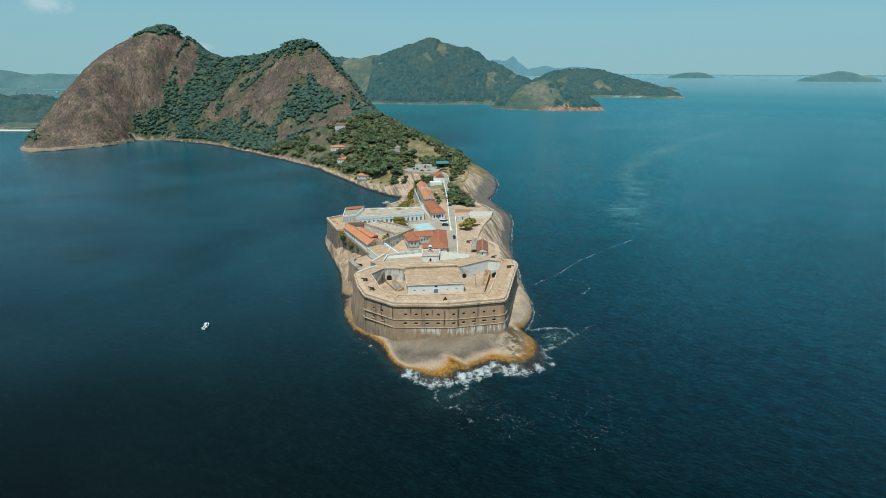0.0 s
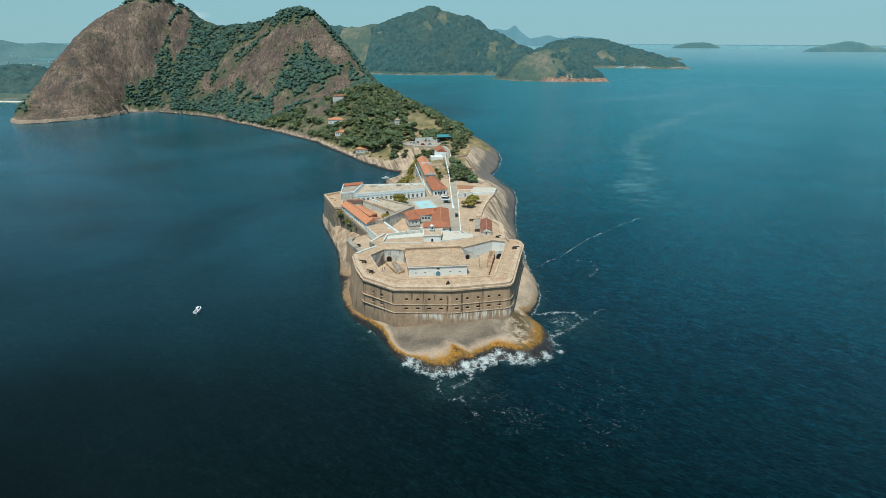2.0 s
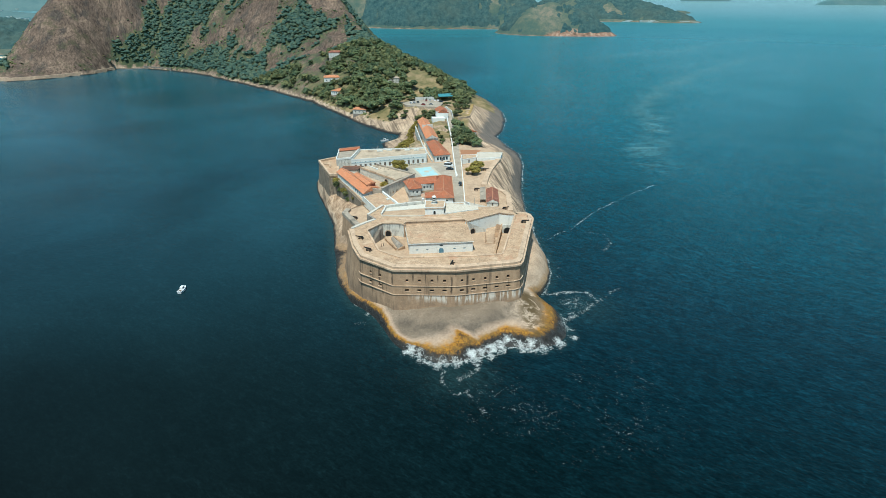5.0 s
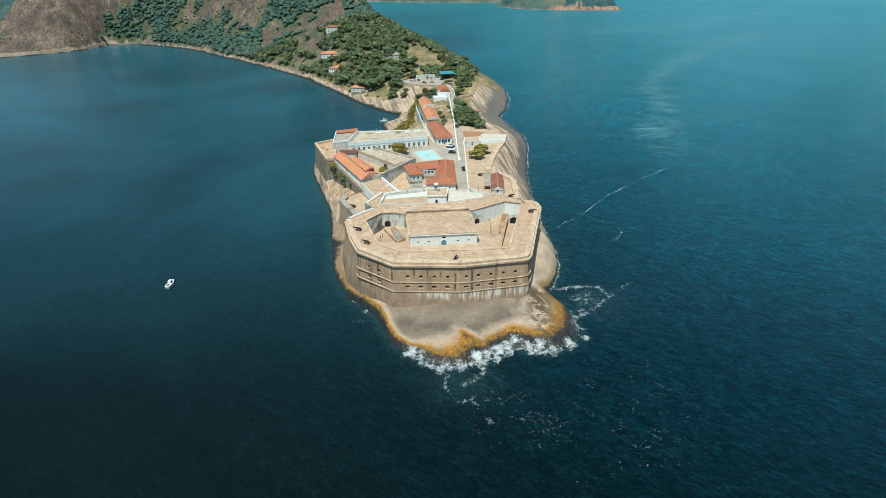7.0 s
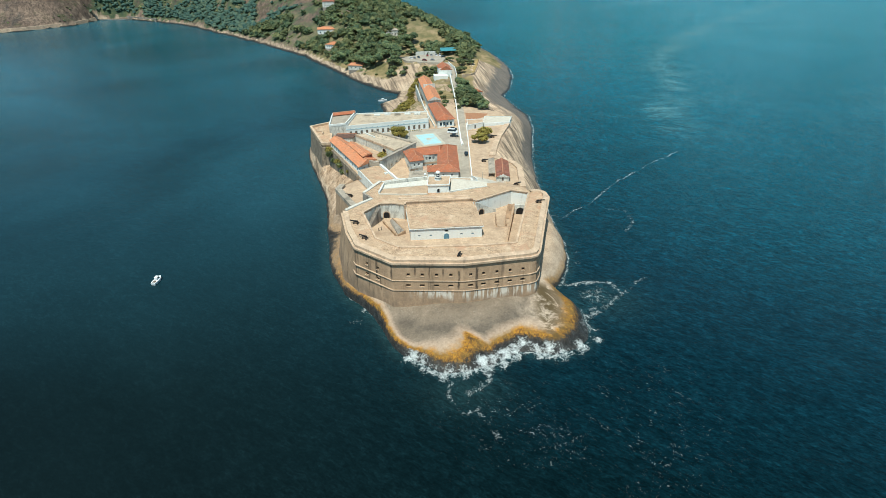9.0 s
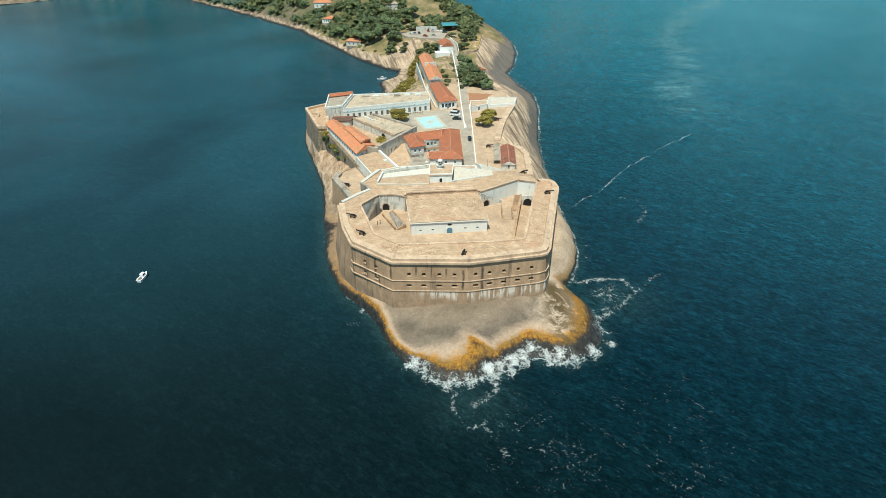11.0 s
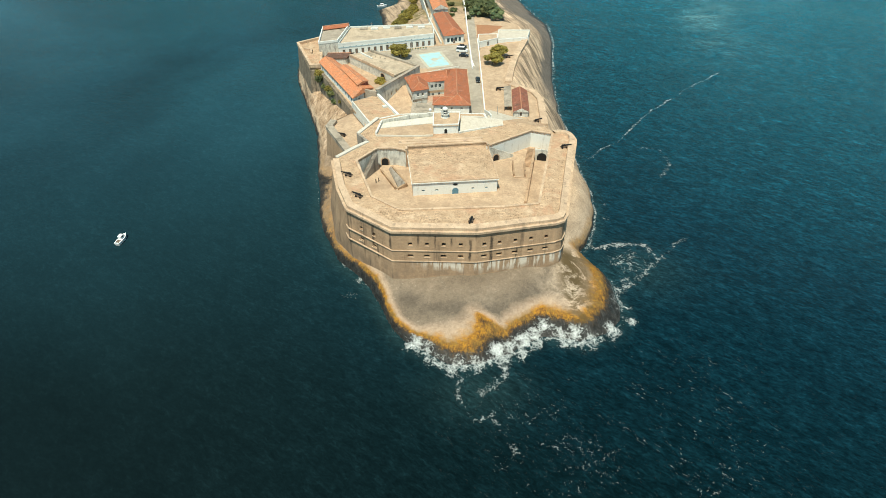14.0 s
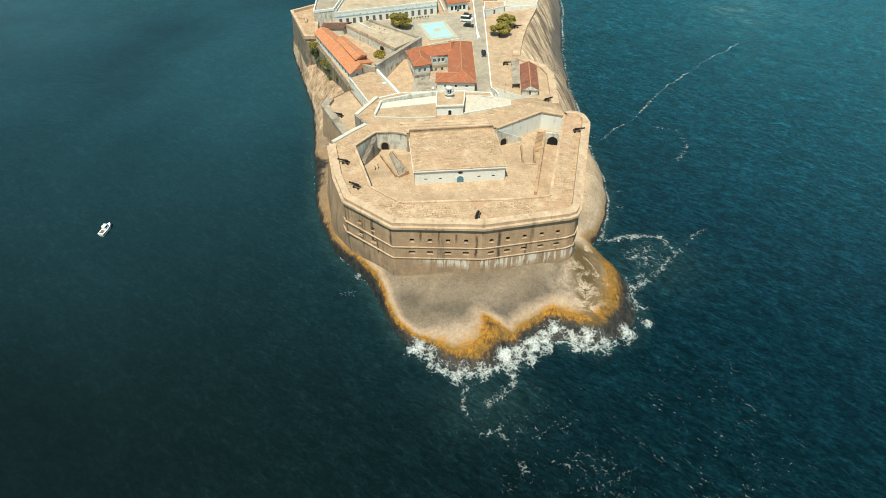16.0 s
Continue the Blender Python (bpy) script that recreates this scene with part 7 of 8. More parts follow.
def make_tree(seed, height, spread, leaf, flat=0.6, blobs=16, sprays=80, size=0.28):
    """Trunk with limbs and a crown of ragged leafy masses, standing at the origin."""
    rnd = random.Random(seed)
    ob = thing("tree", "broad green tree with a ragged crown", "tree")
    bm = bmesh.new()
    fork = height * 0.38
    tube(bm, (0, 0, -0.6), (0.1, 0.05, fork), 0.28, 0.2, 8)
    crown = bmesh.new()
    leaves = bmesh.new()
    for k in range(blobs):
        a, r = rnd.uniform(0, math.tau), spread * math.sqrt(rnd.uniform(0.02, 1))
        top = height * (0.95 - 0.38 * (r / spread) ** 2) - rnd.uniform(0, height * 0.22)
        c = Vector((r * math.cos(a), r * math.sin(a), top - height * 0.12))
        if k < 6:
            tube(bm, (0.1, 0.05, fork * 0.92), c * 0.9, 0.13, 0.05, 6)
        s = spread * rnd.uniform(0.26, 0.44)
        r0 = bmesh.ops.create_icosphere(crown, subdivisions=2, radius=s, matrix=Matrix.Translation(c) @ Matrix.Diagonal((1, 1, flat + 0.1, 1)))
        for v in r0["verts"]:
            w = (v.co - c)
            v.co = c + w * (1 + 0.5 * noise.noise(v.co * (1.6 / s) + Vector((seed, k, 0))) + 0.3 * noise.noise(v.co * (4.0 / s)))
        for _ in range(sprays):
            w = Vector((rnd.gauss(0, 1), rnd.gauss(0, 1), abs(rnd.gauss(0, 0.9)))).normalized()
            p = c + Vector((w.x, w.y, w.z * flat)) * s * rnd.uniform(0.92, 1.36)
            q = Euler((rnd.uniform(-1, 1), rnd.uniform(-1, 1), rnd.uniform(0, 6.3))).to_matrix() * size * rnd.uniform(0.55, 1.3)
            leaves.faces.new([leaves.verts.new(p + q @ Vector(o)) for o in ((-1, -0.6, 0), (0.9, -0.5, 0.2), (1, 0.6, 0), (-0.8, 0.7, -0.2))])
    part("trunk", bm, BARK, ob)
    cr = part("crown", crown, leaf, ob)
    part("outer_leaves", leaves, leaf, cr)
    return ob


def grove():
    kinds = [make_tree(11, 8.0, 4.4, LEAF[0]), make_tree(12, 10.0, 5.0, LEAF[0]), make_tree(13, 7.0, 4.0, LEAF[1]), make_tree(14, 9.0, 5.4, LEAF[1], 0.5),
             make_tree(15, 6.2, 3.5, LEAF[2], 0.62, 15, 170, 0.23), make_tree(16, 6.5, 4.2, LEAF[1], 0.55)]
    used = set()
    rnd = random.Random(3)

    def put(k, x, y, size=1.0, z=None, label="", group=""):
        z = ground_z(x, y) if z is None else z
        m = pose(x, y, z, 0, 0, rnd.uniform(0, 360)) @ Matrix.Diagonal((size, size, size * rnd.uniform(0.88, 1.12), 1))
        if k in used:
            t = copy_thing(kinds[k], m)
            t.matrix_basis = m
        else:
            used.add(k)
            t = kinds[k]
            t.matrix_basis = m
        tagged(t, label, "", group)
        return t
    yard = YARD_UP
    put(4, -28.9, 366.0, 1.15, yard, "round yellow-green tree standing in the paved yard", "yard trees")
    put(4, 14.4, 357.4, 1.0, yard, "small yellow-green tree on the sandy gun platform", "yard trees")
    put(4, 17.8, 367.0, 1.05, yard, "small yellow-green tree on the sandy gun platform", "yard trees")
    for x, y in ((12, 450), (16, 455), (11, 460), (18.5, 466), (14, 472), (21, 449), (10.5, 478), (16, 486), (23, 444), (11, 494), (10, 506)):
        x, y = x - 3, y - 19
        put(rnd.choice((0, 2, 1, 3)), x + rnd.uniform(-1, 1), y, rnd.uniform(0.6, 1.05), max(ground_z(x, y), 15.0), "dark green tree in the grove beside the road", "roadside grove")
    for x, y in ((-26.2, 520), (-25.0, 533), (-28.6, 487), (-27.8, 472), (-27.0, 457), (-29.4, 446), (-30.6, 437), (-33.6, 423), (-28.4, 498), (-27.2, 509), (-31.6, 462), (-32.4, 430)):
        put(rnd.choice((4, 4, 4, 5)), x, y, rnd.uniform(0.62, 0.92), None, "yellow-green tree beside the lower path", "path trees")
    for x, y in ((-20, 530), (-16, 538), (-22, 541), (-12, 541)):
        put(2, x, y, rnd.uniform(0.8, 1.05), None, "round olive tree below the car park", "path trees")
    for x, y in ((9, 585), (14, 592), (19, 588), (12, 603), (18, 606), (7, 613), (15, 619), (10, 628), (4, 622), (2, 632), (12, 574), (18, 573), (1, 578), (10.5, 541), (7, 548)):
        put(rnd.choice((3, 2, 5)), x, y, rnd.uniform(0.6, 0.95), None, "spreading olive-green tree beside the car park", "car park trees")
    for x, y in ((-103, 635), (-96, 626), (-88, 618), (-78, 652), (-70, 648), (-62, 654), (-55, 640), (-52, 602), (-58, 596), (-65, 588), (-72, 600), (-80, 604), (-90, 612), (-48, 636), (-44, 660), (-36, 652), (-50, 620), (-68, 618), (-60, 628), (-45, 590), (-47, 578), (-84, 630), (-76, 622), (-54, 611)):
        put(rnd.choice((0, 1, 1, 0, 3)), x, y, rnd.uniform(0.95, 1.35), None, "tall dark green tree beside the car park", "headland trees")
    for x, y in ((-38, 558), (-26, 550), (-20, 556), (-37, 566), (-48, 572)):
        put(rnd.choice((2, 5, 2)), x, y, rnd.uniform(0.5, 0.8), None, "low olive tree on the rocky slope", "slope trees")
    n = 0
    while n < 120:
        x, y = rnd.uniform(-150, 30), rnd.uniform(560, 800)
        if any(math.hypot(x - a, y - b) < r + 1 for a, b, r in OPEN):
            continue
        z = ground_z(x, y)
        if z < 8.5 or (x > 10 and y < 640) or fbm(np.array([x]), np.array([y]), 40, 2, 39)[0] < -0.35:
            continue
        put(rnd.choice((0, 1, 0, 2, 3)), x, y, rnd.uniform(0.7, 1.1), z - 0.3, "leafy green tree on the headland slope", "headland trees")
        n += 1


grove()


def bush(x, y, z, r, seed, mat, label):
    rnd = random.Random(seed)
    bm = bmesh.new()
    for k in range(7):
        c = Vector((x + rnd.uniform(-r, r) * 0.7, y + rnd.uniform(-r, r) * 0.7, z + rnd.uniform(0.1, 0.5) * r))
        b = r * rnd.uniform(0.34, 0.56)
        for v in bmesh.ops.create_icosphere(bm, subdivisions=2, radius=b, matrix=Matrix.Translation(c))["verts"]:
            v.co = c + (v.co - c) * (0.85 + 0.5 * noise.noise(v.co * 1.3) + 0.3 * noise.noise(v.co * 3.1))
        for _ in range(70):
            w = Vector((rnd.gauss(0, 1), rnd.gauss(0, 1), abs(rnd.gauss(0, 0.9)))).normalized()
            t = Euler((rnd.uniform(-1, 1), rnd.uniform(-1, 1), rnd.uniform(0, 6.3))).to_matrix() * 0.24 * rnd.uniform(0.55, 1.3)
            bm.faces.new([bm.verts.new(c + w * b * rnd.uniform(0.85, 1.45) + t @ Vector(o)) for o in ((-1, -0.6, 0), (0.9, -0.5, 0.2), (1, 0.6, 0), (-0.8, 0.7, -0.2))])
    tagged(part("bush", bm, mat), label, "bush")


for k, (x, y, z, r) in enumerate(((-63.4, 346.6, 19.2, 2.4), (-62.2, 343.6, 18.0, 2.2), (-60.6, 341.4, 15.6, 1.6), (-55.8, 332.6, 18.2, 2.2), (-54.2, 329.2, 17.2, 2.4), (-53.6, 327.4, 14.8, 1.8), (-49.8, 320.2, 18.0, 1.2))):
    bush(x, y, z, r, 40 + k, LEAF[2] if k % 3 == 0 else LEAF[1], "yellow-green bush growing on the retaining wall")
bush(-35.4, 335.5, 20.0, 2.3, 51, LEAF[2], "yellow-green bush in the small court")
bush(29.0, 363.5, 16.0, 1.6, 52, LEAF[2], "lone yellowish bush on the streaked slope")
for k, (x, y) in enumerate(((-11, 430), (-9.5, 440), (-11, 452), (-12.5, 465), (-2, 440), (-3, 455), (-4, 470), (-6, 484), (-2, 425))):
    bush(x + 6.5, y, ground_z(x + 6.5, y) + 0.2, 1.8, 60 + k, LEAF[0] if k % 2 else LEAF[1], "dark green bush in the garden strip")

# ---------------- guns ----------------


def make_cannon():
    ob = thing("cannon", "old black iron cannon on a low carriage on the fort deck", "cannon", group="fort guns")
    bm = bmesh.new()
    for a, b, r, s in ((0.0, 0.9, 0.34, 0.31), (0.9, 2.2, 0.29, 0.24), (2.2, 3.0, 0.22, 0.19), (3.0, 3.15, 0.26, 0.24)):
        tube(bm, (0, a - 0.9, 1.0 + 0.02 * a), (0, b - 0.9, 1.0 + 0.02 * b), r, s, 12)
    tube(bm, (0, -1.2, 1.0), (0, -0.9, 1.0), 0.1, 0.2, 8)
    tube(bm, (-0.55, 0.1, 0.98), (0.55, 0.1, 0.98), 0.09, 0.09, 8)
    part("barrel", bm, IRON, ob)
    for s in (-1, 1):
        bm = bmesh.new()
        for y0, y1, z1 in ((-1.3, -0.7, 0.55), (-0.7, -0.1, 0.75), (-0.1, 0.75, 0.95)):
            box(bm, (s * 0.42 - 0.07, y0, 0.2), (s * 0.42 + 0.07, y1, z1))
        part("carriage_cheek", bm, WOOD, ob)
        for y in (-1.0, 0.45):
            part("wheel", tube(bmesh.new(), (s * 0.5, y, 0.3), (s * 0.66, y, 0.3), 0.3, 0.3, 14), IRON, ob)
    part("bed", box(bmesh.new(), (-0.35, -1.25, 0.22), (0.35, 0.7, 0.36)), WOOD, ob)
    return ob


gun = make_cannon()
spots = [(-36.7, 253.0, DECK_UP, 72), (-32.0, 241.2, DECK_UP, 60), (0.9, 229.0, DECK_UP, 165), (33.4, 271.8, DECK_UP, -78), (22.3, 365.9, YARD_UP, -80), (15.3, 328.3, YARD_UP, -85), (27.6, 298.6, YARD_UP, -60), (-44.5, 290.0, 18.5, 70)]
for k, (x, y, z, a) in enumerate(spots):
    m = pose(x, y, z, 0, 0, a) @ Matrix.Scale(1.0, 4)
    if k:
        copy_thing(gun, m).matrix_basis = m
    else:
        gun.matrix_basis = m

# ---------------- vehicles ----------------


def make_car(name, label, paint, length, width, height, hood, van=False):
    """A car along y, front towards -y."""
    ob = thing(name, label, "van" if van else "car")
    l, w = length / 2, width / 2
    belt = height * (0.55 if van else 0.58)
    prof = [(-l, 0.35), (-l, belt * 0.85), (-l + 0.1, belt), (l - 0.05, belt), (l, belt * 0.8), (l, 0.35)]
    bm = bmesh.new()
    sides = [[bm.verts.new((s * w, y, z)) for y, z in prof] for s in (-1, 1)]
    n = len(prof)
    for k in range(n):
        bm.faces.new((sides[0][k], sides[0][(k + 1) % n], sides[1][(k + 1) % n], sides[1][k]))
    bm.faces.new(sides[0][::-1]), bm.faces.new(sides[1])
    bmesh.ops.recalc_face_normals(bm, faces=bm.faces)
    bmesh.ops.bevel(bm, geom=list(bm.edges), offset=0.07, segments=2, affect="EDGES")
    part("body", bm, paint, ob)
    a, b = -l + hood, l - (0.1 if van else 0.7)
    for nm, mat, z0, z1, k in (("cabin_glass", PANE, belt - 0.02, height - 0.1, 1.0), ("roof", paint, height - 0.12, height, 0.86)):
        bm = bmesh.new()
        sl = (height - 0.1 - belt) * 0.75
        lo = [(-w * 0.96 * k, a + (0 if k == 1 else sl)), (w * 0.96 * k, a + (0 if k == 1 else sl)), (w * 0.96 * k, b - (0 if k == 1 else sl * 0.4)), (-w * 0.96 * k, b - (0 if k == 1 else sl * 0.4))]
        hi = [(-w * 0.84, a + sl), (w * 0.84, a + sl), (w * 0.84, b - sl * 0.4), (-w * 0.84, b - sl * 0.4)]
        v0, v1 = [bm.verts.new((*p, z0)) for p in lo], [bm.verts.new((*p, z1)) for p in hi]
        for i in range(4):
            bm.faces.new((v0[i], v0[(i + 1) % 4], v1[(i + 1) % 4], v1[i]))
        bm.faces.new(v1)
        part(nm, bm, mat, ob)
    for sx in (-1, 1):
        for sy in (-l * 0.62, l * 0.62):
            wh = part("wheel", tube(bmesh.new(), (sx * (w - 0.2), sy, 0.33), (sx * (w + 0.02), sy, 0.33), 0.33, 0.33, 14), RUBBER, ob)
            part("rim", tube(bmesh.new(), (sx * (w + 0.0), sy, 0.33), (sx * (w + 0.035), sy, 0.33), 0.19, 0.19, 10), STEEL, wh)
        part("headlight", box(bmesh.new(), (sx * w * 0.7 - 0.15, -l - 0.03, belt * 0.68), (sx * w * 0.7 + 0.15, -l + 0.05, belt * 0.85)), CAR_WHITE, ob)
        part("tail_light", box(bmesh.new(), (sx * w * 0.75 - 0.12, l - 0.05, belt * 0.62), (sx * w * 0.75 + 0.12, l + 0.03, belt * 0.8)), CAR_RED, ob)
    return ob


van = make_car("van", "white minibus parked in the paved yard", CAR_WHITE, 5.6, 2.0, 2.5, 0.9, True)
van.matrix_basis = pose(0.6, 373.4, YARD_UP + 0.03, 0, 0, 78)
c1 = make_car("car", "dark estate car parked beside the white minibus", CAR_BLACK, 4.6, 1.85, 1.6, 1.2)
c1.matrix_basis = pose(1.4, 367.0, YARD_UP + 0.03, 0, 0, 80)
c2 = make_car("car", "black car parked on the road by the white wall", CAR_BLACK, 4.3, 1.8, 1.55, 1.1)
c2.matrix_basis = pose(6.9, 337.5, YARD_UP + 0.03, 0, 0, 4)

c3 = make_car("car", "dark grey car parked behind the white minibus", CAR_BLACK, 4.4, 1.8, 1.5, 1.1)
c3.matrix_basis = pose(0.9, 379.4, YARD_UP + 0.03, 0, 0, 82)
for k in range(12):
    x, y = -30.5 + 1.25 * k, 372.6 + 0.42 * k
    pl = thing("planter", "low whitewashed planter in front of the long barrack", "planter", (x, y, YARD_UP), 18, group="barrack planters")
    part("pot", tube(bmesh.new(), (x, y, YARD_UP), (x, y, YARD_UP + 0.6), 0.26, 0.36, 10), WHITE_OLD, pl)
    part("plant", tube(tube(bmesh.new(), (x, y, YARD_UP + 0.55), (x, y, YARD_UP + 0.95), 0.34, 0.28, 7), (x, y, YARD_UP + 0.95), (x, y, YARD_UP + 1.2), 0.28, 0.05, 7), LEAF[k % 2], pl)

# ---------------- car park and houses on the headland ----------------
lotq = [(-44, 590), (-37, 575), (-23, 568), (-6, 567), (-3, 585), (-8, 604), (-24, 602)]
LOT_UP = max(ground_z(x, y) for x, y in lotq + [(-12, 585), (-25, 585)]) + 0.15
tagged(part("car_park", prism(lotq, LOT_UP - 6.0, LOT_UP), ASPHALT), "dusty grey car park on the headland", "car park", kind="structure")
tagged(part("road_upper", prism([(0.4, 519.5), (5.0, 519.5), (4.0, 545), (-1.0, 567), (-8, 568), (-3, 545)], 14.0, [YARD_UP + 0.035, YARD_UP + 0.035, 20.9, LOT_UP - 0.01, LOT_UP - 0.01, 20.9]), ASPHALT), "narrow asphalt road climbing to the car park", "road", kind="structure")
paints = [CAR_WHITE, CAR_GREY, CAR_BLACK, CAR_RED, CAR_GREY, CAR_WHITE]
protos = {}
for k, (x, y, a) in enumerate(((-33, 583, 20), (-30, 585, 18), (-26.5, 586.5, 15), (-19, 596, 10), (-15.5, 597, 8), (-11, 598, 5), (-8, 598, 5), (-14, 576, 80), (-5, 590, 95), (-21, 575, 60))):
    p = paints[k % len(paints)]
    m = pose(x, y, LOT_UP, 0, 0, a)
    if p in protos:
        copy_thing(protos[p], m)
    else:
        kind = {CAR_WHITE: "white", CAR_GREY: "silver", CAR_BLACK: "black", CAR_RED: "dull red"}[p]
        protos[p] = tagged(make_car("car", kind + " car parked in the dusty car park", p, 4.3, 1.8, 1.5, 1.1), group="parked cars")
        protos[p].matrix_basis = m


def cottage(name, label, x, y, w, d, h, turn, roof_mat, wall=WHITE, rise=1.6, hip=0.6, z=None, wins=3):
    x, y = far_off(x, y) if y > 600 else (x, y)
    z = ground_z(x, y) - 0.4 if z is None else z
    m = pose(0, 0, 0, 0, 0, turn)
    q = [tuple((m @ Vector((a * w / 2, b * d / 2, 0)))[:2]) for a, b in ((-1, -1), (1, -1), (1, 1), (-1, 1))]
    q = [(x + a, y + b) for a, b in q]
    ob = building(name, label, q, z, z + h, wall, {0: ((wins, 1.0, 1.2, 1.5, False),), 1: ((2, 1.0, 1.2, 1.5, False),), 3: ((2, 1.0, 1.2, 1.5, False),)}, BLUE if wall is WHITE else WHITE, "house")
    hip_roof(ob, q, z + h, rise, 0.5, roof_mat, hip)
    # footing down into the slope
    part("footing", prism(q, z - 4, z + 0.02), FORT_GREY, ob)
    return ob


cottage("hillside_house", "square white house with an orange tile roof on the wooded slope", -135.4, 740, 18, 15, 5.0, 10, TILE, rise=1.8, hip=0.8, wins=4)
cottage("shore_cottage", "small cottage with bright orange roof among trees", -121.9, 694, 9, 11, 4.0, -20, TILE, hip=0.2)
cottage("shore_hut", "small hut with an orange roof above the shore rocks", -86, 617, 13, 9, 4.2, -8, TILE, GREY_OLD, 1.5, 0.5)
cottage("upper_house", "pale blue-grey house half hidden by trees", -141.4, 811, 17, 12, 6.5, 5, TILE_DARK, WHITE_OLD, 1.6, 0.5, wins=4)
cottage("hidden_house", "grey house half hidden by tall trees", -58, 690, 12, 10, 5.5, 10, ROOF_GREY, GREY_OLD, 1.5, 0.5)
cottage("small_roof", "small tan-roofed shed among trees", -78, 640, 9, 7, 3.2, -20, TILE_RED, GREY_OLD, 1.0, 0.3)
pk = cottage("chapel", "white chapel with a pink-red tile roof and a front gable", -4, 527, 9, 17, 5.2, 8, TILE_RED, WHITE, 2.6, 0.0, 20.2, 2)
part("porch", prism([(-11.5, 511), (-1, 512), (-2.6, 519), (-12.5, 518)], 18.5, 22.0), WHITE, pk)
part("front_gable", prism([(-8.4, 517.4), (1.4, 518.8), (1.3, 519.4), (-8.5, 518.0)], 20.0, [26.2, 26.2, 26.2, 26.2]), WHITE, pk)
can = thing("canopy", "light blue tarpaulin canopy on posts beside the car park", "canopy", (0, 607, LOT_UP))
cq = [(-7, 603), (7, 606), (6, 617), (-8, 614)]
zc = max(ground_z(x, y) for x, y in cq)
part("tarpaulin", prism(cq, zc + 3.0, [zc + 3.2, zc + 3.2, zc + 4.2, zc + 4.2]), plain("teal tarpaulin", (0.06, 0.22, 0.25), 0.7), can)
for x, y in cq:
    part("post", tube(bmesh.new(), (x * 0.97, y, ground_z(x, y) - 0.3), (x * 0.97, y, zc + 3.1), 0.1), STEEL, can)
low_wall("boundary_wall", "long white wall at the back of the car park", [(-30, 608), (-22, 610), (-12, 611)], 0.5, LOT_UP - 3, LOT_UP + 1.6, WHITE_OLD)
low_wall("boundary_wall", "curved pale wall above the seaward rock", [(10, 524), (17, 531), (21, 541), (25, 570), (28, 600)], 0.6, 8, [20.5, 19.6, 18.6, 18.4, 17.6], TRIM)
tagged(part("terrace_lawn", prism([(10.5, 526), (16.5, 532), (20.4, 542), (24.2, 570), (27, 598), (18, 590), (12, 560)], 10, 18.5), sand_material("dry lawn", (0.42, 0.29, 0.12), (0.26, 0.19, 0.07))), "dry yellowish terrace above the rock", "terrace", kind="structure")
low_wall("boundary_wall", "white wall on both sides of the upper road", [(5.6, 519), (4.8, 545), (-0.5, 565)], 0.4, 17, [21.6, 22, 22.6], WHITE)
cottage("garden_hut", "small pinkish hut beside the seaward path", 18.5, 472, 4.5, 9, 3.0, 25, TILE_RED, WHITE_OLD, 0.9, 0.0, 17.6, 1)

# ---------------- poles, roof gear, boats ----------------


def pole(x, y, z, h, label, arm=0.0):
    ob = thing("pole", label, "pole", (x, y, z))
    part("shaft", tube(bmesh.new(), (x, y, z - 0.1), (x, y, z + h), 0.11, 0.07, 8), STEEL, ob)
    if arm:
        part("crossarm", box(bmesh.new(), (x - arm, y - 0.06, z + h - 0.5), (x + arm, y + 0.06, z + h - 0.36)), WOOD, ob)
    return ob


pole(-22.8, 363.4, YARD_UP, 8.5, "thin grey lamp post beside the sports court")
pole(9.2, 376.0, YARD_UP, 6.5, "thin grey post beside the white wall")
pole(13.0, 303.0, YARD_UP + 0.6, 4.0, "short post on the white ramp")
for k, (x, y) in enumerate(((-46, 389), (-44, 390), (-36, 391), (-24, 393))):
    pole(x, y, 25.6, 2.6 + 0.6 * (k % 2), "thin roof aerial on the long barrack", 0.7)
pole(-238, 1020, ground_z(-238, 1020), 14, "thin radio mast on the hill top")


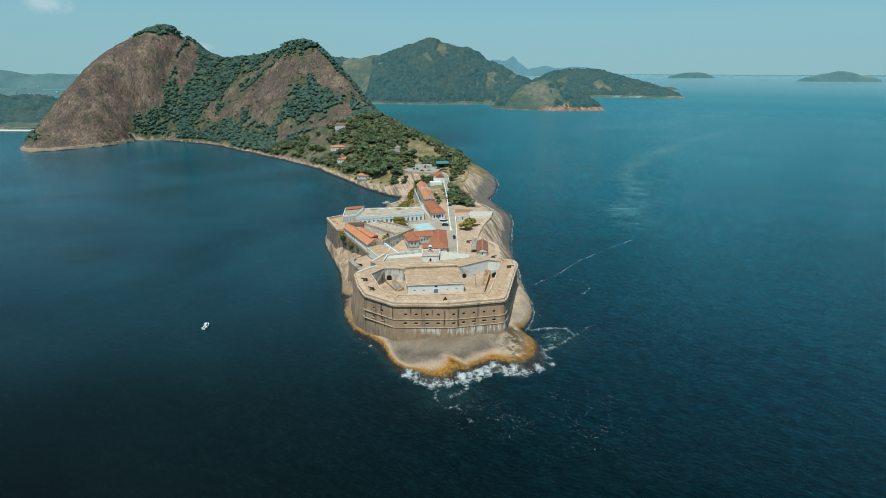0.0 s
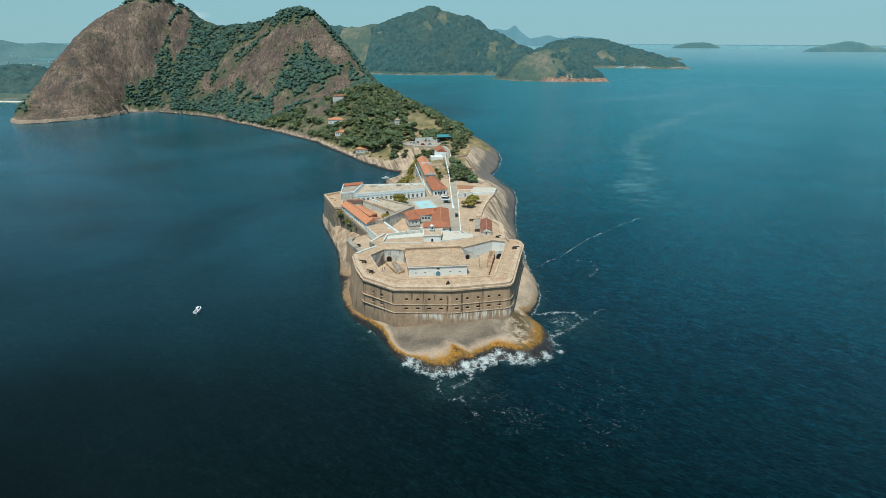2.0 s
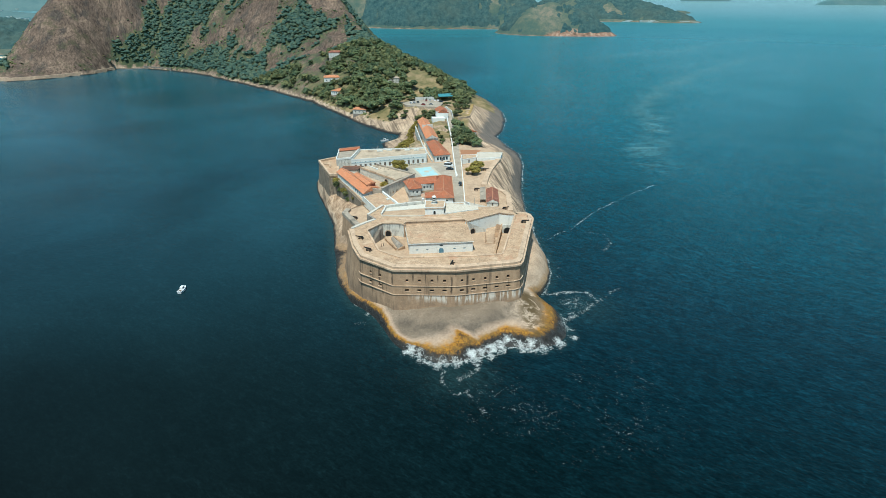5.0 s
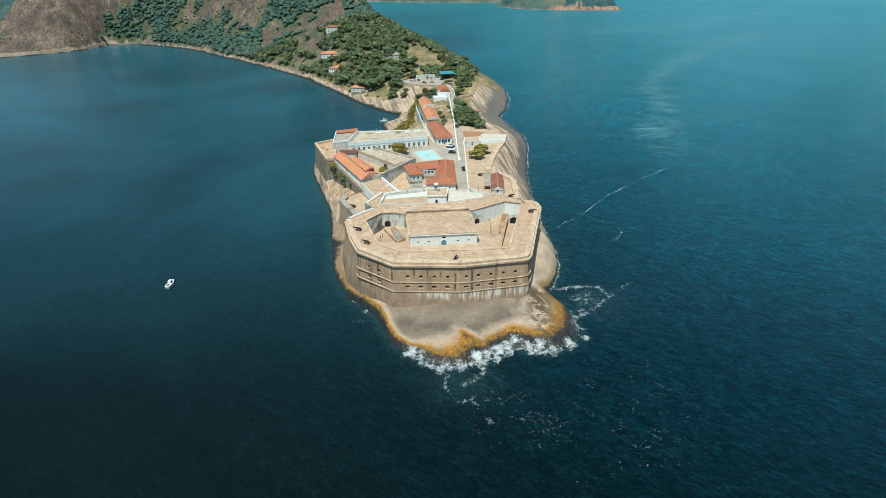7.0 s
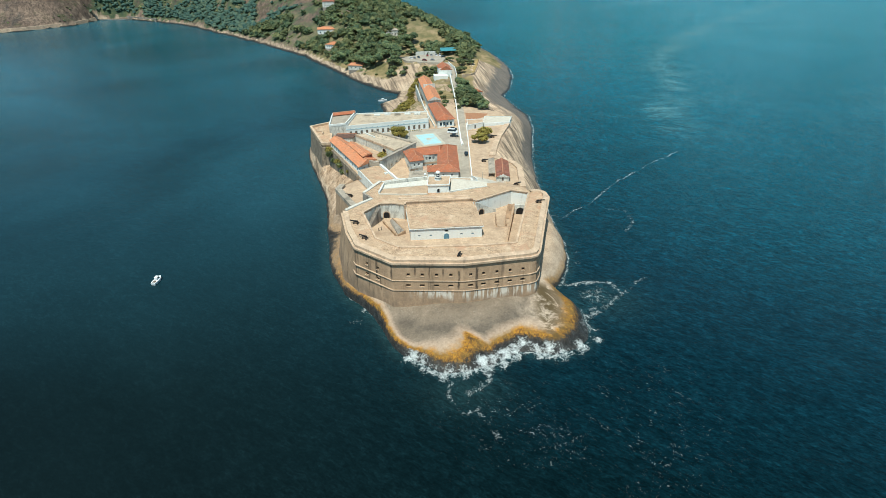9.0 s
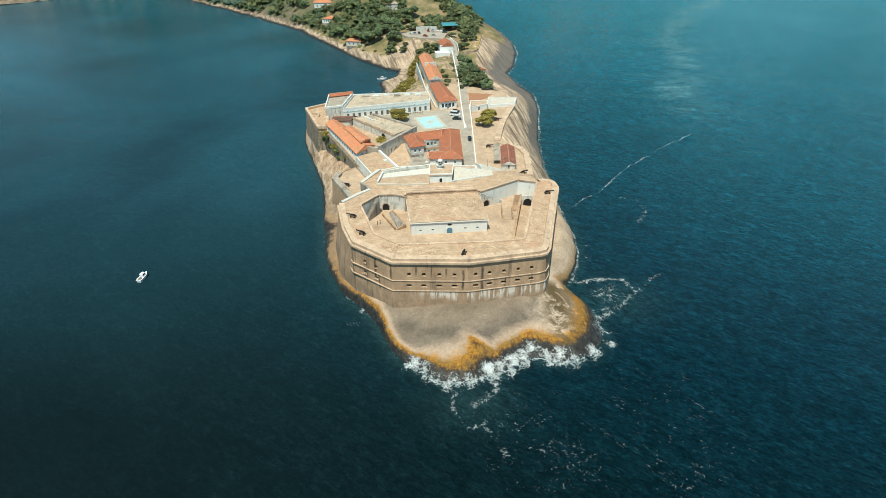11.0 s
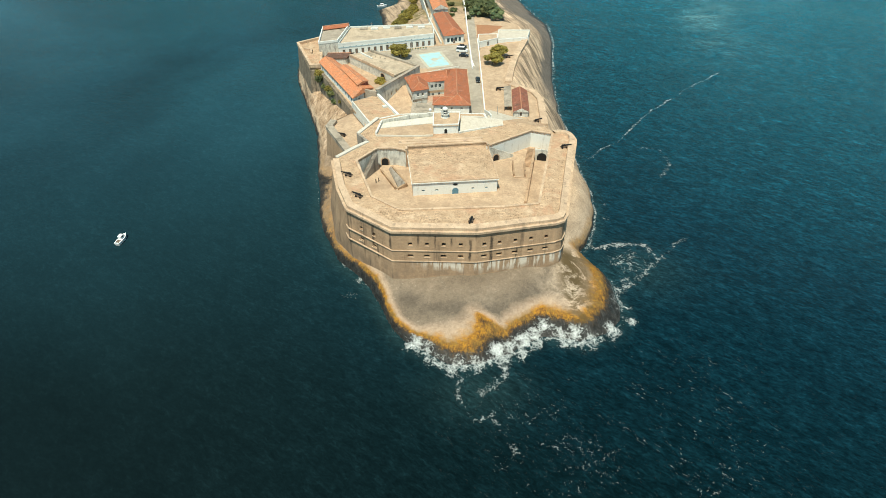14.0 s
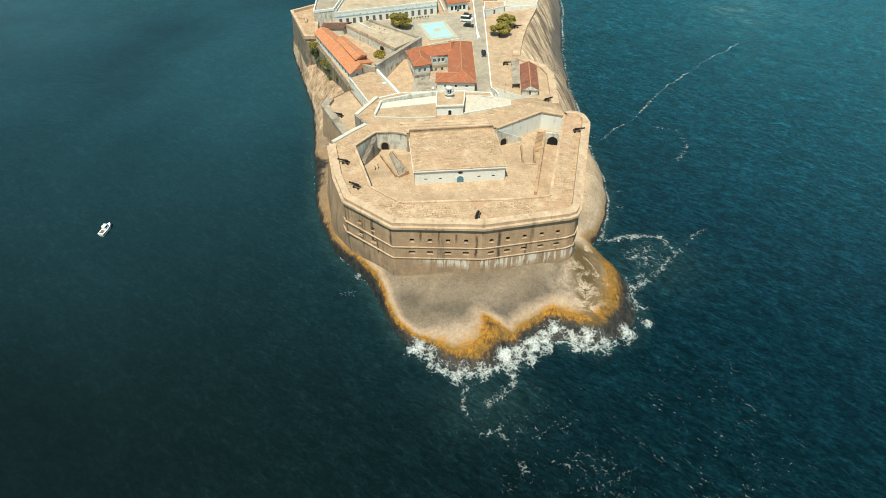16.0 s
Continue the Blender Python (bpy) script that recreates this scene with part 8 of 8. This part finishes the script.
def motor_boat(x, y, turn, length, label):
    ob = thing("motor_boat", label, "boat", (*by_sea(x, y), SEA_UP), turn)
    l, w = length / 2, length * 0.18
    bm = bmesh.new()
    ring = []
    for k in np.linspace(-1, 1, 13):
        half = w * (1 - max(0, k) ** 2.4) * (0.86 + 0.14 * min(1, (k + 1) * 2))
        ring.append((k * l, half))
    top = [bm.verts.new((x_, h, 1.0 + 0.25 * max(0, x_ / l))) for x_, h in ring] + [bm.verts.new((x_, -h, 1.0 + 0.25 * max(0, x_ / l))) for x_, h in ring[::-1][1:]]
    low = [bm.verts.new((v.co.x * 0.92, v.co.y * 0.72, -0.35)) for v in top]
    n = len(top)
    for k in range(n):
        bm.faces.new((low[k], low[(k + 1) % n], top[(k + 1) % n], top[k]))
    bm.faces.new(top)
    bmesh.ops.recalc_face_normals(bm, faces=bm.faces)
    M = ob.matrix_basis
    h = part("hull", bm, CAR_WHITE, ob)
    c = part("cabin", box(bmesh.new(), (-l * 0.25, -w * 0.62, 1.0), (l * 0.35, w * 0.62, 2.2), None, 0.15), CAR_WHITE, ob)
    g = part("windscreen", box(bmesh.new(), (l * 0.3, -w * 0.55, 1.45), (l * 0.37, w * 0.55, 2.0)), PANE, ob)
    d = part("deck_well", box(bmesh.new(), (-l * 0.85, -w * 0.6, 1.0), (-l * 0.3, w * 0.6, 1.03)), WOOD, ob)
    s = part("side_window", box(bmesh.new(), (-l * 0.15, -w * 0.64, 1.5), (l * 0.2, w * 0.64, 1.95)), PANE, ob)
    for o in (h, c, g, d, s):
        o.matrix_parent_inverse = Matrix()
    return ob


motor_boat(-114.4, 250.4, 84, 5.6, "small white motor boat with a dark cockpit at anchor")
motor_boat(-53.0, 521.0, 15, 7.0, "small white boat moored beside the rocks")

# ---------------- far shore ----------------
tagged(part("coast_wall", wall_run([far_off(*p) for p in ((-656, 896), (-640, 880), (-616, 872), (-582, 897), (-545, 955), (-540, 1004))], 3.0, SEA_UP - 1.0, SEA_UP + 4.6, False, None, 2.0), TRIM), "pale stone coast road wall at the foot of the dome", "wall", kind="structure")
tagged(part("shore_bridge", wall_run([far_off(*p) for p in ((-500, 1022), (-470, 1008), (-440, 992))], 2.0, SEA_UP, SEA_UP + 4.5), FORT_GREY), "grey road bridge above the shore", "bridge", kind="structure")


def sand_strip(name, pts, width, label):
    m = plain("pale beach sand", (0.62, 0.52, 0.38), 0.95, 0.2, 0.0, 0.12)
    tagged(part(name, wall_run([far_off(*p) for p in pts], width, SEA_UP - 0.6, SEA_UP + 1.0, False, None, 6.0), m), label, "beach", kind="structure")


sand_strip("beach", [(-960, 1196), (-900, 1190), (-850, 1188), (-820, 1200)], 16, "strip of pale beach below the woods")
sand_strip("beach_far", [(-300, 2213), (-262, 2214), (-220, 2222)], 12, "short pale beach across the bay")


def drawn_in(x, y, h):
    a, b, c, k = far_away(np.array([float(x)]), np.array([float(y)]))
    return float(a[0]), float(b[0]), float(c[0] + h * k[0])


def far_town():
    rnd = random.Random(8)
    # house colours with the haze of the distance already in them
    mats = [hazy("hazed pale walls", (0.32, 0.39, 0.39), (0.44, 0.49, 0.48)), hazy("hazed tan walls", (0.30, 0.33, 0.31), (0.38, 0.39, 0.35)), hazy("hazed tiled roofs", (0.24, 0.25, 0.23), (0.30, 0.28, 0.25))]
    groups = [bmesh.new() for _ in mats]
    for _ in range(110):
        t = rnd.random()
        x, y = -2350 + 620 * t + rnd.uniform(-60, 60), 2800 + rnd.uniform(-160, 260)
        h = 14 + 24 * (1 - t) + rnd.gauss(0, 8)
        a, b, c = drawn_in(x, y, h)
        w, d, e = rnd.uniform(4, 11), rnd.uniform(4, 8), rnd.uniform(-6, -1)
        box(groups[rnd.choice((0, 0, 1, 2))], (a, b, c - 14), (a + w, b + d, c - 8 + e))
    for bm, m in zip(groups, mats):
        tagged(part("far_town", bm, m), "scattered pale houses of a distant town", "houses", kind="stuff")
    a, b, c = drawn_in(-1830, 2640, 14)
    tagged(part("far_shed", box(bmesh.new(), (a - 34, b, c - 12), (a + 36, b + 24, c - 5)), mats[0]), "long pale roof in the distant town", "building")
    # quays and pale works at the foot of the far cape
    groups = [bmesh.new() for _ in mats]
    for _ in range(46):
        t = rnd.random()
        x, y = 760 + 290 * t, 2690 - 100 * t + rnd.uniform(-25, 10)
        a, b, c = drawn_in(x, y, 0)
        w, d, e = rnd.uniform(8, 34), rnd.uniform(6, 12), rnd.uniform(2.5, 8)
        box(groups[rnd.choice((0, 0, 0, 1))], (a, b, c - 3), (a + w, b + d, c + e))
    for bm, m in zip(groups[:2], mats):
        tagged(part("far_quay", bm, m), "pale quays and low buildings below the cape", "buildings", kind="stuff")


far_town()
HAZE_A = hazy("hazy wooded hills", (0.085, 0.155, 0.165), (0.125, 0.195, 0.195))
HAZE_B = hazy("haze-blue far mountains", (0.19, 0.32, 0.36), (0.23, 0.36, 0.40))
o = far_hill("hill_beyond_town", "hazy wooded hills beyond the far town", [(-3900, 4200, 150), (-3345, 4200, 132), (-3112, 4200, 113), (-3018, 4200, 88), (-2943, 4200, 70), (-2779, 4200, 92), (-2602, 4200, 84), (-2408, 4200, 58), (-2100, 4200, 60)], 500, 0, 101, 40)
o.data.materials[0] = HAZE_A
o = far_hill("mountain_range", "haze-tinted pale blue mountains on the horizon with a sharp peak",
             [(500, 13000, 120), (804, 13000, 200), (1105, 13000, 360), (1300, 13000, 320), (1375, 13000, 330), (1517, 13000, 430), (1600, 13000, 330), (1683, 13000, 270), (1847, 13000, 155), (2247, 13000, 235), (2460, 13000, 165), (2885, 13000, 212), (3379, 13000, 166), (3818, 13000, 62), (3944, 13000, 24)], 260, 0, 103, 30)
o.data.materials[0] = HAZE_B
o = far_hill("rock_point", "bare rocky point at the end of the far cape", [(1360, 3800, 14), (1440, 3850, 18), (1520, 3920, 12), (1575, 4040, 5)], 60, 0, 105, 10)
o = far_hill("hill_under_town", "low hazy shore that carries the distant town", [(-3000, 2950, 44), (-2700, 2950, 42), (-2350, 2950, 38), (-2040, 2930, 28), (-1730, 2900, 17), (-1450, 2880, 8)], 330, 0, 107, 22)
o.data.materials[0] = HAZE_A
